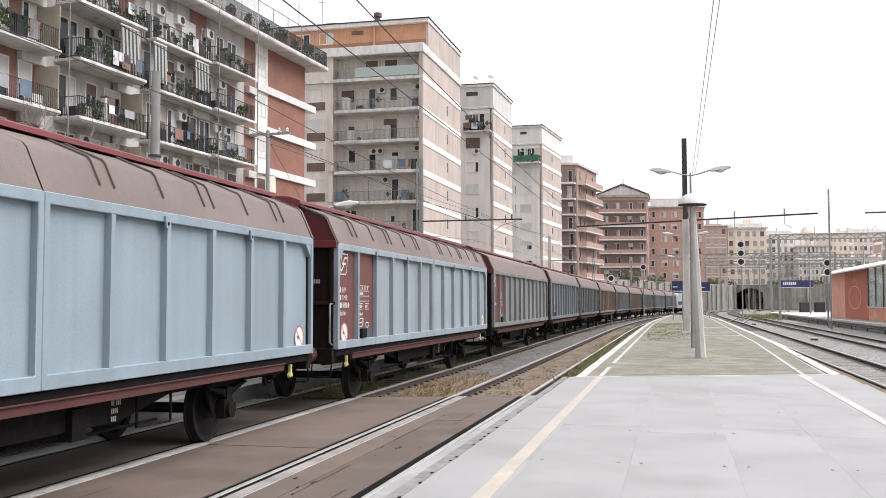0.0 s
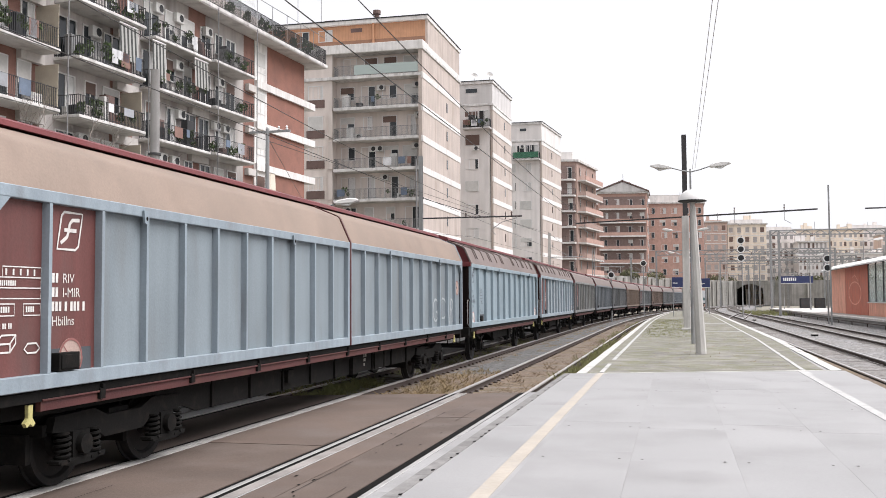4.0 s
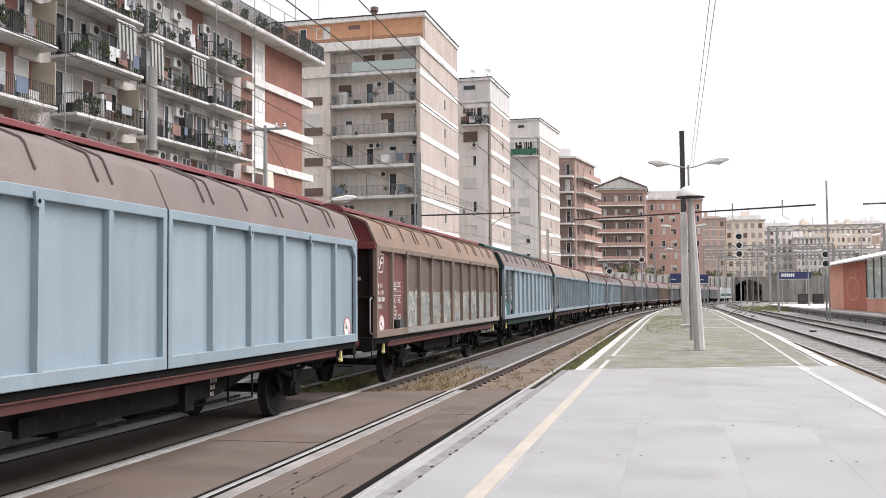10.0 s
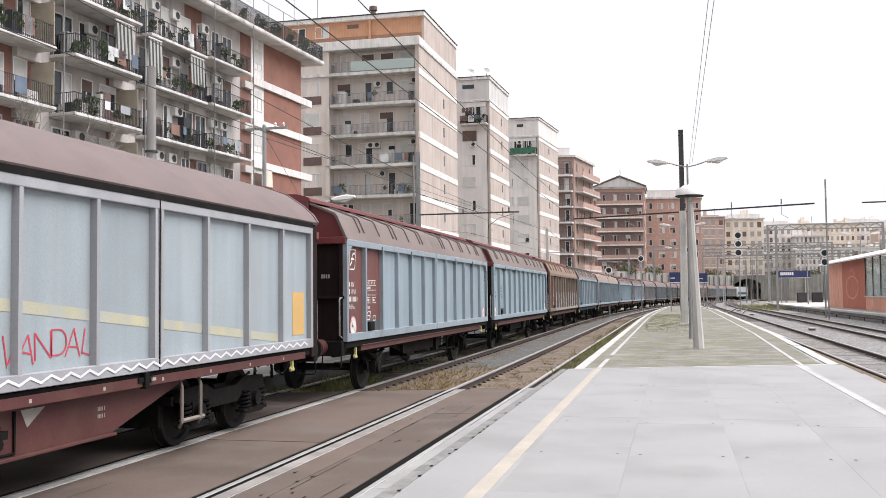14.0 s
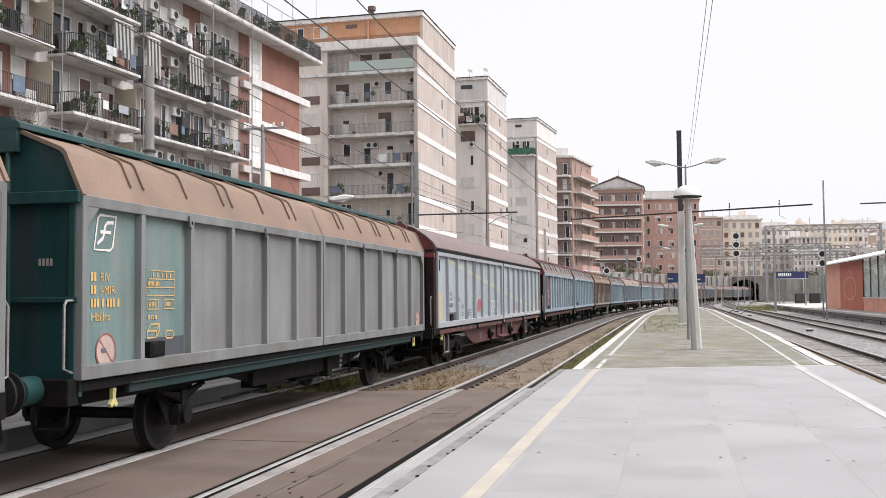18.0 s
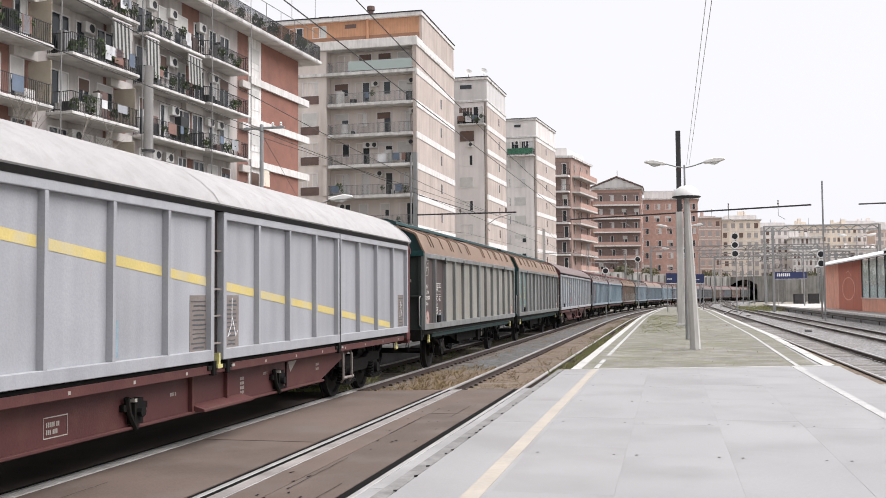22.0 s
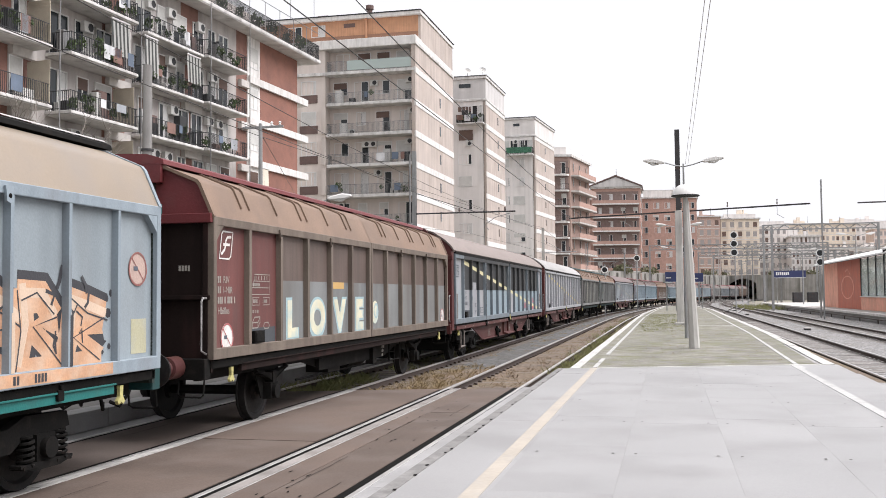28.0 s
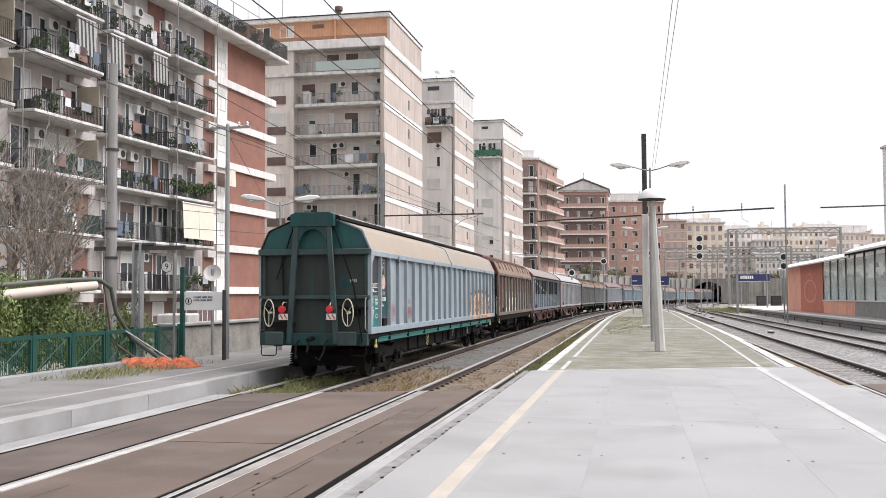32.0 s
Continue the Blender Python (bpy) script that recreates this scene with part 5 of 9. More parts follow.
def tail_extra(wag, h, n, pw, y0):
    # slanted end braces, handwheels and tail lamps on the rear end
    y = -h + 0.06
    l_end(wag, y, teal)
    part("teal_patch", Mesh().box(0.60, y - 0.004, 2.2, 0.92, y - 0.001, 2.5), teal, wag, smooth=0)
    part("tie_rod", Mesh().tube([(0.42, y - 0.1, 3.85), (0.98, y - 0.12, 2.2), (1.2, y - 0.2, 0.95)], 0.018, 6).tube([(-0.42, y - 0.1, 3.85), (-0.9, y - 0.12, 2.4)], 0.018, 6), under, wag)
    part("shelf_bracket", Mesh().box(0.62, y - 0.16, 1.70, 1.30, y, 1.76).box(0.9, y - 0.12, 1.55, 1.1, y, 1.7), under, wag, "", 0.006)
    part("shelf_bracket", Mesh().box(-1.30, y - 0.16, 1.70, -0.8, y, 1.76), under, wag, "", 0.006)
    for x in (-1.02, 0.88):
        hw_ = Mesh()
        c, r = Vector((x, y - 0.3, 1.62)), 0.27
        tilt = pose(0, 0, 0, 0, 0, -35)
        pts = [c + tilt @ Vector((r * 0.75 * math.cos(a), 0, r * 1.15 * math.sin(a))) for a in (6.2832 * i / 20 for i in range(21))]
        hw_.tube(pts, 0.014, 6)
        for a in (0.6, 2.7, 4.7):
            hw_.tube([c, c + tilt @ Vector((r * 0.75 * math.cos(a), 0, r * 1.15 * math.sin(a)))], 0.009, 5)
        hw_.tube([c, c + Vector((0, 0.26, 0))], 0.03, 8)
        part("handwheel", hw_, chalk, wag, "cream handbrake wheel")
    for x in (-0.70, 0.45):
        lamp = part("tail_lamp", Mesh().lathe([(0, -0.06), (0.075, -0.06), (0.09, 0.0), (0.08, 0.06), (0, 0.07)], 16, pose(x, y - 0.30, 1.70, 90, 0, 0)), red_lens, wag, "red tail lamp")
        board = Mesh().box(x - 0.06, y - 0.36, 1.46, x + 0.16, y - 0.345, 1.60)
        pl = part("tail_board", board, letter_white, wag, "white tail board with red slashes")
        part("slash", Mesh().strokes([[(x - 0.03, 1.59), (x + 0.04, 1.48)], [(x + 0.07, 1.59), (x + 0.14, 1.48)]], 0.035, lambda a, b: (a, y - 0.364, b), (0, -0.0002, 0)), sign_red, pl, smooth=0)
        part("lamp_bracket", Mesh().tube([(x, y - 0.28, 1.8), (x, y - 0.2, 1.86), (x, y, 1.86)], 0.014, 5), chalk, wag)
    patch(wag, letter_dim, y0 + 0.15, 1.32, 1.75, 0.3)
    part("box_sign", Mesh().strokes([[(y0 + 0.6, 1.7), (y0 + 0.85, 1.7), (y0 + 0.85, 1.92), (y0 + 0.6, 1.92), (y0 + 0.6, 1.7)], [(y0 + 0.64, 1.81), (y0 + 0.81, 1.81)]], 0.03, lambda a, b: (PF + 0.005, a, b)), letter_white, wag, smooth=0)
    part("rust_stain", disc(Mesh(), y0 + pw + 0.5, 2.33, 0.17, lambda a, b: (PF + 0.004, a, b)), sign_rust, wag, smooth=0)
    lines = sprayed(TALL_TAG, y0 + 2 * pw + 0.12, 1.48, 0.32, 0.18) + [[(y0 + 2 * pw + 0.3, 1.44), (y0 + 2 * pw + 0.5, 1.46), (y0 + 2 * pw + 0.4, 1.36), (y0 + 2 * pw + 0.62, 1.42)]]
    lines += sprayed(ROUND_TAG, y0 + 4 * pw + 0.12, 1.48, 0.24, 0.14) + [[(y0 + 4 * pw + 0.35, 1.42), (y0 + 4 * pw + 0.6, 1.43)]]
    part("graffiti_tag", Mesh().strokes(lines, 0.026, lambda a, b: (PF + 0.006, a, b)), tag_red, wag, "red sprayed tags", smooth=0)["kind"] = "stuff"
    # Pale cap top; the near-black ridge cap below it paints the shadow gap.
    part("cap_strip", Mesh().prism([(0.61, 3.880), (0.44, 3.928), (0.42, 3.945), (0.58, 3.902)], "y", -h, h), strip_pale, wag, "pale strip along the ridge", smooth=0)
    part("graffiti_tag", ring(Mesh(), y0 + 4 * pw + 0.5, 1.86, 0.05, 0.03, lambda a, b: (PF + 0.006, a, b)), tag_red, wag, smooth=0)
    # large orange piece with black outlines, over panels, ribs and sill
    rnd = random.Random(4)
    dark, fill, pale, line = Mesh(), Mesh(), Mesh(), Mesh()
    def on(d):
        return lambda a, b: (PF + d, a, max(1.27, min(2.6, b)))
    ya, yb = h - 6.0, h - 1.15
    count = 6
    for i in range(count):
        wd = (yb - ya - 0.3) / count
        y, hi = ya + 0.35 + i * wd, rnd.uniform(0.64, 0.84)
        strokes_ = [[(y + rnd.uniform(0, 0.1), 1.28), (y + rnd.uniform(-0.05, 0.15), 1.28 + hi * 0.5), (y + rnd.uniform(0.0, 0.2), 1.28 + hi)],
                    [(y + 0.05, 1.28 + hi * rnd.uniform(0.85, 1)), (y + wd * 0.55, 1.28 + hi * rnd.uniform(0.8, 1.0)), (y + wd * rnd.uniform(0.8, 1.1), 1.28 + hi * rnd.uniform(0.45, 0.8))],
                    [(y + wd * 0.9, 1.28 + hi * rnd.uniform(0.5, 0.8)), (y + wd * 0.35, 1.28 + hi * rnd.uniform(0.35, 0.5)), (y + wd * rnd.uniform(0.7, 1.0), 1.29)]]
        dark.strokes(strokes_, 0.52, on(0.003), (0.00002, 0, 0))
        fill.strokes(strokes_, 0.34, on(0.0045), (0.00002, 0, 0))
        pale.strokes([[(a + 0.03, b + 0.04) for a, b in k] for k in strokes_[:2]], 0.10, on(0.006), (0.00002, 0, 0))
        line.strokes([[(a + rnd.uniform(-0.08, 0.08), b + rnd.uniform(-0.05, 0.05)) for a, b in k] for k in strokes_], 0.018, on(0.0072), (0.00002, 0, 0))
    fill.strokes([[(ya + 0.1, 1.31), (ya + 1.5, 1.33), (ya + 3.2, 1.30), (yb, 1.33)]], 0.17, on(0.0042), (0.0, 0, 0))
    for _ in range(90):
        a, b, r = rnd.uniform(ya - 0.25, yb + 0.2), rnd.uniform(1.3, 2.1), rnd.uniform(0.02, 0.075)
        disc(dark, a, b, r, on(0.0031 + 0.0001 * rnd.random()), 7)
    for _ in range(40):
        a, b = rnd.uniform(ya + 0.2, yb - 0.1), rnd.uniform(1.35, 2.1)
        line.strokes([[(a, b), (a + rnd.uniform(-0.06, 0.06), b + rnd.uniform(0.05, 0.16)), (a + rnd.uniform(-0.1, 0.1), b + rnd.uniform(0.1, 0.25))]], rnd.uniform(0.015, 0.05), on(0.0075), (0.00001, 0, 0))
    part("graffiti_outline", dark, tag_black, wag, "ragged black outline of a large graffiti piece", smooth=0)["kind"] = "stuff"
    part("graffiti_fill", fill, tag_orange, wag, "orange graffiti letters, unreadable", smooth=0)["kind"] = "stuff"
    part("graffiti_highlight", pale, tag_peach, wag, "peach highlights in the letters", smooth=0)["kind"] = "stuff"
    part("graffiti_detail", line, tag_black, wag, smooth=0)["kind"] = "stuff"
    for k in range(n + 5, 2 * n - 1):
        mt = (tag_orange, tag_peach, tag_black)[(k * 7) % 3]
        top_ = rnd.uniform(1.75, 2.05)
        part("rib_paint", Mesh().box(HW - 0.01, -0.024, ZB + 0.15, HW - 0.001, 0.024, top_), mt, wag, smooth=0, m=pose(0, 0.02 + (k - n) * pw, 0))
    part("sill_paint", Mesh().box(HW - 0.01, ya + 0.3, ZB + 0.02, HW + 0.002, yb + 0.1, ZB + 0.14), tag_orange, wag, "orange spray on the sill", smooth=0)
    part("graffiti_tag", bars(Mesh(), ya + 1.3, ZB + 0.035, ((4, 3, 3, 4, 4, 2, 4), ), 0.085, lambda a, b: (HW + 0.004, a, b), 2.5), tag_black, wag, smooth=0)["kind"] = "stuff"
    # brake wheel and data plate on the underframe
    part("handwheel", ring(Mesh(), -2.9, 0.74, 0.19, 0.03, lambda a, b: (1.16, a, b)).strokes([[(-3.07, 0.67), (-2.73, 0.81)], [(-2.97, 0.91), (-2.83, 0.57)]], 0.02, lambda a, b: (1.158, a, b)), yellow_metal, wag, "cream brake wheel on the underframe", smooth=0)
    part("data_panel", Mesh().box(1.07, 4.55, 0.58, 1.08, 4.95, 0.88), teal, wag, "teal data panel", smooth=0)
    part("lettering", bars(Mesh(), 4.6, 0.78, ((3,), (2, 2), (4,)), 0.06, lambda a, b: (1.084, a, b)), letter_white, wag, smooth=0)["kind"] = "stuff"
    part("ochre_patch", Mesh().box(PF, h - 0.55, 1.32, PF + 0.004, h - 0.22, 1.72), yellow_worn, wag, smooth=0)


def love_extra(wag, h, n, pw, y0):
    for k, c in zip((2, 3, 4, 5), "LOVE"):
        turn = Matrix(((0, 0, 1, 0), (1, 0, 0, 0), (0, 1, 0, 0), (0, 0, 0, 1)))
        letters(c, 0.84, love_edge, pose(PF + 0.004, y0 + (k + 0.5) * pw, 1.30) @ turn @ Matrix.Diagonal((1.15, 1, 1, 1)), wag, "graffiti_letter", "pale cyan edge of a sprayed letter", bold=0.075)
        letters(c, 0.76, love_paint, pose(PF + 0.007, y0 + (k + 0.5) * pw + 0.01, 1.34) @ turn @ Matrix.Diagonal((1.15, 1, 1, 1)), wag, "graffiti_letter", "pale yellow sprayed letter " + c, bold=0.045)
    part("graffiti_blob", disc(Mesh(), y0 + 6.4 * pw, 1.62, 0.24, lambda a, b: (PF + 0.005, a, b)), love_paint, wag, smooth=0)
    part("graffiti_blob", ring(Mesh(), y0 + 6.45 * pw, 1.65, 0.14, 0.05, lambda a, b: (PF + 0.007, a, b)), love_edge, wag, smooth=0)
    patch(wag, ochre_patch, y0 + 4.12 * pw, 2.1, 2.22, 0.7)


def silver_extra(wag, h, n, pw, y0):
    rnd = random.Random(2)
    fills, dark, rays = {mt: Mesh() for mt in (tag_green, tag_pale, tag_beige)}, Mesh(), Mesh()
    for k in range(2, 2 * n):
        a0, a1 = y0 + k * pw + 0.08, y0 + (k + 1) * pw - 0.10
        def on(d):
            return lambda a, b: (PF + d, max(a0, min(a1, a)), max(1.275, min(2.62, b)))
        lift = 0.003
        for q in range(30):
            mt = (tag_pale, tag_green, tag_pale, tag_beige, tag_green)[rnd.randrange(5)]
            yy, zz, r, p0, turn = rnd.uniform(a0, a1), rnd.uniform(1.36, 1.95), rnd.uniform(0.10, 0.30), rnd.uniform(0, 6.28), rnd.choice((-1, 1)) * rnd.uniform(1.8, 4.6)
            pts = [(yy + r * (1 - 0.45 * u) * math.cos(p0 + turn * u), zz + 1.1 * r * (1 - 0.4 * u) * math.sin(p0 + turn * u)) for u in (i / 12 for i in range(13))]
            pts = [(a, min(b, 2.06)) for a, b in pts]
            wd = rnd.uniform(0.06, 0.15)
            dark.strokes([pts], wd + 0.022, on(lift), (0.000004, 0, 0))
            fills[mt].strokes([pts], wd, on(lift + 0.0003), (0.000004, 0, 0))
            lift += 0.0004
        for q in range(14):
            yy, zz = a0 + (a1 - a0) * (q + rnd.random()) / 14, rnd.uniform(1.92, 2.06)
            ln, lean = rnd.uniform(0.06, 0.17), rnd.uniform(-0.14, 0.14)
            rays.strokes([[(yy, zz), (yy + lean * 0.6, zz + ln * 0.6), (yy + lean, zz + ln)]], rnd.uniform(0.014, 0.03), on(0.0028), (0.00001, 0, 0))
    for mt, w in fills.items():
        part("graffiti_fill", w, mt, wag, "rounded shapes of old graffiti", smooth=0)["kind"] = "stuff"
    for k in range(2, 2 * n):
        if k != n:
            part("rib_paint", shared("silver_rib_paint", tag_silver, lambda: Mesh().box(HW - 0.01, -0.04, ZB + 0.15, HW + 0.001, 0.04, 2.05), 0, 0), tag_silver, wag, m=pose(0, y0 + k * pw - (0.02 if k < n else 0.0), 0))
    part("sill_paint", Mesh().box(HW - 0.01, y0 + 2 * pw, ZB + 0.03, HW + 0.001, h - 0.06, ZB + 0.14), tag_silver, wag, smooth=0)
    part("graffiti_line", rays, tag_beige, wag, "beige rays along the top of graffiti", smooth=0)["kind"] = "stuff"
    part("graffiti_shade", dark, tag_grey, wag, smooth=0)["kind"] = "stuff"


def gedar_extra(wag, h, n, pw, y0):
    l_end(wag, -h + 0.06, red_cap)
    tag_word(wag, tag_faint, "GEDAR", h - 3.3, 1.42, 0.85, 21)


def seven_extra(wag, h, n, pw, y0):
    stripes(yellow_worn)(wag, h, n, pw, y0)
    patch(wag, ochre_patch, y0 + 0.2, 1.35, 2.05, 0.5)
    patch(wag, ochre_patch, h - 0.75, 1.35, 2.05, 0.5)
    z = Mesh()
    for a, b in ((0.1, h - 0.1),):
        z.strokes([[(a + i * 0.16, 1.17 + 0.06 * (i % 2)) for i in range(int((b - a) / 0.16))]], 0.03, lambda p, q: (HW + 0.004, p, q))
    part("graffiti_zigzag", z, tag_white, wag, "white zigzag sprayed along the sill", smooth=0)
    tag_word(wag, tag_red, "VANDAL", 2.45, 1.38, 0.46, 31)
    tag(wag, tag_white, 33, -2.3, 1.4, 1.5, 0.4, 5, 0.045)
    tag(wag, tag_red, 34, -4.6, 1.45, 0.9, 0.4, 4, 0.035)
    patch(wag, under, y0 + 0.28, 2.65, 2.95, 0.28, "vent")
    f_letters(wag, y0, pw)
    f_gear(wag, h)


def notice(wag, y, wd=0.5, z0=1.27, z1=2.0):
    """A grimy notice panel, brushed over in rows."""
    pt = part("patch", Mesh().box(PF, y, z0, PF + 0.004, y + wd, z1), grey_patch, wag, smooth=0)
    rnd = random.Random(int(y * 100))
    w = Mesh()
    for k in range(11):
        z = z0 + 0.04 + k * (z1 - z0 - 0.06) / 11
        a, b = y + rnd.uniform(0.02, 0.1), y + wd - rnd.uniform(0.02, 0.12)
        w.strokes([[(a, z), ((a + b) / 2, z + rnd.uniform(-0.012, 0.012)), (b, z)]], rnd.uniform(0.014, 0.026), lambda p, q: (PF + 0.0055, p, q))
    part("brush_rows", w, slate_patch, pt, smooth=0)["kind"] = "stuff"


def f_letters(wag, y0, pw):
    """Words of the lettering on a bogie wagon's second panel and its data boxes."""
    q = y0 + pw + 0.15
    for word, dy, dz in (("RIV", 0.3, 1.98), ("I-MIR", 0.22, 1.82)):
        letters(word, 0.15, letter_dark, pose(PF + 0.006, q + dy, dz) @ UPRIGHT, wag, "lettering", side="LEFT")
    w = Mesh()
    place = lambda a, b: (PF + 0.005, a, b)
    q = y0 + 2 * pw + 0.12
    for a, b, wd, hg in ((0.05, 1.80, 0.26, 0.16), (0.0, 1.62, 0.26, 0.09), (0.62, 1.60, 0.26, 0.09), (0.0, 1.38, 0.28, 0.09), (0.62, 1.38, 0.24, 0.09)):
        w.strokes([[(q + a, b), (q + a + wd, b), (q + a + wd, b + hg), (q + a, b + hg), (q + a, b)]], 0.014, place)
        bars(w, q + a + 0.03, b + 0.02, ((3, 2),), hg * 0.5, place)
    q = y0 + 3 * pw + 0.1
    for r, (a, b) in enumerate(((0.3, 0.84), (0.2, 0.84), (0.05, 0.84))):
        z = 1.46 - r * 0.085
        w.strokes([[(q + a, z), (q + b, z), (q + b, z + 0.085), (q + a, z + 0.085), (q + a, z)]], 0.014, place)
        bars(w, q + a + 0.04, z + 0.02, ((2, 2, 1),), 0.045, place)
    part("data_boxes", w, letter_dark, wag, "boxed data in dark lettering, unreadable", smooth=0)["kind"] = "stuff"


def f_gear(wag, h):
    """What hangs on the deep solebar of a bogie wagon."""
    x = 1.145
    place = lambda a, b: (x, a, b)
    fr_ = Mesh().strokes([[(-3.46, 0.55), (-3.06, 0.55), (-3.06, 0.76), (-3.46, 0.76), (-3.46, 0.55)]], 0.014, place)
    bars(fr_, -3.42, 0.66, ((5, 2), (3, 3)), 0.05, place)
    part("data_plate", fr_, letter_dim, wag, "framed white data lettering", smooth=0)["kind"] = "stuff"
    grid = Mesh()
    bars(grid, 1.16, 0.75, ((2, 2), (2, 2), (2, 2), (2, 2), (2, 2)), 0.045, place)
    part("data_grid", grid, letter_dim, wag, smooth=0)["kind"] = "stuff"
    w = Mesh()
    for y, z in ((-0.9, 0.72), (2.0, 0.76), (4.3, 0.74), (4.3, 0.66)):
        bars(w, y, z, ((4, 1),), 0.045, place)
    part("small_lettering", w, letter_dim, wag, smooth=0)["kind"] = "stuff"
    part("marker_triangle", Mesh().add([(x, 3.0, 0.9), (x, 3.38, 0.9), (x, 3.1, 0.72)], [(0, 1, 2)]), letter_dim, wag, smooth=0)
    for y in (-1.85, 2.45):
        gear = Mesh().box(1.14, -0.05, 0.50, 1.24, 0.14, 0.80).box(1.14, -0.22, 0.66, 1.20, 0.3, 0.74).tube([(1.2, -0.16, 0.82), (1.2, -0.1, 0.62), (1.22, 0.02, 0.44)], 0.035, 6).tube([(1.22, 0.05, 0.64), (1.30, 0.05, 0.64)], 0.06, 8)
        part("brake_lever", gear, under, wag, m=pose(0, y, 0))
        part("lever_knob", Mesh().box(1.2, -0.02, 0.76, 1.26, 0.03, 0.80), letter_dim, wag, m=pose(0, y - 0.06, 0))
    part("stiffener", Mesh().box(1.12, -0.42, 0.47, 1.20, -0.38, 0.95), maroon, wag, smooth=0)
    part("stiffener", Mesh().box(1.12, 0.62, 0.47, 1.20, 0.66, 0.95), maroon, wag, smooth=0)
    part("jacking_bracket", Mesh().prism([(1.12, 0.46), (1.34, 0.46), (1.34, 0.50), (1.14, 0.56)], "y", -0.34, 1.2), maroon, wag, "", 0.006)
    for y in (-4.85, -0.12, 0.3, 4.95):
        part("wall_catch", shared("wall_catch", under, lambda: Mesh().box(1.22, -0.16, 1.0, 1.36, 0.16, 1.06).box(1.30, -0.05, 0.93, 1.38, 0.04, 1.12), 0.006), under, wag, m=pose(0, y, 0))
        part("catch_plate", shared("catch_plate", letter_dim, lambda: Mesh().box(1.37, -0.05, 1.01, 1.385, 0.03, 1.045), 0, 0), letter_dim, wag, m=pose(0, y + 0.14, 0))
    for k in range(-7, 8):
        part("rail_mark", shared("rail_mark", letter_dim, lambda: Mesh().box(1.34, -0.022, 0.985, 1.343, 0.022, 1.025), 0, 0), letter_dim, wag, m=pose(0, k * 1.24 + 0.4, 0))


def ten_extra(wag, h, n, pw, y0):
    stripes(yellow)(wag, h, n, pw, y0)
    fs_box(wag, y0 + 0.46, letter_dark)
    notice(wag, y0 + 0.16)
    notice(wag, -0.68)
    notice(wag, 0.36, 0.42)
    notice(wag, h - 0.62, 0.45)
    f_letters(wag, y0, pw)
    f_gear(wag, h)
    part("graffiti_tag", Mesh().strokes([[(0.56, 1.96), (0.55, 1.6), (0.42, 1.42), (0.5, 1.47)], [(0.56, 1.7), (0.68, 1.42), (0.74, 1.5)], [(h - 0.5, 1.5), (h - 0.42, 1.85), (h - 0.3, 1.7), (h - 0.4, 1.5)]], 0.02, lambda a, b: (PF + 0.008, a, b)), tag_white, wag, smooth=0)["kind"] = "stuff"
    patch(wag, mat("washed_blue_stain", (0.2, 0.27, 0.31), 0.6, var=0.2), rib_y(6, h, n) + 0.05, 1.3, 1.72, 0.16, "paint_smear")


def eleven_extra(wag, h, n, pw, y0):
    stripes(yellow_pale)(wag, h, n, pw, y0)
    w = Mesh().box(HW, -h + pw, ZF - 0.12, HW + 0.003, -0.14, ZF - 0.002).box(HW, 0.14, ZF - 0.12, HW + 0.003, h - pw, ZF - 0.002)
    part("rail_paint", w, char_panel, wag, smooth=0)
    for k in range(2, 2 * n - 1):
        if k != n:
            part("rib_paint", shared("rib_paint", char_panel, lambda: Mesh().box(PF + 0.002, -0.046, 2.12, HW + 0.002, 0.046, ZF - 0.11), 0, 0), char_panel, wag, m=pose(0, rib_y(k, h, n), 0))
    fs_box(wag, y0 + 0.46, letter_dark)
    notice(wag, y0 + 0.16)
    notice(wag, 0.3, 0.5)
    notice(wag, h - 0.6, 0.5)
    f_letters(wag, y0, pw)
    f_gear(wag, h)
    patch(wag, white_paint, rib_y(2, h, n) + 0.12, 2.124, 2.36, pw - 0.3, "paint_smear")
    def on(a, b):
        return (PF + 0.006, a, b)
    lines = sprayed(ROUND_TAG, 4.0, 1.38, 0.24, 0.2) + [[(4.4, 1.70), (4.5, 1.74), (4.56, 1.70), (4.46, 1.67), (4.4, 1.70)]]
    gndl = ([[(0.9, 0.9), (0.3, 0.8), (0.1, 0.3), (0.5, 0), (0.9, 0.3), (0.5, 0.4)]], [[(0, 0), (0.2, 1), (0.7, 0), (0.9, 1)]], [[(0.2, 0), (0.2, 0.9), (0.8, 0.6), (0.7, 0.1), (0.2, 0)]], [[(0.3, 1), (0.2, 0.1), (1.0, 0.2)]])
    lines += sprayed(TALL_TAG, 6.5, 1.58, 0.26, 0.2) + [[(6.45, 1.48), (6.75, 1.50), (6.55, 1.36), (7.0, 1.42), (6.8, 1.30), (7.25, 1.40), (7.2, 1.30)], [(6.40, 1.8), (6.40, 1.72)], [(7.4, 1.78), (7.42, 1.70)]]
    part("graffiti_tag", Mesh().strokes(lines, 0.034, on), tag_red, wag, "red sprayed tags", smooth=0)["kind"] = "stuff"
    white = [[(h - 0.62, 2.05), (h - 0.66, 1.7), (h - 0.6, 1.34), (h - 0.42, 1.3)], [(h - 0.6, 1.5), (h - 0.5, 1.66), (h - 0.38, 1.5), (h - 0.3, 1.3)], [(h - 0.66, 1.95), (h - 0.58, 1.8)]]
    part("graffiti_tag", Mesh().strokes(white, 0.035, lambda a, b: (PF + 0.009, a, b)), tag_white, wag, smooth=0)["kind"] = "stuff"


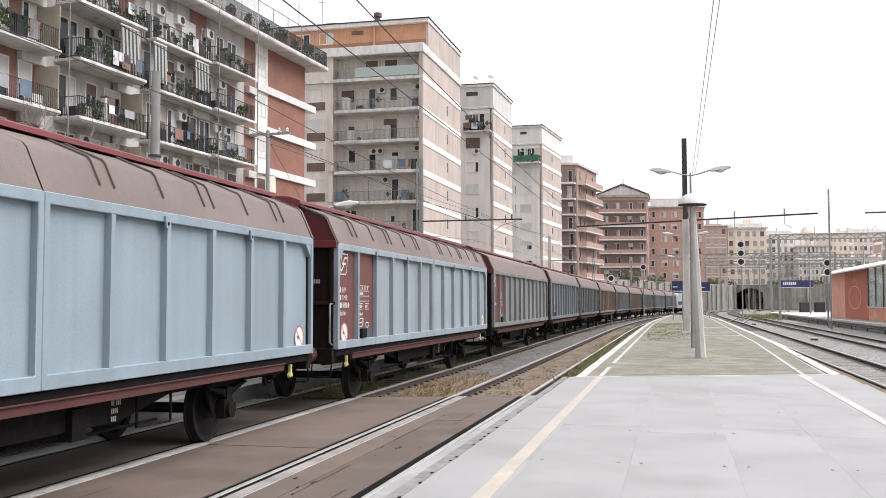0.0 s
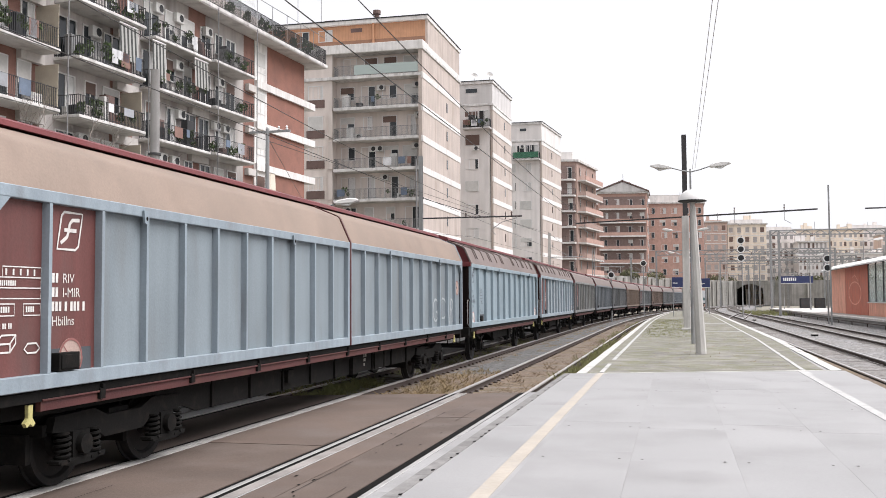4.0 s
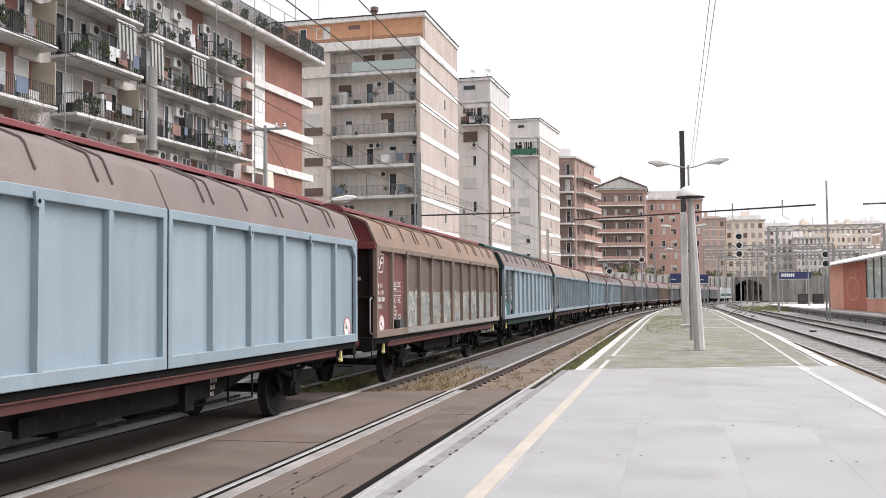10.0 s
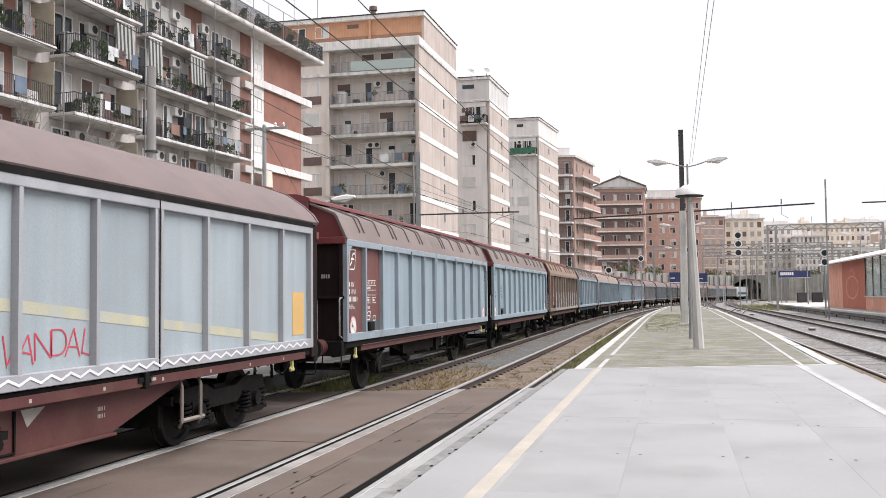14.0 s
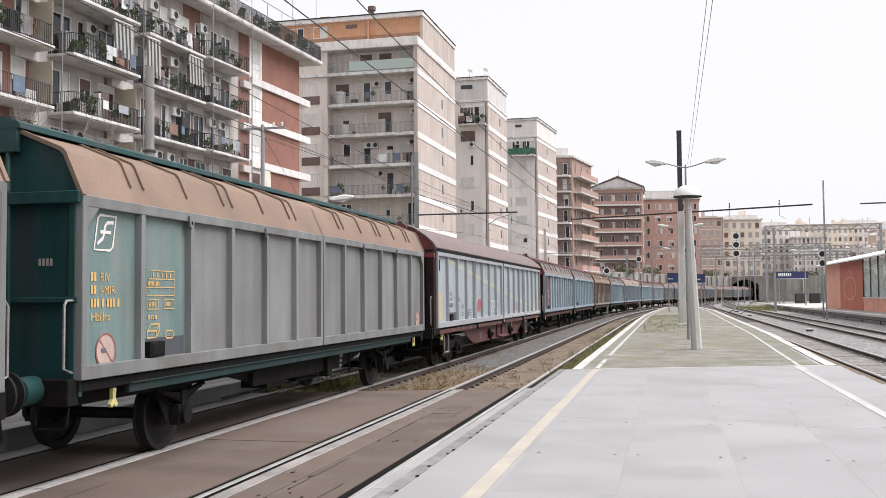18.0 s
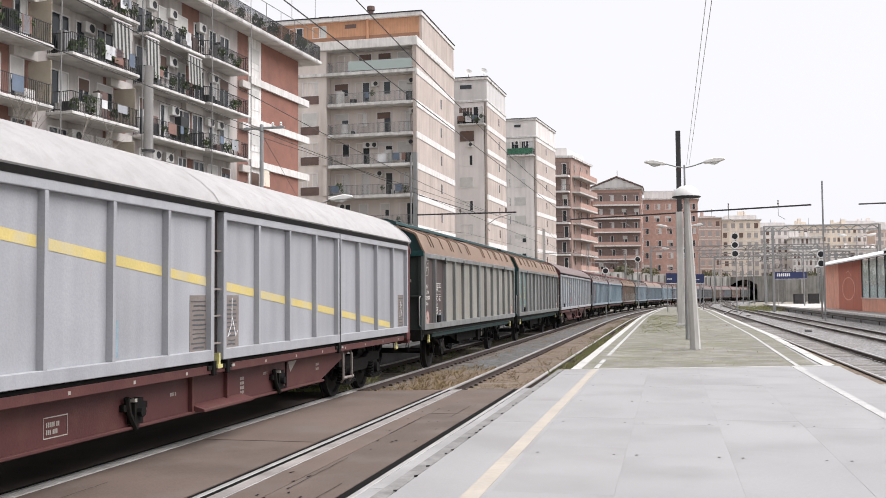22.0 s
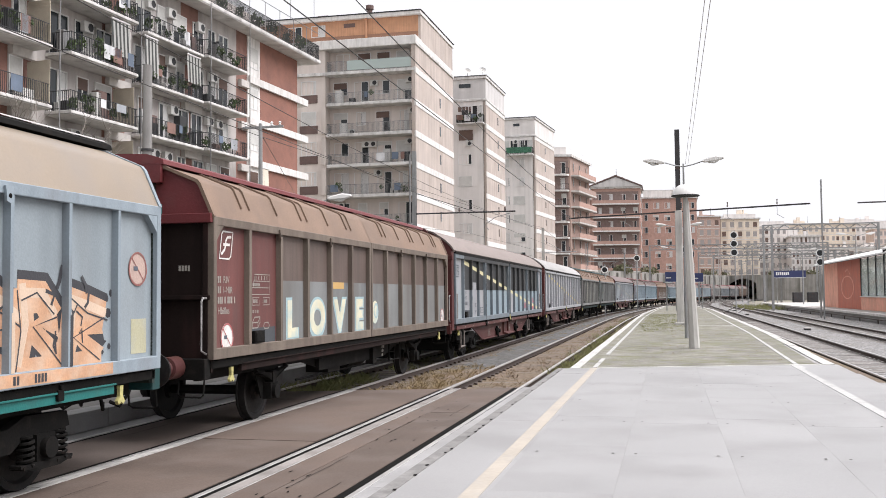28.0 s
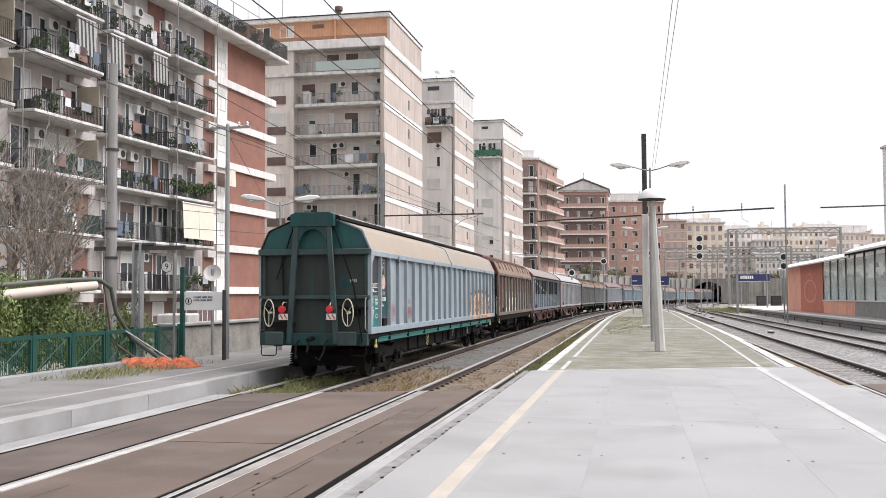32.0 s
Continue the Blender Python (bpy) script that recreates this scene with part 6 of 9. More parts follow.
def eleven_paint(k, n):
    if k == 0 or k == n - 1:
        return [(ZB + 0.12, 2.12, pale_blue), (2.12, ZF - 0.1, white_paint)]
    if k in (1, 2, 3, n // 2):
        return [(ZB + 0.12, 2.12, white_paint), (2.12, ZF - 0.1, char_panel)]
    return [(ZB + 0.12, 2.12, blue), (2.12, ZF - 0.1, char_panel)]


def tail_paint(k, n):
    if k == 0:
        return [(ZB + 0.12, 2.0, teal_bright), (2.0, ZT - 0.1, char_panel)]
    if k == 1:
        return [(ZB + 0.12, 1.5, char_panel), (1.5, 2.12, teal), (2.12, ZT - 0.1, char_panel)]
    return None


def w287_paint(k, n):
    if k == 0:
        return [(ZB + 0.12, 1.72, teal_bright), (1.72, ZT - 0.1, char_panel)]
    if k == 1:
        return [(ZB + 0.12, 1.55, char_panel), (1.55, 1.8, teal), (1.8, ZT - 0.1, char_panel)]
    return None


wagon(dict(kind="L", rear=-123.22, front=-103.14, frame=steel_blue, panel=blue_dull, cap=under, roof=roof_cream, sole=teal_bright, post=steel_blue, end_low=end_green, end_up=mat("teal_end_wall", (0.012, 0.074, 0.074), 0.5, var=0.15, dirt=(0.05, 0.055, 0.05), amount=0.25, streak=4), end_beam=end_green, buffer=under, headstock=teal,
           ink=letter_white, logo=letter_dim, sign=sign_rust, paint=tail_paint, extra=tail_extra, near=True, label="long grey-blue sliding-wall wagon with tan roof and teal end"))
wagon(dict(kind="H", rear=-101.78, front=-87.5, frame=mat("grimy_brown_frame", (0.15, 0.122, 0.1), 0.65, spec=0.2, var=0.15, dirt=(0.075, 0.055, 0.048), amount=0.3, streak=5), panel=brown, cap=red_cap, roof=roof_rust, sole=end_dark, ink=letter_dim, logo=letter_white,
           paint=halves(warm_grey, brown, 2, red_panel, 2.22), extra=love_extra, near=True, label="short rust-brown wagon with pale yellow letters sprayed on its side"))
wagon(dict(kind="F", rear=-86.5, front=-66.92, frame=mat("slate_blue_frame", (0.16, 0.188, 0.21), 0.5, var=0.1, dirt=(0.1, 0.095, 0.09), amount=0.25, streak=3), panel=blue, cap=red_cap, roof=roof_pink, sole=maroon, end_low=end_red, end_up=end_red, headstock=end_red, paint=eleven_paint, extra=eleven_extra, near=True,
           label="long bogie wagon, charcoal above and blue below, with pinkish rounded roof"))
wagon(dict(kind="F", rear=-65.31, front=-45.66, frame=white_paint, panel=white_paint, cap=red_cap, roof=roof_white, sole=maroon, end_low=end_red, end_up=end_red, headstock=end_red, paint=plain, extra=ten_extra, near=True,
           label="long off-white bogie wagon with rounded white roof and yellow stripe"))
wagon(dict(kind="H", rear=-44.1, front=-29.5, frame=warm_grey, panel=beige, cap=teal, roof=roof_rust, sole=teal_sole, end_low=end_green, buffer=teal, ink=letter_white, logo=letter_dim, sign=sign_rust, paint=ends(mat("grimy_brown_panel", (0.062, 0.047, 0.044), 0.6, var=0.15, dirt=(0.10, 0.08, 0.072), amount=0.25, streak=4)), near=True,
           label="short weathered beige wagon with green ridge and dark lettered panels"))
wagon(dict(kind="H", rear=-28.35, front=-13.9, frame=warm_grey, panel=warm_grey, cap=teal, roof=roof_rust, sole=teal_sole, end_low=teal, end_up=teal, buffer=teal, ink=ochre_patch, logo=letter_white, sign=sign_rust, paint=ends(teal_grey), near=True,
           label="short weathered grey wagon with green ridge and green end"))
wagon(dict(kind="F", rear=-12.44, front=8.2, frame=white_paint, panel=pale_blue, cap=red_cap, roof=roof_dark, sole=maroon, end_low=end_dark, end_up=red_cap, paint=plain, extra=seven_extra, near=True,
           label="long pale blue bogie wagon with yellow stripe, tags and brown roof"))
wagon(dict(kind="H", rear=9.95, front=24.24, frame=steel_blue, panel=blue, cap=red_cap, roof=roof_brown, sole=maroon, ink=letter_white, paint=ends(red_panel), near=True,
           label="short sky-blue wagon with two red lettered panels and red ridge"))
wagon(dict(kind="H", rear=25.41, front=39.95, frame=blue, panel=blue, cap=red_cap, roof=roof_brown, sole=maroon, paint=plain, near=True, label="short sky-blue sliding-wall wagon with red ridge"))
wagon(dict(kind="H", rear=41.19, front=55.65, frame=brown_light, panel=brown, cap=red_cap, roof=roof_rust, sole=maroon, ink=letter_white, paint=halves(tag_silver, brown, 2, red_panel), extra=silver_extra, near=True,
           label="short brown wagon with silver graffiti along its lower half"))
wagon(dict(kind="H", rear=56.83, front=71.2, frame=steel_blue, panel=blue, cap=teal, roof=roof_brown, sole=teal_sole, end_low=end_green, end_up=teal, ink=letter_white, paint=w287_paint, near=True,
           label="short sky-blue wagon with green ridge and green lettered panels"))
wagon(dict(kind="L", rear=72.42, front=92.36, frame=steel_blue, panel=mat("slate_blue_panel", (0.198, 0.232, 0.252), 0.55, spec=0.22, var=0.08, scale=0.8, dirt=(0.14, 0.135, 0.13), amount=0.25, streak=4), cap=red_cap, roof=roof_tan, sole=maroon, post=maroon, ink=letter_white, sign=sign_rust, paint=ends(red_panel), extra=gedar_extra, near=True,
           label="long grey-blue bogie wagon with tan roof and white tag"))
wagon(dict(kind="H", rear=93.63, front=108.1, frame=blue, panel=blue, cap=red_cap, roof=roof_brown, sole=maroon, paint=plain, near=True, label="short sky-blue sliding-wall wagon with red ridge"))
wagon(dict(kind="H", rear=109.35, front=123.8, frame=steel_blue, panel=blue_dull, cap=red_cap, roof=roof_brown, sole=maroon, ink=letter_white, paint=ends(red_panel), near=True,
           label="short grey-blue wagon with two red lettered panels"))
# the far part of the train
paints = [(warm_grey, warm_grey, red_panel), (far_slate, far_slate, None), (far_grey, far_grey, None), (brown_light, brown, None), (far_grey, far_slate, red_panel), (brown, brown_light, None), (far_grey, far_grey, None), (far_slate, far_slate, None), (far_grey, far_grey, None)]
rear = 125.05
for fr_, pn_, lb_ in paints:
    wagon(dict(kind="H", rear=rear, front=rear + 14.4, frame=fr_, panel=pn_, cap=red_cap, roof=roof_brown, sole=maroon, ink=letter_white, paint=ends(lb_) if lb_ else plain, near=False, label="short weathered sliding-wall wagon far up the train"))
    rear += 15.68


def locomotive(rear_):
    """The electric locomotive at the head of the train."""
    loco = thing("locomotive", Matrix(), "white and grey electric locomotive hauling the train", "locomotive")
    body_m = mat("white_loco_paint", (0.33, 0.34, 0.35), 0.4, var=0.08, dirt=DUST, amount=0.15)
    w = Mesh().prism([(-9.0, 0.95), (9.0, 0.95), (9.0, 1.9), (8.3, 3.2), (7.9, 3.6), (-7.9, 3.6), (-8.3, 3.2), (-9.0, 1.9)], "x", -1.45, 1.45)
    part("body", w, body_m, loco, "", 0.06)
    part("skirt", Mesh().box(-1.46, -8.9, 0.7, 1.46, 8.9, 0.95), under, loco)
    for s in (-1, 1):
        part("windscreen", Mesh().add([(-1.2, s * 9.01, 2.0), (1.2, s * 9.01, 2.0), (1.15, s * 8.36, 3.12), (-1.15, s * 8.36, 3.12)], [(0, 1, 2, 3)]), glass("cab_glass", (0.02, 0.025, 0.03)), loco, smooth=0)
        bg_ = part("bogie", shared("bogie", under, bogie_mesh), under, loco, m=pose(0, s * 5.2, 0))
        for k in (-0.9, 0.9):
            part("wheelset", shared("wheelset_whole", wheel_steel, wheelset_mesh), wheel_steel, bg_, m=pose(0, k, 0.465))
        for x in (-0.875, 0.875):
            part("buffer", shared("buffer", under, buffer_mesh), under, loco, m=pose(x, s * 8.9, 1.03, 0, 0, 0 if s > 0 else 180))
    part("roof_box", Mesh().box(-0.9, -5.5, 3.6, 0.9, 3.5, 3.8), under, loco)
    part("pantograph", Mesh().tube([(0, -6.5, 3.7), (0, -5.3, 4.3), (0, -6.6, 4.95)], 0.03, 6).tube([(-0.8, -6.6, 4.98), (0.8, -6.6, 4.98)], 0.025, 6), under, loco)
    part("side_band", Mesh().box(1.452, -8.2, 1.5, 1.456, 8.2, 2.1), teal, loco, smooth=0)
    TRAIN.append((loco, rear_ + 9.0, 5.2))


locomotive(rear + 0.6)

# ---- the town: apartment blocks ----
brick_red = mat("red_brick_wall", (0.231, 0.11, 0.084), 0.85, var=0.12, scale=0.8, dirt=(0.15, 0.08, 0.065), amount=0.25, fine=14, bump=0.15)
brick_dark = mat("brown_brick_wall", (0.145, 0.098, 0.088), 0.85, var=0.14, scale=0.8, dirt=(0.1, 0.07, 0.06), amount=0.25, fine=14)
brick_pale = mat("beige_brick_wall", (0.455, 0.39, 0.352), 0.85, var=0.09, scale=0.5, dirt=(0.3, 0.25, 0.21), amount=0.3, fine=10, streak=4)
band_white = mat("white_band_render", (0.66, 0.64, 0.62), 0.8, var=0.07, dirt=(0.42, 0.39, 0.36), amount=0.25, streak=3)
render_grey = mat("grey_render_wall", (0.54, 0.52, 0.51), 0.85, var=0.08, scale=0.4, dirt=(0.36, 0.34, 0.335), amount=0.25, streak=4)
render_beige = mat("beige_render_wall", (0.60, 0.535, 0.495), 0.85, var=0.08, scale=0.4, dirt=(0.4, 0.345, 0.31), amount=0.25, streak=4)
render_pale = mat("pale_render_wall", (0.67, 0.635, 0.615), 0.85, var=0.06, scale=0.4, dirt=(0.48, 0.455, 0.435), amount=0.25, streak=4)
orange_wall = mat("orange_render_wall", (0.50, 0.27, 0.16), 0.85, var=0.08, dirt=(0.34, 0.19, 0.12), amount=0.2, streak=3)
ochre_wall = mat("ochre_render_wall", (0.70, 0.61, 0.51), 0.85, var=0.08, scale=0.3, dirt=(0.4, 0.33, 0.26), amount=0.25, streak=4)
slab_m = mat("balcony_slab_concrete", (0.56, 0.545, 0.53), 0.85, var=0.14, scale=1.2, dirt=(0.22, 0.2, 0.185), amount=0.36, streak=2)
rail_dark = mat("dark_balcony_iron", (0.04, 0.04, 0.042), 0.6, 0.2, var=0.15)
rail_grey = mat("grey_balcony_iron", (0.22, 0.22, 0.22), 0.6, 0.3, var=0.12)
shutter_m = mat("pale_roller_shutter", (0.50, 0.49, 0.47), 0.7, var=0.08, fine=8, bump=0.2)
shutter_brown = mat("brown_roller_shutter", (0.13, 0.085, 0.07), 0.7, var=0.12)
win_frame = mat("white_window_frame", (0.62, 0.61, 0.6), 0.5, var=0.05)
pane_m = glass("window_glass", (0.03, 0.035, 0.04))
curtain_m = mat("pale_curtain", (0.55, 0.54, 0.53), 0.9, var=0.08, scale=6)
ac_m = mat("ac_casing", (0.58, 0.57, 0.55), 0.5, var=0.05, dirt=(0.4, 0.38, 0.35), amount=0.2)
green_cloth = mat("green_shade_net", (0.018, 0.032, 0.028), 0.9, var=0.2)
stripe_cloth = mat("grey_striped_awning", (0.33, 0.325, 0.31), 0.9, var=0.06)
stripe_dark = mat("dark_awning_stripe", (0.05, 0.052, 0.05), 0.9, var=0.06)
cream_cloth = mat("cream_awning", (0.62, 0.56, 0.47), 0.9, var=0.06)
plant_m = mat("pot_plant_leaves", (0.06, 0.085, 0.035), 0.8, var=0.35, scale=8, tint=0.3)
terracotta = mat("terracotta_pot", (0.3, 0.14, 0.08), 0.8, var=0.15)
laundry = [mat("laundry_white", (0.55, 0.55, 0.56), 0.9), mat("laundry_grey", (0.3, 0.31, 0.33), 0.9), mat("laundry_blue", (0.12, 0.15, 0.2), 0.9), mat("laundry_brown", (0.2, 0.12, 0.1), 0.9)]
roof_grey = mat("flat_roof_felt", (0.25, 0.24, 0.235), 0.9)


class Frame:
    """A building's own axes: x out towards the tracks, y along, z up, from one corner."""

    def __init__(self, corner, dx, dy):
        self.o = Vector((corner[0], corner[1], 0))
        dx, dy = Vector(dx).normalized(), Vector(dy).normalized()
        self.m = Matrix(((dx.x, dy.x, 0, 0), (dx.y, dy.y, 0, 0), (0, 0, 1, 0), (0, 0, 0, 1)))

    def box(self, w, *a):
        return w.box(*a, m=self.m)

    def at(self, x, y, z=0):
        return self.m @ Vector((x, y, z))


def block(name, label, fr):
    return thing(name, Matrix.Translation(fr.o), label, "apartment building", "apartment buildings along the railway")


def place_face(fr, side, u, z, out=0.0):
    """A pose on the right side ('x': u along y) or the front ('y': u along x) of a building; local x runs along the wall, local y goes out of it."""
    if side == "x":
        m = fr.m @ Matrix(((0, 1, 0, out), (-1, 0, 0, u), (0, 0, 1, z), (0, 0, 0, 1)))
    else:
        m = fr.m @ Matrix(((-1, 0, 0, u), (0, -1, 0, -out), (0, 0, 1, z), (0, 0, 0, 1)))
    return m


def add_window(bld, m, wd, hg, kind="window", shutter=0.0, rnd=random, curtain=True, split=2):
    """A window: dark recess, white frame, panes and a roller shutter part of the way down."""
    key = (round(wd, 2), round(hg, 2), split)
    win = part("window_frame" if kind == "window" else "balcony_door", shared(("window_frame",) + key, win_frame, lambda: window_frame(wd, hg, split), 0, 0), win_frame, bld, m=m)
    part("pane", shared(("pane",) + key, pane_m, lambda: Mesh().box(-wd / 2 + 0.04, -0.10, 0.04, wd / 2 - 0.04, -0.03, hg - 0.04), 0, 0), pane_m, win)
    if shutter > 0:
        mt = shutter_m if rnd.random() < 0.75 else shutter_brown
        sh = round(shutter, 1)
        part("shutter", shared(("shutter", sh) + key, mt, lambda: Mesh().box(-wd / 2 + 0.03, -0.02, hg * (1 - sh), wd / 2 - 0.03, 0.025, hg - 0.03), 0, 0), mt, win)
    elif curtain and rnd.random() < 0.35:
        part("curtain", shared(("curtain",) + key, curtain_m, lambda: Mesh().box(-wd / 2 + 0.06, -0.028, 0.08, -wd * 0.05, -0.024, hg - 0.08), 0, 0), curtain_m, win)
    return win


def window_frame(wd, hg, split):
    w = Mesh()
    t = 0.07
    w.box(-wd / 2, -0.05, 0, -wd / 2 + t, 0.03, hg).box(wd / 2 - t, -0.05, 0, wd / 2, 0.03, hg)
    w.box(-wd / 2, -0.05, 0, wd / 2, 0.03, t).box(-wd / 2, -0.05, hg - t, wd / 2, 0.03, hg)
    for k in range(1, split):
        x = -wd / 2 + wd * k / split
        w.box(x - t / 2, -0.04, t, x + t / 2, 0.02, hg - t)
    return w


def railing_mesh(length, depth, h=1.0, gap=0.125, solid_low=False):
    """Bars round three sides of a balcony; x along, y out."""
    w = Mesh()
    def bar(x0, y0, x1, y1, z0, z1, t=0.012):
        w.box(min(x0, x1) - t, min(y0, y1) - t, z0, max(x0, x1) + t, max(y0, y1) + t, z1)
    bar(-length / 2, depth, length / 2, depth, h - 0.03, h, 0.02)
    bar(-length / 2, depth, length / 2, depth, 0.08, 0.11)
    for s in (-1, 1):
        bar(s * length / 2, 0, s * length / 2, depth, h - 0.03, h, 0.02)
        bar(s * length / 2, 0, s * length / 2, depth, 0.08, 0.11)
    k = int(length / gap)
    for i in range(k + 1):
        x = -length / 2 + length * i / k
        bar(x, depth, x, depth, 0, h, 0.011)
    for i in range(int(depth / gap)):
        for s in (-1, 1):
            bar(s * length / 2, i * gap, s * length / 2, i * gap, 0, h, 0.011)
    return w


def leaf_clump(n, rx, ry, rz, seed, size=0.09):
    rnd = random.Random(seed)
    w = Mesh()
    for _ in range(n):
        a, b, r = rnd.uniform(0, 6.28), rnd.uniform(-1, 1), rnd.random() ** 0.4
        c = Vector((rx * r * math.cos(a) * math.sqrt(1 - b * b), ry * r * math.sin(a) * math.sqrt(1 - b * b), rz * r * b))
        m = Matrix.Translation(c) @ Euler((rnd.uniform(0, 6), rnd.uniform(0, 6), rnd.uniform(0, 6))).to_matrix().to_4x4()
        s = size * rnd.uniform(0.6, 1.3)
        w.add([(-s, 0, 0), (0, -s * 0.45, 0.01), (s, 0, 0), (0, s * 0.45, 0.01)], [(0, 1, 2, 3)], m)
    return w


CLUMPS = [leaf_clump(70, 0.28, 0.2, 0.26, k) for k in range(3)]
CLUMPS_ME = [c.data("pot_plant", plant_m, smooth=0) for c in CLUMPS]


def ac_mesh():
    w = Mesh().box(-0.4, 0, 0, 0.4, 0.3, 0.58)
    return w


def add_ac(bld, m):
    ac = part("ac_unit", shared("ac_unit", ac_m, ac_mesh, 0.02), ac_m, bld, m=m)
    part("fan_grille", shared("fan_grille", rail_dark, lambda: Mesh().lathe([(0, 0), (0.2, 0), (0.22, 0.008)], 18, pose(-0.1, 0.303, 0.29, -90, 0, 0))), rail_dark, ac)


def add_balcony(bld, fr, side, u, z, length, depth, rnd, wall_out=0.0, rail=rail_dark, clutter=1.0, doors=3, slab=slab_m, deep=0.2):
    m = place_face(fr, side, u, z, wall_out)
    sl = part("balcony_slab", shared(("balcony_slab", round(length, 1), depth, deep), slab, lambda: Mesh().box(-length / 2, -0.05, -deep, length / 2, depth + 0.06, 0), 0.02), slab, bld, m=m)
    part("railing", shared(("railing", round(length, 1), depth), rail, lambda: railing_mesh(length - 0.1, depth), 0, 0), rail, sl)
    for k in range(doors):
        x = -length / 2 + length * (k + 0.5) / doors + rnd.uniform(-0.15, 0.15)
        wide = rnd.choice((0.95, 1.5, 1.5))
        hg = 2.25 if rnd.random() < 0.75 else 1.35
        add_window(bld, m @ pose(x, 0.03, 0.05 if hg > 2 else 0.95), min(wide, length / doors - 0.4), hg, "door", rnd.choice((0, 0, 0, 0, 0.3, 0.5)), rnd)
    for _ in range(1 + (rnd.random() < 0.5) if rnd.random() < 0.6 * clutter else 0):
        add_ac(bld, m @ pose(rnd.uniform(-0.4, 0.4) * length, 0.02, rnd.choice((0.0, 1.75))))
    for _ in range(int(rnd.uniform(0, 6) * clutter)):
        x = rnd.uniform(-0.46, 0.46) * length
        pl_ = part("pot_plant", rnd.choice(CLUMPS_ME), plant_m, sl, m=pose(x, depth - rnd.uniform(0.05, 0.25), rnd.uniform(0.25, 0.95)) @ Matrix.Scale(rnd.uniform(0.7, 1.4), 4))
    for _ in range(int(rnd.uniform(0, 2.6) * clutter)):
        x = rnd.uniform(-0.45, 0.4) * length
        lw = rnd.uniform(0.3, 0.9)
        part("hanging_cloth", Mesh().box(x, depth + 0.05, rnd.uniform(0.1, 0.55), x + lw, depth + 0.065, 0.97), rnd.choice(laundry), sl, smooth=0)
    for _ in range(int(rnd.uniform(0, 2.4) * clutter)):
        x = rnd.uniform(-0.45, 0.35) * length
        part("stored_box", Mesh().box(x, 0.3, 0, x + rnd.uniform(0.3, 0.8), 0.75, rnd.uniform(0.5, 1.7)), rnd.choice((ac_m, shutter_m, brick_dark, rail_dark, rail_grey)), sl, "", 0.02)
    return sl


def awning(bld, m, wd, drop, out, striped):
    """A cloth let down in front of a balcony; striped from top to bottom."""
    n = int(wd / 0.16) if striped else 2
    aw = part("awning", Mesh().tube([(-wd / 2, out * 0.93, 2.57), (wd / 2, out * 0.93, 2.57)], 0.05, 6), win_frame, bld, m=m)
    for j, mt in enumerate((stripe_cloth, stripe_dark) if striped else (cream_cloth,)):
        w = Mesh()
        for i in range(n):
            if striped and i % 2 != j:
                continue
            a, b = -wd / 2 + wd * i / n, -wd / 2 + wd * (i + (1 if striped else 0.97)) / n
            w.add([(a, out * 0.93, 2.55), (b, out * 0.93, 2.55), (b, out, 2.55 - drop), (a, out, 2.55 - drop)], [(0, 1, 2, 3)])
        part("awning_cloth", w, mt, aw, smooth=0)


# -- the brick block with many balconies, nearest the tracks --
rb = random.Random(11)
taupe = mat("taupe_render_wall", (0.41, 0.378, 0.36), 0.85, var=0.12, scale=0.5, dirt=(0.12, 0.1, 0.09), amount=0.3, streak=4)
brick_brown = mat("dark_red_brick_wall", (0.21, 0.112, 0.09), 0.85, var=0.14, scale=0.8, dirt=(0.09, 0.05, 0.042), amount=0.25, fine=14, bump=0.15)
soffit_grey = mat("weathered_balcony_soffit", (0.52, 0.5, 0.48), 0.9, var=0.12, scale=0.6, dirt=(0.2, 0.18, 0.165), amount=0.3)
beam_pale = mat("pale_concrete_beam", (0.50, 0.47, 0.445), 0.85, var=0.08, dirt=(0.3, 0.27, 0.25), amount=0.25)
F1 = Frame((-27.79, 70.06), (math.cos(radians(4.5)), -math.sin(radians(4.5))), (math.sin(radians(4.5)), math.cos(radians(4.5))))
b1 = block("apartment_building", "brown brick apartment block with cluttered iron-railed balconies", F1)
LEV = [2.42, 5.37, 8.30, 11.22, 14.15, 17.05]
part("wall", F1.box(Mesh(), -13, -48, -0.6, 0, 0, 20.3), render_beige, b1, "beige rendered outer wall", smooth=0)
part("wall_panel", F1.box(Mesh(), -0.05, -5.95, -0.6, 0.12, 0.0, 20.3), brick_red, b1, "red brick wall at the corner", smooth=0)
part("wall_panel", F1.box(Mesh(), -0.05, -7.75, -0.6, 0.10, -5.95, 20.3), band_white, b1, "white wall with one window each storey", smooth=0)
for a, b, mt in ((-9.2, -7.75, brick_brown), (-14.05, -9.2, taupe), (-16.0, -14.05, brick_brown), (-21.6, -16.0, taupe), (-23.6, -21.6, brick_brown), (-29.0, -23.6, taupe), (-32.0, -29.0, brick_brown), (-48, -32.0, taupe)):
    part("wall_panel", F1.box(Mesh(), -0.05, a, -0.6, 0.03, b, 20.3), mt, b1, smooth=0)
part("plinth", F1.box(Mesh(), 0.0, -48, -0.6, 0.06, -7.75, 2.0), brick_dark, b1, "dark brick ground storey", smooth=0)
for k in range(14):
    add_window(b1, place_face(F1, "x", -9.2 - 2.7 * k, 0.35, 0.07), 1.3, 1.4, "window", rb.choice((0, 0.3, 0.6)), rb)
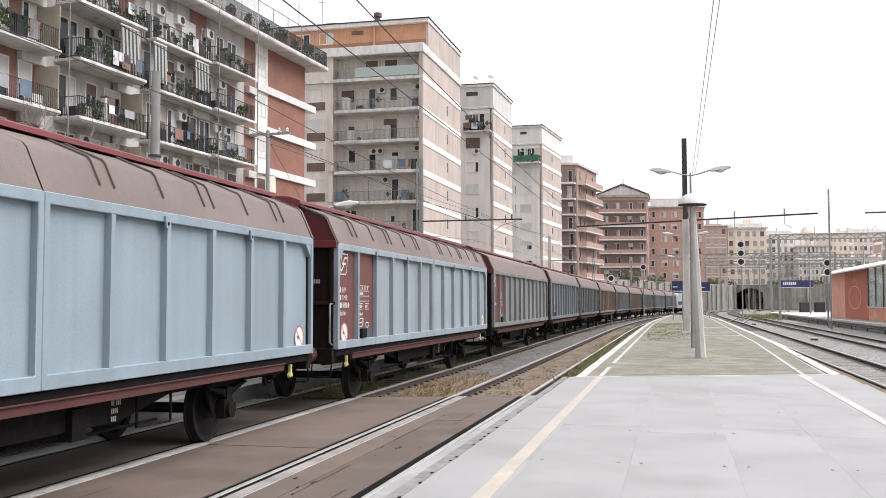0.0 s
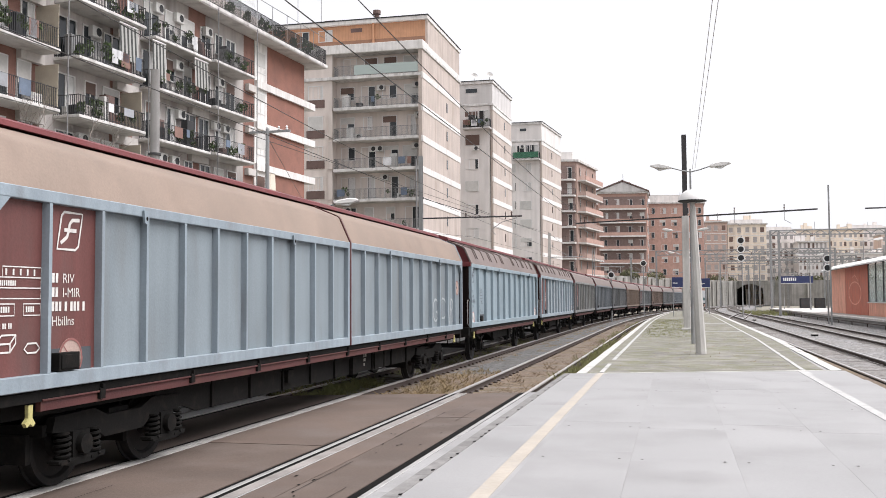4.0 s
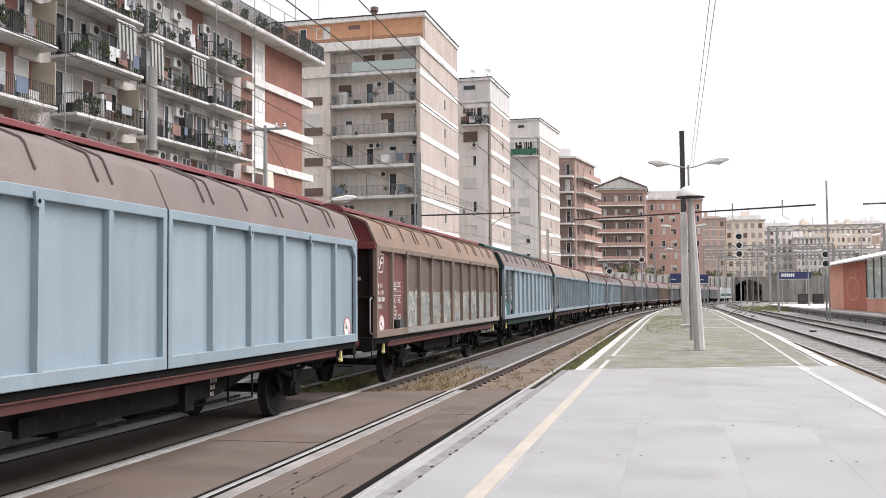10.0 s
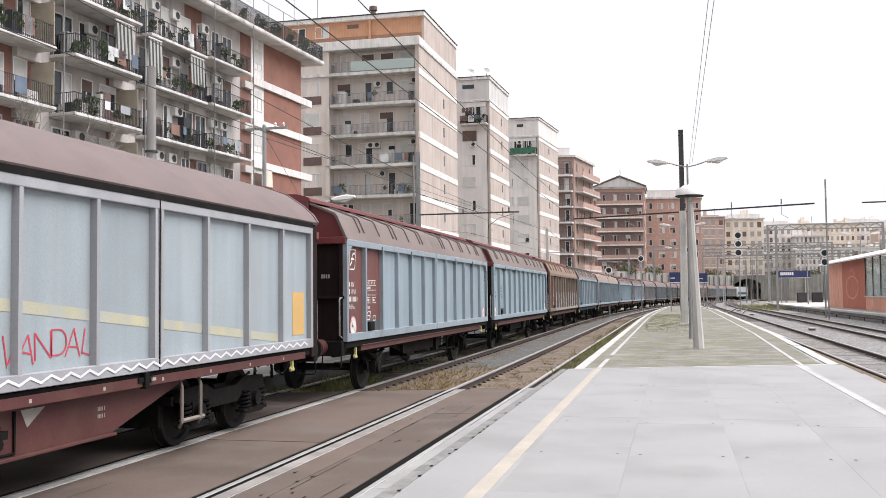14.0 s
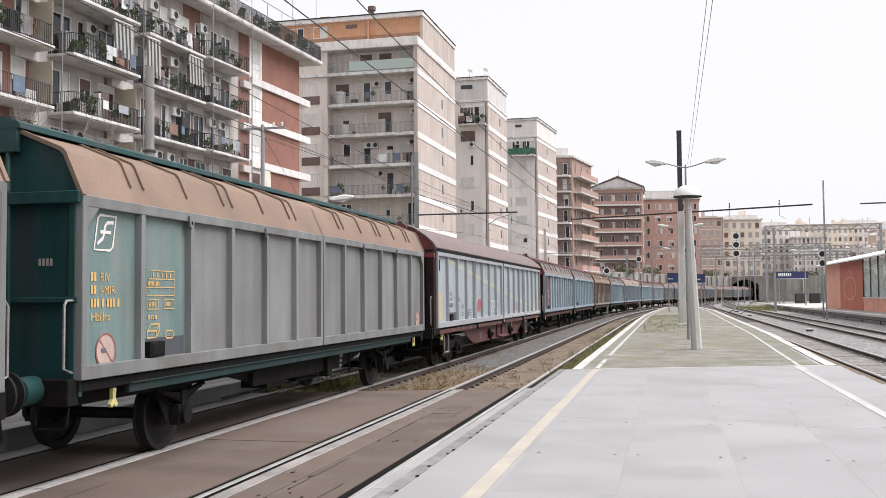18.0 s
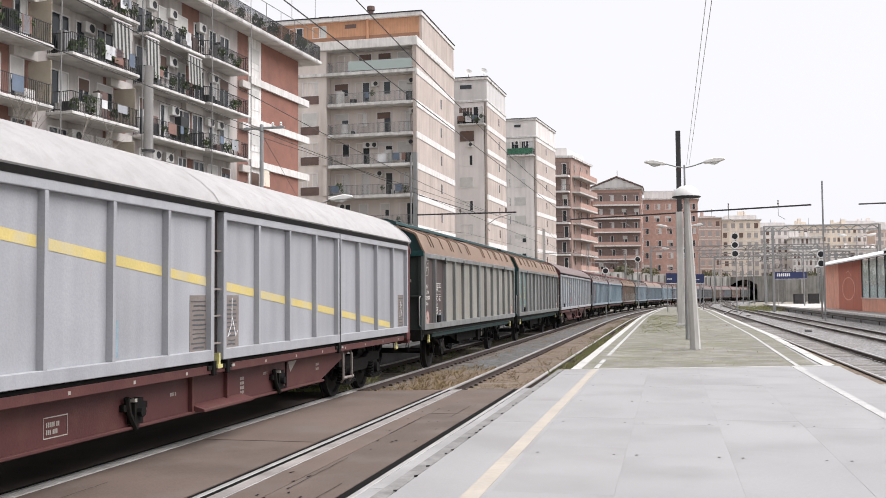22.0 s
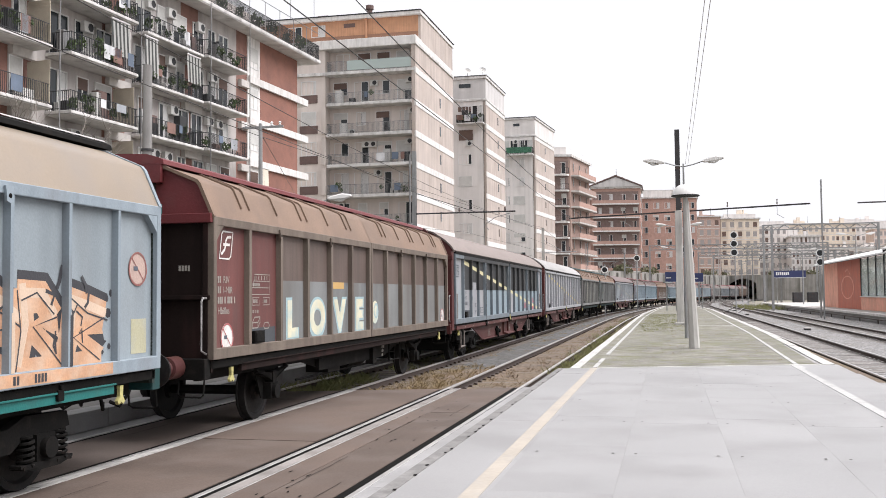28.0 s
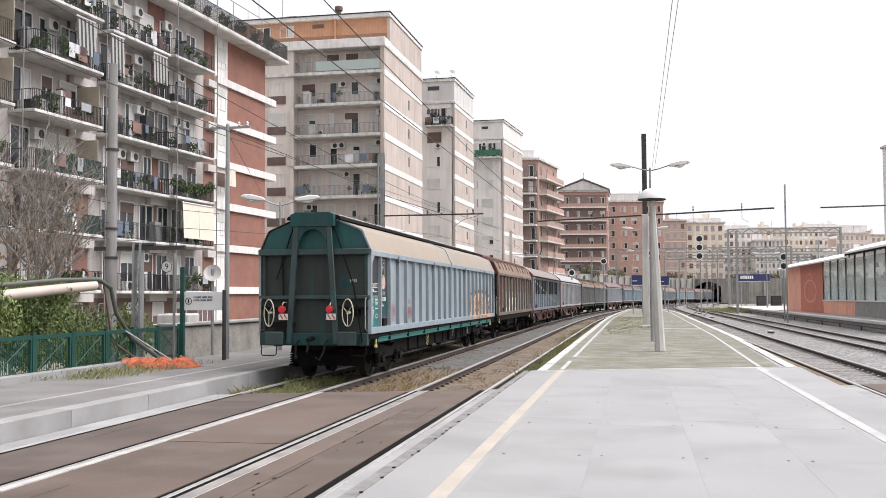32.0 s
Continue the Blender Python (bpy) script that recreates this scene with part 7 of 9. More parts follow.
for z in LEV:
    w = Mesh()
    F1.box(w, 0.1, -7.7, z - 0.15, 0.30, 0.0, z + 0.36)
    F1.box(w, -3.0, 0.0, z - 0.15, 0.30, 1.6, z + 0.36)
    part("floor_band", w, band_white, b1, "white floor band", smooth=0)
    add_window(b1, place_face(F1, "x", -6.85, z + 1.0, 0.10), 1.25, 1.5, "window", rb.choice((0, 0.4, 0.7)), rb)
    for s, wd in ((-15.0, 1.9), (-22.4, 1.9), (-29.8, 1.6), (-8.4, 1.2)):
        part("beam_end", F1.box(Mesh(), 0.0, s - wd / 2, z - 0.62, 0.34, s + wd / 2, z - 0.16), beam_pale, b1, "pale concrete beam end", smooth=0)
for i, z in enumerate(LEV):
    add_balcony(b1, F1, "x", -12.55, z, 4.9, 1.3, rb, 0.05, rail_dark, 1.9, 3, deep=0.16)
    add_balcony(b1, F1, "x", -18.0, z, 5.9, 1.0, rb, 0.05, rail_dark, 1.8, 3, deep=0.16)
    add_balcony(b1, F1, "x", -25.3, z + 0.02, 5.5, 1.5, rb, 0.05, rail_dark, 2.2, 3, deep=0.16)
    add_balcony(b1, F1, "x", -32.65, z + 0.02, 6.9, 1.35, rb, 0.05, rail_dark, 1.8, 4, deep=0.16)
    add_balcony(b1, F1, "x", -41.2, z + 0.02, 7.5, 1.3, rb, 0.05, rail_dark, 0.8, 3)
    for u, ln, d in ((-12.55, 4.9, 1.3), (-18.0, 5.9, 1.0), (-25.3, 5.5, 1.5), (-32.65, 6.9, 1.35)):
        part("soffit", shared(("soffit", ln, d), soffit_grey, lambda: Mesh().box(-ln / 2 + 0.03, 0.0, -0.186, ln / 2 - 0.03, d + 0.0, -0.164), 0, 0), soffit_grey, b1, m=place_face(F1, "x", u, z, 0.05))
# geraniums along one railing
for k in range(16):
    part("pot_plant", CLUMPS_ME[k % 3], plant_m, b1, m=place_face(F1, "x", -14.6 + 0.28 * k, LEV[2] + rb.uniform(0.45, 1.0), 0.05) @ pose(0, 1.35, 0) @ Matrix.Scale(rb.uniform(0.7, 1.3), 4))
slat_m = mat("beige_slatted_screen", (0.40, 0.35, 0.28), 0.8, var=0.1)
for s, i in ((-22.75, 3), (-22.8, 2), (-29.4, 4), (-29.4, 3), (-36.9, 4)):
    edge = [(0.02 if k % 4 in (1, 2) else -0.005, 0.1 + 0.08 * (k // 2)) for k in range(54)]
    w = Mesh().prism([(0.5 * a + 0.0, b) for a, b in edge] + [(-0.03, 2.2), (-0.03, 0.1)], "y", 0.06, 1.4)
    part("slatted_screen", w, slat_m, b1, "beige slatted screen between balconies", smooth=0, m=place_face(F1, "x", s, LEV[i], 0.05))
for s in (-9.95, -14.9, -22.15, -28.75):
    part("downpipe", Mesh().tube([F1.at(1.5, s, 0), F1.at(1.5, s, 20.3)], 0.03, 6), rail_grey, b1)
w = F1.box(Mesh(), -13.5, -48.5, 20.25, 1.35, 1.7, 20.5)
part("roof_slab", w, slab_m, b1, "", 0.03)
part("roof_soffit", F1.box(Mesh(), 0.1, -48, 20.2, 1.3, 1.6, 20.246), soffit_grey, b1, smooth=0)
part("roof_terrace", F1.box(Mesh(), -12, -47, 20.5, -2.2, -1.5, 23.2), render_beige, b1, smooth=0)
for s in (-3, -7, -11, -15, -19, -23, -27):
    add_window(b1, place_face(F1, "x", s, 20.7, -2.17), 1.6, 1.9, "window", rb.choice((0, 0.4)), rb)
me = railing_mesh(49.5, 3.5, 1.15, 0.085)
part("terrace_railing", me, rail_dark, b1, "dark terrace railing at the roof edge", smooth=0, m=place_face(F1, "x", -23.2, 20.5, -2.25))
part("terrace_roof", F1.box(Mesh(), -12.2, -47.5, 23.2, -0.9, -14, 23.4), slab_m, b1, smooth=0)
for k in range(9):
    part("terrace_post", Mesh().tube([F1.at(1.4, -1 - 2.2 * k, 20.5), F1.at(1.4, -1 - 2.2 * k, 22.5)], 0.025, 5), rail_grey, b1)
part("terrace_rail", Mesh().tube([F1.at(1.4, 1, 22.5), F1.at(1.4, -19, 22.5)], 0.025, 5), rail_grey, b1)
trellis = Mesh()
for k in range(34):
    y_ = -10.2 - 0.24 * k
    trellis.tube([F1.at(1.42, y_, 21.75), F1.at(1.42, y_ - 0.22, 22.35)], 0.014, 4).tube([F1.at(1.43, y_ - 0.22, 21.75), F1.at(1.43, y_, 22.35)], 0.014, 4)
part("trellis", trellis, win_frame, b1, "white lattice trellis over the terrace railing", smooth=0)
for k in range(9):
    part("terrace_shrub", CLUMPS_ME[k % 3], plant_m, b1, m=place_face(F1, "x", -1.0 - 2.3 * k, 21.0 + 0.4 * rb.random(), 0.9) @ Matrix.Scale(rb.uniform(1.2, 2.2), 4))
for s, z, wd, dr, out, st in ((-24.0, LEV[4], 1.6, 1.9, 1.55, True), (-20.6, LEV[4], 1.3, 2.2, 1.1, True), (-16.1, LEV[4], 1.5, 1.7, 1.05, True), (-31.0, LEV[5], 2.2, 1.8, 1.45, True), (-12.3, LEV[1], 3.9, 2.2, 1.55, False),
                              (-6.9, LEV[2] + 0.1, 1.4, 1.2, 0.9, False)):
    awning(b1, place_face(F1, "x", s, z, 0.05), wd, dr, out, st)
for s, z, ln in ((-25.3, LEV[2], 5.2), (-25.3, LEV[1], 5.0), (-32.6, LEV[1], 5.5)):
    part("shade_net", Mesh().box(-ln / 2, 1.52, 0.05, ln / 2, 1.54, 1.0), green_cloth, b1, "dark green net on a balcony railing", smooth=0, m=place_face(F1, "x", s, z, 0.05))


# -- the pale slabs beyond: a front with balconies and a side banded in white --
def tower(corner, turn, wide, deep, levels, top, front, side, label, seed, bal=None, rec=0.0, rails=rail_grey, windows=(), slits=0.62):
    rnd = random.Random(seed)
    fr = Frame(corner, (1, 0), (math.sin(radians(turn)), math.cos(radians(turn))))
    b = block("apartment_building", label, fr)
    inner = bal[0] - bal[1] / 2 if bal else 0.0
    part("wall", fr.box(Mesh(), -wide, rec, -0.6, -0.3, deep, top), front, b, smooth=0)
    part("side_wall", fr.box(Mesh(), -0.38, 0.0, -0.6, 0.0, deep, top), side, b, "brick side wall", smooth=0)
    if bal:
        part("bay_wall", fr.box(Mesh(), -wide, 0.15, -0.6, inner - 0.15, rec, top), front, b, "rendered wall beside the balconies", smooth=0)
    for z in levels:
        part("floor_band", fr.box(Mesh(), -0.1, -0.02, z - 0.62, 0.05, deep + 0.04, z), band_white, b, "white floor band", smooth=0)
        part("slit_window", Mesh().box(-0.22, 0, 0, 0.22, 0.03, 1.0), pane_m, b, smooth=0, m=place_face(fr, "x", deep * slits, z + 0.9, 0.004))
    if bal:
        for z in levels:
            m = place_face(fr, "y", bal[0], z, -rec)
            add_balcony(b, fr, "y", bal[0], z, bal[1], rec, rnd, -rec, rails, 1.5, 4, deep=0.3)
            part("column", fr.box(Mesh(), inner - 0.5, -0.05, z - 3.0, inner - 0.1, 0.16, z - 0.3), front, b, smooth=0)
            part("soffit", shared(("tower_soffit", bal[1]), soffit_grey, lambda: Mesh().box(-bal[1] / 2, 0, -0.34, bal[1] / 2, rec - 0.1, -0.305), 0, 0), soffit_grey, b, m=m)
    for z in levels:
        for u, wd, hg, sill in windows:
            add_window(b, place_face(fr, "y", u, z + sill, -0.13 if bal else 0.02), wd, hg, "window", rnd.choice((0, 0, 0, 0.5, 1.0)), rnd, split=3)
    part("roof", fr.box(Mesh(), -wide - 0.1, -0.1, top, 0.12, deep + 0.1, top + 0.3), slab_m, b, "", 0.03)
    return b, fr, rnd


L2 = [2.8, 5.83, 8.85, 11.87, 14.88, 17.9, 20.95]
b2, F2, r2 = tower((-23.42, 90.05), 0.9, 19, 15.8, L2, 26.3, render_beige, brick_pale, "beige apartment block with long grey-railed balconies and orange attic", 5, (-4.75, 8.7), 1.35, windows=((-11.0, 1.6, 1.4, 0.95), (-14.0, 1.4, 1.4, 0.95)))
part("floor_band", F2.box(Mesh(), -0.1, -0.02, 23.5, 0.05, 15.84, 24.1), band_white, b2, "white floor band", smooth=0)
part("floor_band", F2.box(Mesh(), -0.1, -0.02, 26.45, 0.05, 15.84, 27.15), band_white, b2, "white floor band", smooth=0)
part("terrace_slab", F2.box(Mesh(), -19, -0.06, 23.75, -0.02, 1.4, 24.05), slab_m, b2)
part("terrace_railing", railing_mesh(8.6, 1.3, 1.05), rail_grey, b2, smooth=0, m=place_face(F2, "y", -4.75, 24.05, -1.35))
for u in (-1.6, -3.6, -5.6, -7.8):
    add_window(b2, place_face(F2, "y", u, 24.1, -1.33), 1.4, 2.0, "door", r2.choice((0, 0.5, 1.0)), r2)
screen_glass = glass("pale_green_glass", (0.36, 0.42, 0.40), 0.1)
part("glass_screen", Mesh().box(-4.3, 1.32, 0.1, 2.2, 1.34, 1.05), screen_glass, b2, "pale green glass balcony screen", smooth=0, m=place_face(F2, "y", -4.75, 24.05, -1.35))
for z in L2:
    part("sill_panel", Mesh().box(-0.95, 0, -0.82, 0.95, 0.05, -0.02), brick_dark, b2, "brown panel below a window", smooth=0, m=place_face(F2, "y", -11.0, z + 0.95, -0.14))
part("antenna", Mesh().tube([F2.at(-14.5, 4, 30.2), F2.at(-14.5, 4, 34.5)], 0.03, 5).tube([F2.at(-14.9, 4, 34), F2.at(-14.1, 4, 34)], 0.02, 4), rail_grey, b2)
part("antenna", Mesh().tube([F2.at(-12.3, 5, 30.2), F2.at(-12.3, 5, 34.0)], 0.03, 5).tube([F2.at(-12.7, 5, 33.6), F2.at(-11.9, 5, 33.6)], 0.02, 4), rail_grey, b2)
part("cornice", F2.box(Mesh(), -20, -0.12, 26.35, 0.1, 2.1, 27.2), band_white, b2, "deep white cornice", 0.02)
part("attic", F2.box(Mesh(), -20, 2.1, 26.3, -0.25, 15.7, 29.75), orange_wall, b2, "orange rendered attic storey", smooth=0)
part("attic_side", F2.box(Mesh(), -0.25, 2.14, 26.3, 0.0, 15.75, 29.72), brick_pale, b2, smooth=0)
# Band added to paint the shadow at the foot of the orange wall.
part("attic_band", F2.box(Mesh(), -20, 2.03, 27.5, -0.27, 2.1, 28.15), mat("attic_shade_brown", (0.27, 0.15, 0.10), 0.85, var=0.1, dirt=(0.2, 0.12, 0.09), amount=0.25), b2, "brown band that draws the shade along the attic foot", smooth=0)
part("attic_roof", F2.box(Mesh(), -20.4, 1.75, 29.75, 0.1, 15.9, 30.15), band_white, b2, "white roof edge", 0.03)
part("roof_flashing", F2.box(Mesh(), -20.4, 1.68, 30.16, 0.16, 15.95, 30.24), rail_dark, b2, "dark flashing along the roof edge", smooth=0)
for u in (-10.7, -13.2):
    add_window(b2, place_face(F2, "y", u, 28.2, -2.07), 1.5, 1.2, "window", 0, r2)
part("attic_vent", Mesh().box(-0.6, 0, 0, 0.6, 0.03, 0.4), brick_dark, b2, m=place_face(F2, "y", -7.4, 29.0, -2.1), smooth=0)
part("chimney", Mesh().tube([F2.at(-5.7, 3.5, 30.1), F2.at(-5.7, 3.5, 31.1)], 0.26, 10).tube([F2.at(-5.7, 3.5, 31.1), F2.at(-5.7, 3.5, 31.5)], 0.40, 10), brick_dark, b2)
part("chimney", F2.box(Mesh(), -11.2, 3.2, 30.15, -10.1, 3.9, 30.75), brick_dark, b2, smooth=0)
part("drainpipe", Mesh().tube([F2.at(-5.6, 1.98, 27.2), F2.at(-5.6, 1.98, 29.75)], 0.14, 8), orange_wall, b2)
part("wall_post", Mesh().tube([F2.at(-0.5, -0.4, 0), F2.at(-0.5, -0.4, 15.5)], 0.09, 6), rail_grey, b2)
for z, u in ((20.95, -0.9), (17.9, -0.7), (14.88, -1.0), (11.87, -4.2)):
    add_ac(b2, place_face(F2, "y", u, z + 1.9, -1.32))

L3 = [2.7, 5.7, 8.7, 11.69, 14.68, 17.46, 20.47, 23.55]
b3, F3, r3 = tower((-21.95, 119.65), 2.4, 15, 11.4, L3, 26.45, render_pale, brick_pale, "pale grey apartment block with white-banded brick side", 6, None, windows=((-2.75, 1.8, 1.35, 0.95), (-6.0, 1.6, 1.4, 0.95)))
part("floor_band", F3.box(Mesh(), -0.1, -0.02, 25.9, 0.05, 11.44, 26.5), band_white, b3, "white floor band", smooth=0)
part("dark_joint", F3.box(Mesh(), -3.4, -0.05, 26.45, 0.02, 0.0, 26.62), rail_dark, b3, smooth=0)
part("attic", F3.box(Mesh(), -15, 0.02, 26.6, -0.02, 11.4, 29.3), render_grey, b3, smooth=0)
part("attic_roof", F3.box(Mesh(), -15.2, -0.12, 29.3, 0.12, 11.6, 29.62), slab_m, b3)
part("roof_flashing", F3.box(Mesh(), -15.2, -0.16, 29.63, 0.16, 11.65, 29.72), rail_dark, b3, smooth=0)
add_balcony(b3, F3, "y", -1.9, 23.6, 3.5, 1.0, r3, 0.02, rail_dark, 2.4, 2)
part("attic_vent", Mesh().box(-0.75, 0, 0, 0.75, 0.04, 0.5), pane_m, b3, m=place_face(F3, "y", -2.7, 28.2, -0.02), smooth=0)
part("shutter", Mesh().box(-0.9, 0, 0, 0.9, 0.05, 1.3), shutter_brown, b3, "brown roller shutter", smooth=0, m=place_face(F3, "y", -2.6, 21.5, 0.06))
add_ac(b3, place_face(F3, "y", -2.2, 20.75, 0.02))
for k in (0.6, 2.6):
    part("satellite_dish", Mesh().lathe([(0.0, 0.0), (0.25, 0.05), (0.45, 0.18)], 14, Matrix.Translation(F3.at(-k, 1, 30.5)) @ pose(0, 0, 0, 60, 0, 20)), ac_m, b3)
    part("dish_post", Mesh().tube([F3.at(-k, 1.1, 29.6), F3.at(-k, 1.1, 30.5)], 0.03, 5), rail_grey, b3)
L4 = [3.3, 6.2, 9.15, 12.05, 14.9, 17.78, 20.73, 23.6]
b4, F4, r4 = tower((-19.6, 148.7), 6.0, 14, 13.5, L4, 26.4, render_pale, brick_pale, "pale apartment block with white floor bands and a green-hung balcony", 7, None, windows=((-2.6, 1.9, 1.35, 0.95), (-4.4, 0.7, 1.35, 0.95), (-7.5, 1.6, 1.4, 0.95)), slits=0.5)
part("floor_band", F4.box(Mesh(), -0.1, -0.02, 25.85, 0.05, 13.54, 26.45), band_white, b4, "white floor band", smooth=0)
part("dark_joint", F4.box(Mesh(), -4.2, -0.05, 26.4, 0.02, 0.0, 26.58), rail_dark, b4, smooth=0)
part("attic", F4.box(Mesh(), -14, 0.02, 26.5, -0.02, 13.5, 29.1), render_pale, b4, smooth=0)
part("attic_roof", F4.box(Mesh(), -14.2, -0.12, 29.1, 0.12, 13.7, 29.4), slab_m, b4)
part("roof_flashing", F4.box(Mesh(), -14.2, -0.16, 29.41, 0.16, 13.75, 29.5), rail_dark, b4, smooth=0)
add_balcony(b4, F4, "y", -2.3, 23.6, 4.2, 1.1, r4, 0.02, rail_dark, 1.6, 2)
part("shade_net", Mesh().box(-2.0, 1.14, 0.15, 2.0, 1.17, 1.05), mat("green_leafy_screen", (0.05, 0.14, 0.09), 0.9, var=0.4, scale=6), b4, "leafy green screen on a balcony", smooth=0, m=place_face(F4, "y", -2.3, 23.6, 0.02))
part("attic_vent", Mesh().box(-0.5, 0, 0, 0.5, 0.04, 0.4), pane_m, b4, m=place_face(F4, "y", -2.9, 28.1, -0.02), smooth=0)


# -- brown brick blocks with stacked balconies, farther off --
def far_block(corner, dx, dy, wide, deep, top, wall, label, seed, floors, bays, band=band_white, bal=True, attic=None, parapet=None, distant=False):
    """A block seen from afar; where distant, its small windows stay joined."""
    rnd = random.Random(seed)
    fr = Frame(corner, dx, dy)
    b = block("apartment_building", label, fr)
    part("wall", fr.box(Mesh(), -wide, 0, -0.6, 0, deep, top), wall, b, smooth=0)
    part("roof", fr.box(Mesh(), -wide - 0.4, -0.4, top, 0.4, deep + 0.4, top + 0.4), slab_m, b, smooth=0)
    step = (top - 1.2) / floors
    panes, shades, bands = Mesh(), Mesh(), Mesh()
    for i in range(floors):
        z = 0.8 + i * step
        if bal and i:
            sl = part("balcony_slab", fr.box(Mesh(), -wide + 0.2, -1.2, z - 0.28, -0.2, 0, z + 0.0), band, b, smooth=0)
            if parapet:
                part("parapet", fr.box(Mesh(), -wide + 0.3, -1.12, z + 0.02, -0.3, -1.0, z + 0.75), parapet, sl, "brick balcony parapet", smooth=0)
            else:
                part("railing", shared(("railing", round(wide - 0.6, 1), 1.1, "far"), rail_dark, lambda: railing_mesh(wide - 0.6, 1.1, 1.0, 0.3), 0, 0), rail_dark, sl, m=place_face(fr, "y", -wide / 2, z, 0.0))
            part("recess", fr.box(Mesh(), -wide + 0.35, -0.03, z + 0.02, -0.35, 0.0, z + step - 0.3), brick_shade, b, "wall panel darkened for the shade of the balconies", smooth=0)
        for side, ln, count, sill in (("y", wide, bays, 0.15 if bal else 0.9), ("x", deep, 4 if distant else 3, 0.9)):
            for k in range(count):
                u = (-ln if side == "y" else ln) * (k + 0.5) / count + rnd.uniform(-0.2, 0.2)
                wd, hg = (min(1.5, wide / bays * 0.5), 2.1 if bal else 1.5) if side == "y" else (1.2, 1.5)
                if distant:
                    m = place_face(fr, side, u, z + sill, 0.02)
                    (panes if rnd.random() < 0.75 else shades).box(-wd / 2, -0.1, 0, wd / 2, 0.0, hg, m)
                    bands.box(-wd / 2 - 0.12, -0.1, -0.16, wd / 2 + 0.12, 0.12, -0.02, m)
                else:
                    add_window(b, place_face(fr, side, u, z + sill, 0.04), wd, hg, "window", rnd.choice((0, 0, 0, 0.4)), rnd)
        if distant and i:
            fr.box(bands, -wide - 0.06, -0.08, z - 0.12, 0.06, 0.0, z + 0.05)
    if distant:
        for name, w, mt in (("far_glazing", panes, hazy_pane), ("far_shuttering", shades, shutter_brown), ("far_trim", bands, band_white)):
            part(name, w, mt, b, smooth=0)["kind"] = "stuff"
    for _ in range(3):
        u, v, hh = -wide * rnd.uniform(0.15, 0.85), deep * rnd.uniform(0.05, 0.7), rnd.uniform(0.8, 2.8)
        part("roof_hut", fr.box(Mesh(), u - rnd.uniform(0.6, 2.8), v, top + 0.4, u, v + 2, top + 0.4 + hh), wall, b, smooth=0)
    part("antenna", Mesh().tube([fr.at(-wide * 0.4, 3, top), fr.at(-wide * 0.4, 3, top + 3)], 0.05, 4), rail_dark, b)
    if attic:
        part("attic", fr.box(Mesh(), -wide + 1, 1, top + 0.4, -1, deep - 1, top + 0.4 + attic), render_pale, b, smooth=0)
    return b, fr


# Darker than the walls round it: balcony shade put into the colour.
brick_shade = mat("shade_toned_loggia_wall", (0.22, 0.16, 0.145), 0.85, var=0.12, dirt=(0.15, 0.11, 0.1), amount=0.25)
# Haze is put into the colour of hazy_pane and brick_hazy: both paled.
hazy_pane = glass("haze_toned_window_glass", (0.31, 0.285, 0.275), 0.3)
brick_hazy = mat("haze_toned_brick_wall", (0.42, 0.27, 0.225), 0.85, var=0.12, dirt=(0.32, 0.205, 0.172), amount=0.25, fine=14)
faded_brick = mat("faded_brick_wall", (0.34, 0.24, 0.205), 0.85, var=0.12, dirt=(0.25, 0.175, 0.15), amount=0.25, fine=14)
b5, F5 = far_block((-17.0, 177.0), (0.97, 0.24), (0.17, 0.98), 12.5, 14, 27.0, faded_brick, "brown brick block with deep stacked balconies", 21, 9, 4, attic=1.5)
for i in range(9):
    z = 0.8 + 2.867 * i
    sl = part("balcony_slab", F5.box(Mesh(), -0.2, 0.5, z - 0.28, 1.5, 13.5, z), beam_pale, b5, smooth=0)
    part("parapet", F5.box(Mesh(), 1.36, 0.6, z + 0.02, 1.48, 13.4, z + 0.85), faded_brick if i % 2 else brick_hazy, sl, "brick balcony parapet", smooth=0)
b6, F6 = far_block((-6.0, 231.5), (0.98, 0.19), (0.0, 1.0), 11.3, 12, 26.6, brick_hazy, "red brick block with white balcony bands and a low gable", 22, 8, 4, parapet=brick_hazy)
part("gable", Mesh().prism([(-11.7, 27.0), (0.4, 27.0), (-5.6, 29.3)], "y", -0.6, 11.0, F6.m), render_grey, b6, "grey low gable", smooth=0)
part("gable_edge", Mesh().prism([(-11.9, 27.0), (-5.6, 29.42), (0.6, 27.0), (0.6, 27.25), (-5.6, 29.75), (-11.9, 27.25)], "y", -0.8, 11.0, F6.m), brick_dark, b6, "dark gable edge", smooth=0)
part("antenna", Mesh().tube([F6.at(-5.6, 3, 29), F6.at(-5.6, 3, 31.5)], 0.05, 5), rail_dark, b6)
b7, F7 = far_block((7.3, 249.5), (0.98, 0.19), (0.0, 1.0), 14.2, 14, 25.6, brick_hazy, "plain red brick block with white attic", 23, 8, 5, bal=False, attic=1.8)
for k in range(8):
    part("parapet_post", F7.box(Mesh(), -14.0 + 1.95 * k, -0.3, 26.0, -13.7 + 1.95 * k, 0.0, 27.6), band_white, b7, smooth=0)
part("parapet_rail", F7.box(Mesh(), -14.2, -0.3, 27.5, 0.2, 0.0, 27.75), band_white, b7, smooth=0)
far_block((15.5, 300), (0.98, 0.19), (0, 1), 6.5, 14, 24.5, mat("pink_render_wall", (0.48, 0.35, 0.30), 0.85, var=0.08, dirt=(0.26, 0.18, 0.15), amount=0.2), "narrow pink rendered block", 24, 8, 3, bal=False, distant=True)
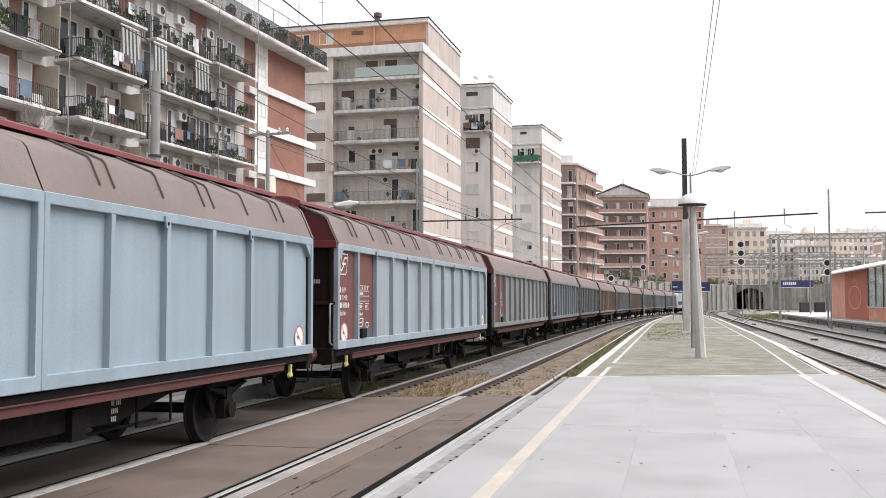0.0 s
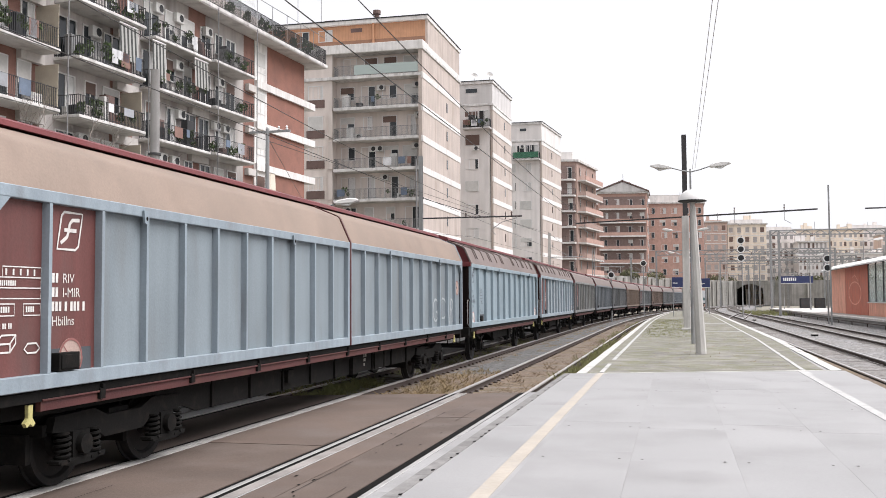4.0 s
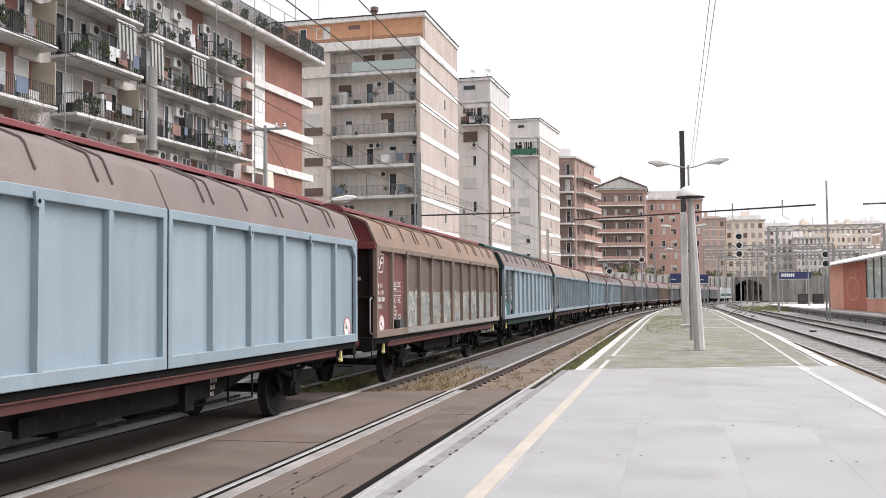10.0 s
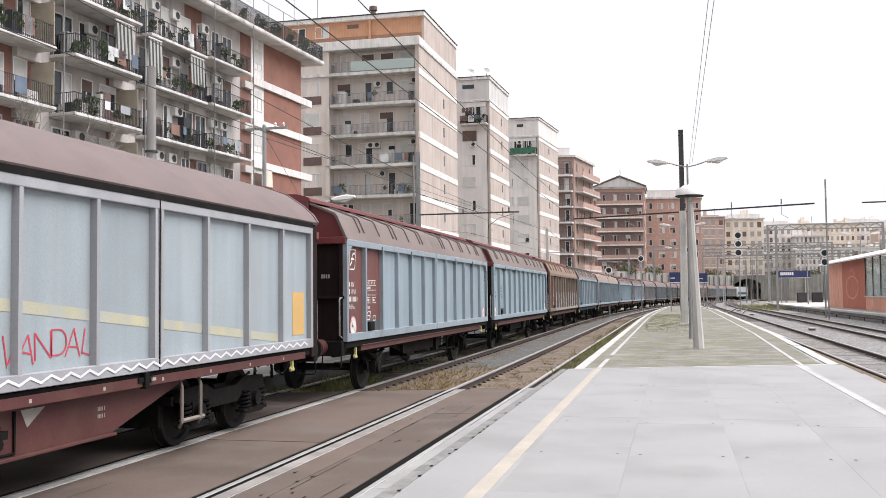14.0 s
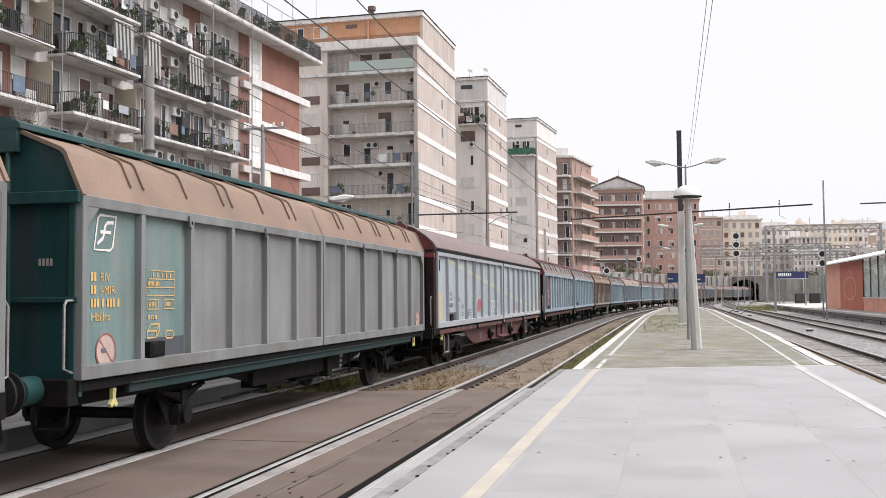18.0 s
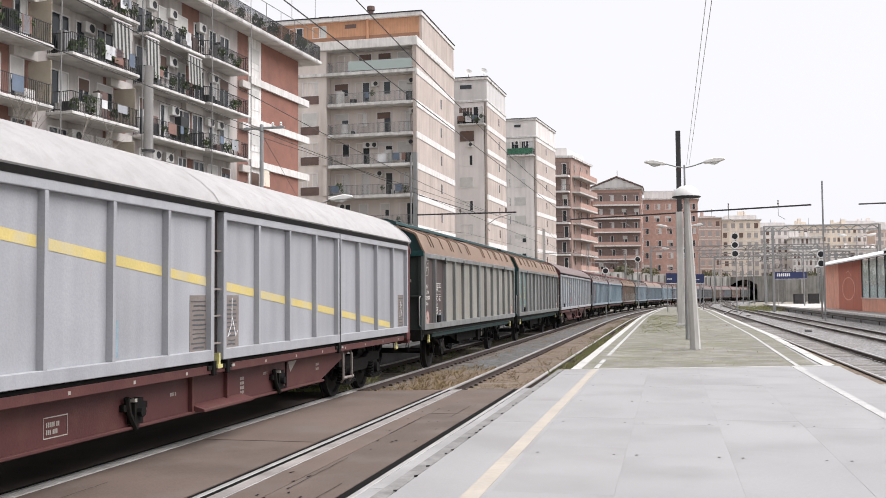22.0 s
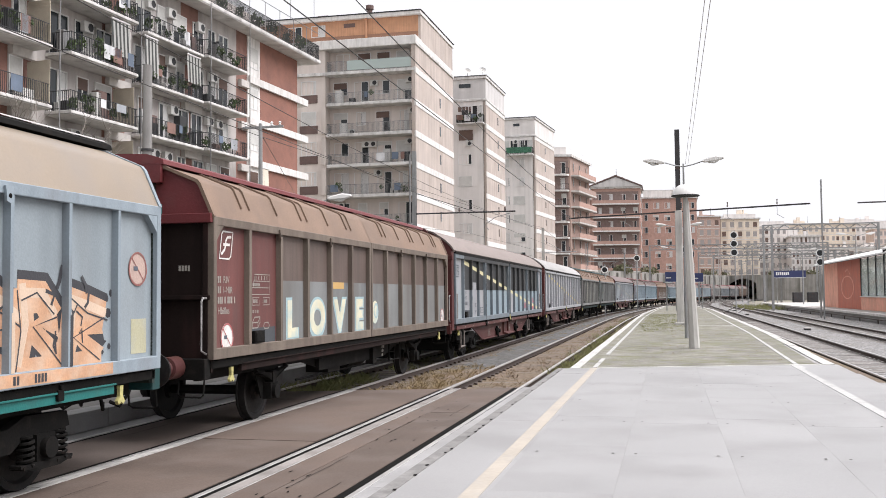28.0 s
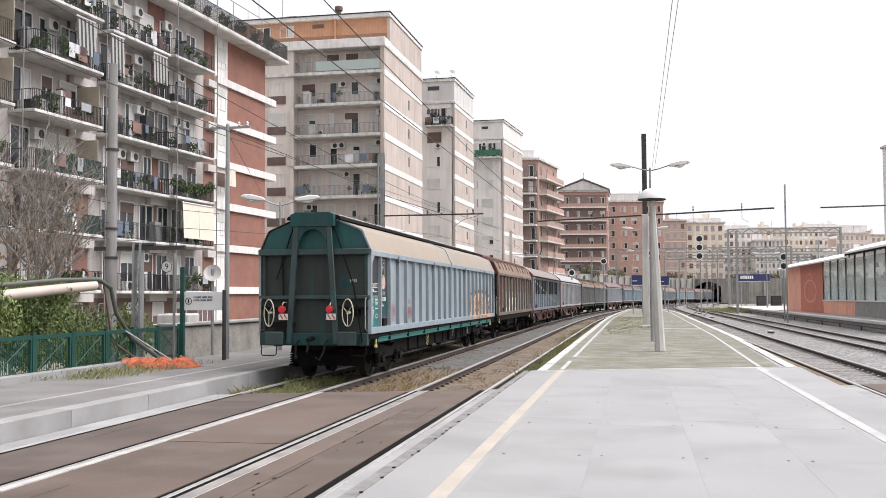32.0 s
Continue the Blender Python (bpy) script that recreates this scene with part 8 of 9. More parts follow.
far_block((27.3, 308), (0.98, 0.19), (0, 1), 11.6, 14, 24.2, ochre_wall, "ochre rendered apartment block with rows of small windows", 25, 8, 5, bal=False, attic=1.2, distant=True)
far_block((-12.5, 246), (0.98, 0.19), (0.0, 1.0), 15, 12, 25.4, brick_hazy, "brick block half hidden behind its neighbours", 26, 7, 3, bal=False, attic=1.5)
rs = random.Random(77)
skyline = [(38, 330, 14, 23.0), (53, 352, 15, 25.0), (66, 372, 13, 26.0), (78, 396, 15, 27.5), (92, 410, 15, 27.0), (107, 420, 16, 26.0), (124, 432, 18, 27.0), (143, 446, 18, 26.0), (66, 320, 18, 15.0), (92, 345, 22, 17.0), (160, 440, 16, 30.0), (-30, 330, 20, 24), (2, 340, 18, 23),
           (46, 318, 9, 19.0), (83, 372, 12, 24.0), (115, 392, 14, 22.0), (134, 410, 13, 24.0)]
# Skyline walls: distance and haze are put into these paler colours.
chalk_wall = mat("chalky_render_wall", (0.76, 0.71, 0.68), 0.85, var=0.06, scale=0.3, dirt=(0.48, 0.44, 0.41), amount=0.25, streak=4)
pink_far = mat("haze_toned_rose_wall", (0.66, 0.54, 0.48), 0.85, var=0.08, scale=0.3, dirt=(0.3, 0.24, 0.2), amount=0.25, streak=4)
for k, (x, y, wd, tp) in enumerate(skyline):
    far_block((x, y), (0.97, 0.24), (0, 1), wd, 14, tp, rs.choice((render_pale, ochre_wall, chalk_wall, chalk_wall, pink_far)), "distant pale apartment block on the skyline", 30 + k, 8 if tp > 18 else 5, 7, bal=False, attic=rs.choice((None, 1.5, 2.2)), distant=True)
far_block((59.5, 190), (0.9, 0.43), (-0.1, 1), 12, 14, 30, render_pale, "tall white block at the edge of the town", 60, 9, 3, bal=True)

# ---- posts, wires and signals ----
post_conc = mat("pale_concrete_post", (0.47, 0.455, 0.43), 0.85, var=0.1, scale=2, dirt=(0.25, 0.235, 0.22), amount=0.3, streak=5)
post_steel = mat("galvanised_steel_post", (0.30, 0.305, 0.305), 0.55, 0.5, var=0.12, scale=2, dirt=(0.16, 0.14, 0.12), amount=0.25, streak=4)
post_dark = mat("dark_steel_post", (0.055, 0.053, 0.055), 0.6, 0.4, var=0.2, dirt=RUST, amount=0.2)
lamp_white = mat("white_lamp_housing", (0.66, 0.65, 0.63), 0.45, var=0.05)
lamp_glass = mat("milky_lamp_glass", (0.55, 0.55, 0.53), 0.3, var=0.04)
wire_m = mat("dark_overhead_wire", (0.05, 0.048, 0.045), 0.5, 0.5, var=0.1)
wire_pale = mat("pale_feeder_wire", (0.45, 0.44, 0.43), 0.5, 0.3, var=0.05)
insul = mat("brown_insulator", (0.10, 0.07, 0.06), 0.3, var=0.1)
sig_black = mat("matt_black_signal", (0.02, 0.02, 0.021), 0.7, var=0.1)
sign_white = mat("white_sign_enamel", (0.68, 0.68, 0.67), 0.4, var=0.05, dirt=(0.5, 0.48, 0.45), amount=0.15)
sign_blue = mat("dark_blue_sign", (0.03, 0.04, 0.11), 0.4, var=0.1)


def twin_lamp(x, y, base, top, reach, heading, label, thick=0.055, arms=2):
    t = thing("street_lamp", pose(x, y, base, 0, 0, heading), label, "street lamp", "lamps on the platforms")
    part("pole", Mesh().tube([(0, 0, 0), (0, 0, (top - base) * 0.55), (0, 0, top - base)], thick * 1.5, 10, thick * 0.6), post_steel, t)
    for s in (-1, 1)[:arms]:
        h = top - base
        part("arm", Mesh().tube([(0, 0, h - 0.12), (s * reach * 0.25, 0, h - 0.05), (s * reach * 0.55, 0, h + 0.08)], 0.025, 6), post_steel, t)
        hd = Mesh()
        m = pose(s * reach * 0.8, 0, h + 0.09, 0, -s * 8, 0)
        prof = [(-0.42, 0.03), (-0.3, 0.10), (0.1, 0.14), (0.38, 0.08), (0.44, 0.0), (0.2, -0.05), (-0.3, -0.03)]
        hd.prism([(p * s, q) for p, q in prof], "y", -0.13, 0.13, m)
        head = part("lamp_head", hd, lamp_white, t, "white lamp housing", 0.03)
        part("lamp_glass", Mesh().prism([(0.30 * s, -0.02), (0.05 * s, -0.13), (-0.22 * s, -0.05)], "y", -0.1, 0.1, m), lamp_glass, head, "", 0.03)
    return t


lp = thing("street_lamp", pose(0.76, 31.05, PT), "leaning concrete post with a white dome lamp", "street lamp", "lamps on the platforms")
part("post", Mesh().prism([(-0.15, -0.13), (0.15, -0.13), (0.15, 0.13), (-0.15, 0.13)], "z", 0, 0.02).tube([(0, 0, 0), (-0.08, 0, 2.3), (-0.17, 0, 4.55)], 0.165, 8, 0.09), post_conc, lp, "tapered concrete post")
part("dome", Mesh().lathe([(0.43, 4.72), (0.42, 4.80), (0.34, 4.96), (0.2, 5.06), (0, 5.10)], 24, pose(-0.18, 0, 0)), lamp_white, lp, "white dome shade")
part("dome_rim", Mesh().lathe([(0.12, 4.69), (0.43, 4.715), (0.44, 4.73), (0.43, 4.75)], 24, pose(-0.18, 0, 0)), sig_black, lp)
part("dome_neck", Mesh().tube([(-0.17, 0, 4.5), (-0.18, 0, 4.75)], 0.07, 8), post_conc, lp)
twin_lamp(0.66, 38.2, PT, 6.92, 1.36, 0, "thin steel post with two white lamp arms")
twin_lamp(0.85, 75.0, PT, 7.0, 1.6, 0, "thin steel post with two white lamp arms")
twin_lamp(0.95, 112.0, PT, 7.0, 1.6, 0, "thin steel post with two white lamp arms")
twin_lamp(-11.5, 30.5, PT, 5.15, 1.1, 20, "steel post with two white lamp arms on the side platform")
twin_lamp(17.0, 96, 0.44, 7.2, 1.6, 0, "thin steel post with two white lamp arms behind the shelter")
twin_lamp(16.4, 128, 0.44, 7.2, 1.6, 0, "thin steel post with two white lamp arms on the second platform")


def mast(x, y, base, top, material, label, wide=0.13, lattice=False):
    t = thing("catenary_mast", pose(x, y, base), label, "catenary mast", "masts of the overhead line")
    h = top - base
    w = Mesh()
    if lattice:
        for s in (-1, 1):
            w.box(s * wide - 0.03, -wide, 0, s * wide + 0.03, wide, h)
        z = 0.2
        while z < h - 0.3:
            w.tube([(-wide, 0, z), (wide, 0, z + 0.22)], 0.015, 4).tube([(wide, 0, z + 0.22), (-wide, 0, z + 0.44)], 0.015, 4)
            z += 0.44
    else:
        w.box(-wide, -wide, 0, wide, -wide + 0.03, h).box(-wide, wide - 0.03, 0, wide, wide, h).box(-0.02, -wide + 0.03, 0, 0.02, wide - 0.03, h)
    part("post", w, material, t, smooth=0)
    part("foot", Mesh().box(-0.3, -0.3, -0.3, 0.3, 0.3, 0.12), post_conc, t, "", 0.03)
    return t


def cantilever(t, length, z, side, material=None):
    material = material or post_dark
    part("boom", Mesh().tube([(0, 0, z), (side * length, 0, z)], 0.05, 6), material, t)
    part("stay", Mesh().tube([(0, 0, z + 1.3), (side * length * 0.6, 0, z + 0.05)], 0.02, 5), material, t)
    for k in (0.45, 0.9):
        part("insulator", Mesh().lathe([(0.03, 0), (0.07, 0.04), (0.03, 0.08), (0.07, 0.12), (0.03, 0.16), (0.07, 0.2), (0.03, 0.3)], 10, pose(side * length * k, 0, z)), insul, t)
    pts = [(side * length * 0.95, 0, z - 0.1), (side * length * 0.8, 0, z - 0.35), (side * length * 0.7, 0, z - 0.8), (side * length * 0.74, 0, z - 1.1)]
    part("steady_arm", Mesh().tube(pts, 0.022, 5), post_steel, t)


m1 = mast(0.63, 54.4, PT, 10.9, post_dark, "tall dark steel mast standing on the platform")
part("sheath", Mesh().box(-0.19, -0.19, 0, 0.19, 0.19, 6.2), post_conc, m1, "pale concrete casing round the mast foot", 0.02)
m2 = mast(-15.2, 58, -0.3, 10.9, post_steel, "grey steel mast with a long bracket arm", 0.12)
cantilever(m2, 6.3, 7.3, 1)
m3 = mast(0.9, 79, PT, 9.4, post_steel, "steel mast carrying a long cross beam", 0.12)
w = Mesh().box(-9.8, -0.05, 8.10, 10.2, 0.05, 8.21)
bm_ = part("cross_beam", w, post_dark, m3, "dark cross beam over the tracks", m=pose(0, 0, 0, 0, 0, -24))
for k in (-9.0, -4.6, 4.0, 7.8):
    part("insulator", Mesh().lathe([(0.03, 0), (0.07, 0.05), (0.03, 0.1), (0.07, 0.15), (0.03, 0.2), (0.05, 0.4)], 10, pose(k, 0, 8.25)), insul, bm_)
    part("dropper_arm", Mesh().tube([(k, 0, 8.1), (k, 0, 7.5), (k + 0.5, 0, 7.2)], 0.02, 5), post_steel, bm_)
m4 = mast(11.75, 80, -0.3, 10.7, post_steel, "slim mast with signal lamps between tracks and platform", 0.055)
m5 = mast(21.5, 74, 0.44, 10.5, post_steel, "steel mast with a bracket arm on the second platform", 0.12)
part("boom", Mesh().tube([(0, 0, 7.95), (-8.2, 0, 7.85)], 0.06, 6), post_dark, m5)
for k, (x, y, z) in enumerate(((-12.5, 100, 8.8), (-10.6, 132, 8.8), (-7.0, 165, 8.8), (7.5, 150, 9), (11.8, 118, 9.5), (12.2, 160, 9.5), (3.2, 175, 9), (17.5, 185, 9), (24, 170, 10), (8.8, 205, 9), (15.5, 218, 9), (22.0, 205, 9), (28, 222, 9.5), (34, 235, 9.5), (30, 190, 9.5), (36, 205, 10), (19.5, 240, 9), (27, 250, 9), (40, 245, 10), (46, 262, 10))):
    t = mast(x, y, -0.3, z, post_steel if k % 3 else post_conc, "steel mast of the overhead line farther up the station", 0.13, k % 2 == 1)
    cantilever(t, 4.2 if k % 2 else 3.4, z - 2.2, 1 if k % 2 or k < 3 else -1, post_steel)
for x0, x1, y, z in ((-3, 26, 172, 9.4), (6, 34, 200, 9.2), (10, 44, 226, 9.6), (14, 30, 152, 11.2), (20, 48, 246, 12.4)):
    t = thing("gantry", pose((x0 + x1) / 2, y, 0), "grey lattice gantry across the tracks far away", "gantry")
    h = (x1 - x0) / 2
    w = Mesh().box(-h, -0.34, z - 0.04, h, -0.2, z + 0.12).box(-h, -0.34, z + 0.68, h, -0.2, z + 0.84)
    for i in range(int(h)):
        w.tube([(-h + 2 * i, -0.26, z + 0.05), (-h + 2 * i + 1, -0.26, z + 0.75)], 0.065, 4).tube([(-h + 2 * i + 1, -0.26, z + 0.75), (-h + 2 * i + 2, -0.26, z + 0.05)], 0.065, 4)
    part("lattice_beam", w, post_steel, t)
    for s in (-1, 1):
        part("leg", Mesh().box(s * h - 0.15, -0.4, -0.4, s * h + 0.15, 0.0, z + 0.8), post_steel, t)


def wire(pts, r, material, label, name="overhead_wire"):
    return solid(name, Mesh().tube(pts, r, 5), material, label, "overhead wire", "wires of the overhead line")


def sag(x, z, y0, y1, drop, shift):
    return [(x + shift(y), y, z - drop * 4 * ((y - y0) / (y1 - y0)) * (1 - (y - y0) / (y1 - y0))) for y in np.linspace(y0, y1, 13)]


for x, shift in ((-3.84, bend), (-7.32, bend)):
    for y0, y1 in ((-46, 6), (6, 58), (58, 110), (110, 162)):
        wire(sag(x, 5.05, y0, y1, 0.0, shift), 0.0075, wire_m, "thin dark contact wire over a track")
        wire(sag(x, 5.98, y0, y1, 0.55, shift), 0.0075, wire_m, "thin dark carrier wire over a track")
for k in (0.0, 0.16):
    wire([(0.74 + k * 0.6, 38.2, 6.9), (0.59 + k * 0.5, 15, 6.13), (0.42 + k * 0.5, -12, 5.3)], 0.006, wire_pale, "pale feeder wire running over the platform")
wire([(-11.4, 26, 6.7), (-26, 66, 9.0)], 0.009, wire_m, "dark cable from a pole to the block")
wire([(-14.1, 24.5, 7.6), (-11.4, 26, 6.6), (-10.6, 58, 7.0), (-9.5, 100, 7.5)], 0.009, wire_m, "dark cable between poles")
for dz in (0.0, 0.45, 1.0):
    wire([(-18, 6, 4.2 + dz * 1.5), (-14.1, 24.5, 3.6 + dz), (-12, 58, 4.6 + dz * 1.2), (-11.3, 100, 5.0 + dz)], 0.009, wire_m, "dark cable beside the tracks")


def signal(x, y, base, z, discs, r, gap, label, arm=0.0):
    t = thing("railway_signal", pose(x, y, base), label, "railway signal", "railway signals")
    part("post", Mesh().tube([(0, 0, 0), (0, 0, z - base + gap * discs / 2)], 0.07, 8), post_steel, t)
    for k in range(discs):
        zz = z - base + (k - (discs - 1) / 2) * gap
        b = part("target", Mesh().lathe([(0, -0.02), (r, -0.02), (r, 0.02), (r * 0.4, 0.03)], 22, pose(arm, -0.12, zz, 90, 0, 0)), sig_black, t, "round black signal target")
        part("rim", Mesh().lathe([(r * 0.96, 0.0), (r * 1.3, 0.0), (r * 1.3, 0.03), (r * 0.96, 0.03)], 22, pose(arm, -0.12, zz, 90, 0, 0)), sign_white, b, "white rim")
        part("lens", Mesh().lathe([(0, 0.05), (r * 0.3, 0.04)], 12, pose(arm, -0.12, zz, 90, 0, 0)), pane_m, b)
    return t


signal(7.55, 116, -0.3, 7.55, 3, 0.34, 1.0, "three-light railway signal with round black targets", -0.1)
signal(-5.75, 92, -0.3, 4.2, 1, 0.25, 1, "single round signal above the train")
signal(-3.6, 119, -0.3, 6.2, 1, 0.30, 1, "single round signal beside the curve")
signal(1.5, 84, PT, 5.6, 1, 0.27, 1, "single round signal on the platform")
signal(12.1, 84, -0.3, 4.75, 2, 0.25, 0.75, "two round signal lamps on a post")


def name_board(x, y, base, z, wd, label):
    t = thing("station_sign", pose(x, y, base), label, "station sign", "signs of the station")
    for s in (-0.4, 0.4):
        part("post", Mesh().tube([(s * wd, 0, 0), (s * wd, 0, z - base)], 0.05, 8), post_steel, t)
    part("board", Mesh().box(-wd / 2, -0.06, z - base - 0.45, wd / 2, 0.06, z - base + 0.5), sign_blue, t, "", 0.01)
    part("border", Mesh().box(-wd / 2, -0.066, z - base - 0.5, wd / 2, 0.066, z - base - 0.45), sign_white, t, smooth=0)
    part("lettering", bars(Mesh(), -wd * 0.42, z - base - 0.12, ((7,),), 0.1 * wd, lambda a, b: (a, -0.07, b)), sign_white, t, smooth=0)["kind"] = "stuff"


name_board(0.3, 96, PT, 3.5, 1.1, "dark blue station sign with white lettering, unreadable")
name_board(3.2, 108, PT, 3.6, 1.0, "dark blue station sign with white lettering, unreadable")
name_board(16.2, 140, 0.44, 4.4, 4.2, "dark blue station sign with white lettering on the second platform")
for x, y in ((18.5, 150), (22.5, 165)):
    t = thing("equipment_cabinet", pose(x, y, 0.0), "dark trackside equipment cabinet", "cabinet")
    part("case", Mesh().box(-0.8, -0.4, -0.4, 0.8, 0.4, 1.9), sig_black, t, "", 0.04)
    part("case_door", Mesh().box(-0.7, -0.43, 0.3, 0.7, -0.4, 1.8), post_dark, t, "", 0.01)

# far retaining wall with a line of windows, and a low footbridge of grey steel
rw = thing("retaining_wall", Matrix(), "grey retaining wall behind the bend of the tracks", "wall", kind="structure")
wall_grey = mat("grey_retaining_wall", (0.28, 0.268, 0.25), 0.9, var=0.25, scale=0.3, dirt=(0.07, 0.075, 0.05), amount=0.35, streak=4)
LEFT = [(-16, 205), (-6, 232), (4, 262), (12, 285), (17.9, 299.5)]
RIGHT = [(25.1, 296.6), (45, 296), (95, 312), (150, 330)]
for pts in (LEFT, RIGHT):
    for (xa, ya), (xb, yb) in zip(pts, pts[1:]):
        d = math.hypot(xb - xa, yb - ya)
        m = pose(xa, ya, 0, 0, 0, math.degrees(math.atan2(yb - ya, xb - xa)))
        part("wall_length", Mesh().box(0, 0, -0.5, d, 0.6, 7.0), wall_grey, rw, m=m, smooth=0)
        n_ = int(d / 4)
        for i in range(n_):
            part("buttress", Mesh().box(-0.3, -0.35, -0.5, 0.3, 0, 6.6), wall_grey, rw, m=m @ pose((i + 0.5) * d / n_, 0, 0), smooth=0)
# the mouth into which the tracks run
m = pose(17.9, 299.5, 0, 0, 0, math.degrees(math.atan2(-2.9, 7.2)))
arch = [(7.76 * k / 8, 4.6 + 1.5 * math.sin(math.pi * k / 8)) for k in range(9)]
part("tunnel_arch", Mesh().prism([(0, 7.0), (7.76, 7.0)] + arch[::-1], "y", 0.0, 0.6, m), wall_grey, rw, smooth=0)
# Lining in near-black: the darkness inside the mouth put into its colour.
part("tunnel_lining", Mesh().box(-0.5, 0.6, -0.5, 0.0, 26, 7.0, m).box(7.76, 0.6, -0.5, 8.3, 26, 7.0, m).box(0, 0.6, 6.3, 7.76, 26, 7.0, m), groove, rw, smooth=0)
scrub = thing("hillside_scrub", Matrix(), "dusty shrubs along the top of the retaining wall", "shrub", kind="stuff")
rq_ = random.Random(40)
for k in range(26):
    f_ = rq_.random()
    x = -14 + 30 * f_ if k < 14 else rq_.uniform(26, 90)
    y = (208 + 92 * f_ if k < 14 else 300 + rq_.uniform(0, 6)) + 3
    part("bush", leaf_clump(160, rq_.uniform(1.5, 3), 1.2, rq_.uniform(0.7, 1.5), 300 + k, 0.35), mat("dusty_scrub", (0.11, 0.115, 0.06), 0.9, var=0.4, scale=0.6, dirt=(0.2, 0.17, 0.12), amount=0.4), scrub, smooth=0, m=pose(x, y, 7.3))["kind"] = "stuff"
solid("bank", Mesh().prism([(-16, 206), (-6, 233), (4, 263), (12, 286), (18, 300.5), (-10, 310), (-40, 300), (-60, 215)], "z", -0.5, 6.9), earth_m, "dusty bank behind the retaining wall", "bank", kind="structure", smooth=0)

# ---- the red shelter on the second platform ----
sh_red = mat("red_panel_cladding", (0.52, 0.17, 0.115), 0.6, var=0.12, dirt=(0.34, 0.12, 0.08), amount=0.25, streak=4)
sh_pink = mat("faded_red_cladding", (0.74, 0.38, 0.28), 0.65, var=0.1, dirt=(0.34, 0.14, 0.09), amount=0.2, streak=4)
roof_grey_metal = mat("weathered_white_roof", (0.72, 0.72, 0.71), 0.6, var=0.12, dirt=(0.3, 0.29, 0.28), amount=0.3)
sh = thing("platform_shelter", pose(15.7, 106, 0.44), "red-clad platform shelter with glazed front and white curved roof", "shelter")
clear = bpy.data.materials.new("sky_toned_shelter_glass")
clear.use_nodes = True
cn, cl = clear.node_tree.nodes, clear.node_tree.links
see, gloss, join = cn.new("ShaderNodeBsdfTransparent"), cn["Principled BSDF"], cn.new("ShaderNodeMixShader")
see.inputs["Color"].default_value = (0.9, 0.95, 0.94, 1)
# Pale base colour stands in for sky reflected in and seen through panes.
gloss.inputs["Base Color"].default_value, gloss.inputs["Roughness"].default_value = (0.6, 0.66, 0.65, 1), 0.05
join.inputs[0].default_value = 0.42
cl.new(see.outputs[0], join.inputs[1])
cl.new(gloss.outputs[0], join.inputs[2])
cl.new(join.outputs[0], cn["Material Output"].inputs["Surface"])
part("end_panel", Mesh().box(0.0, -0.05, 0, 3.4, 0.05, 4.4), sh_pink, sh)
for k in range(5):
    y = -4.0 * k if k < 2 else -8.0 - 3.7 * (k - 2)
    part("wall_panel", Mesh().box(-0.05, y - (3.94 if k < 2 else 3.64), 0, 0.05, y, 4.42), sh_pink if k < 2 else sh_red, sh, "", 0.01)
part("graffiti_ring", ring(Mesh(), -13.0, 1.9, 1.0, 0.09, lambda a, b: (-0.056, -13.0 + (a + 13.0) * 3.0, b), (-0.0002, 0, 0)), sh_pink, sh, "thin painted ring on the cladding", smooth=0)
part("graffiti_tag", Mesh().strokes([[(-14.6, 3.0), (-13.2, 3.5), (-11.9, 3.3)]], 0.09, lambda a, b: (-0.056, a, b), (-0.0002, 0, 0)), sh_pink, sh, smooth=0)
for k in range(10):
    y = -19.2 - 3.0 * k
    part("low_wall", Mesh().box(-0.05, y - 2.96, 0, 0.05, y, 1.05), sh_pink if k < 4 else concrete_grey, sh, "", 0.01)
    part("window_post", Mesh().box(-0.06, y - 0.09, 1.05, 0.06, y + 0.0, 4.5), sig_black, sh, smooth=0)
    pn = part("window_pane", Mesh().box(-0.012, y - 2.94, 1.14, 0.0, y - 0.1, 4.2), clear, sh, smooth=0)
    pn.visible_shadow = False
    if k % 3 == 0:
        part("rear_post", Mesh().box(3.3, y - 0.09, 0, 3.4, y, 4.6), sig_black, sh, smooth=0)
part("sill", Mesh().box(-0.14, -49.2, 1.05, 0.1, -19.2, 1.13), sign_white, sh)
part("floor", Mesh().box(0, -49, 0, 3.4, 0, 0.04), concrete_grey, sh)
part("rear_low_wall", Mesh().box(3.35, -49, 0, 3.45, -19.2, 1.05), sh_pink, sh)
part("bench", Mesh().box(1.6, -44, 0.42, 2.1, -24, 0.5).box(1.7, -43, 0.04, 1.8, -42.9, 0.42).box(1.7, -25, 0.04, 1.8, -24.9, 0.42), post_steel, sh)
part("poster", Mesh().box(3.28, -29, 1.3, 3.3, -26.5, 3.2), mat("teal_poster", (0.12, 0.33, 0.33), 0.5, var=0.2), sh, smooth=0)
prof = [(-1.0, 4.26), (-0.6, 4.46), (0.4, 4.76), (1.7, 4.9), (3.0, 4.76), (4.2, 4.34)]
part("roof", Mesh().prism(prof + [(x, z - 0.12) for x, z in reversed(prof)], "y", -34, 0.8), roof_grey_metal, sh, "pale curved roof")
prof2 = [(x - 0.2, z + 0.24) for x, z in prof]
part("roof", Mesh().prism(prof2 + [(x, z - 0.12) for x, z in reversed(prof2)], "y", -50, -33.5), roof_grey_metal, sh, "pale curved roof over black ribs")
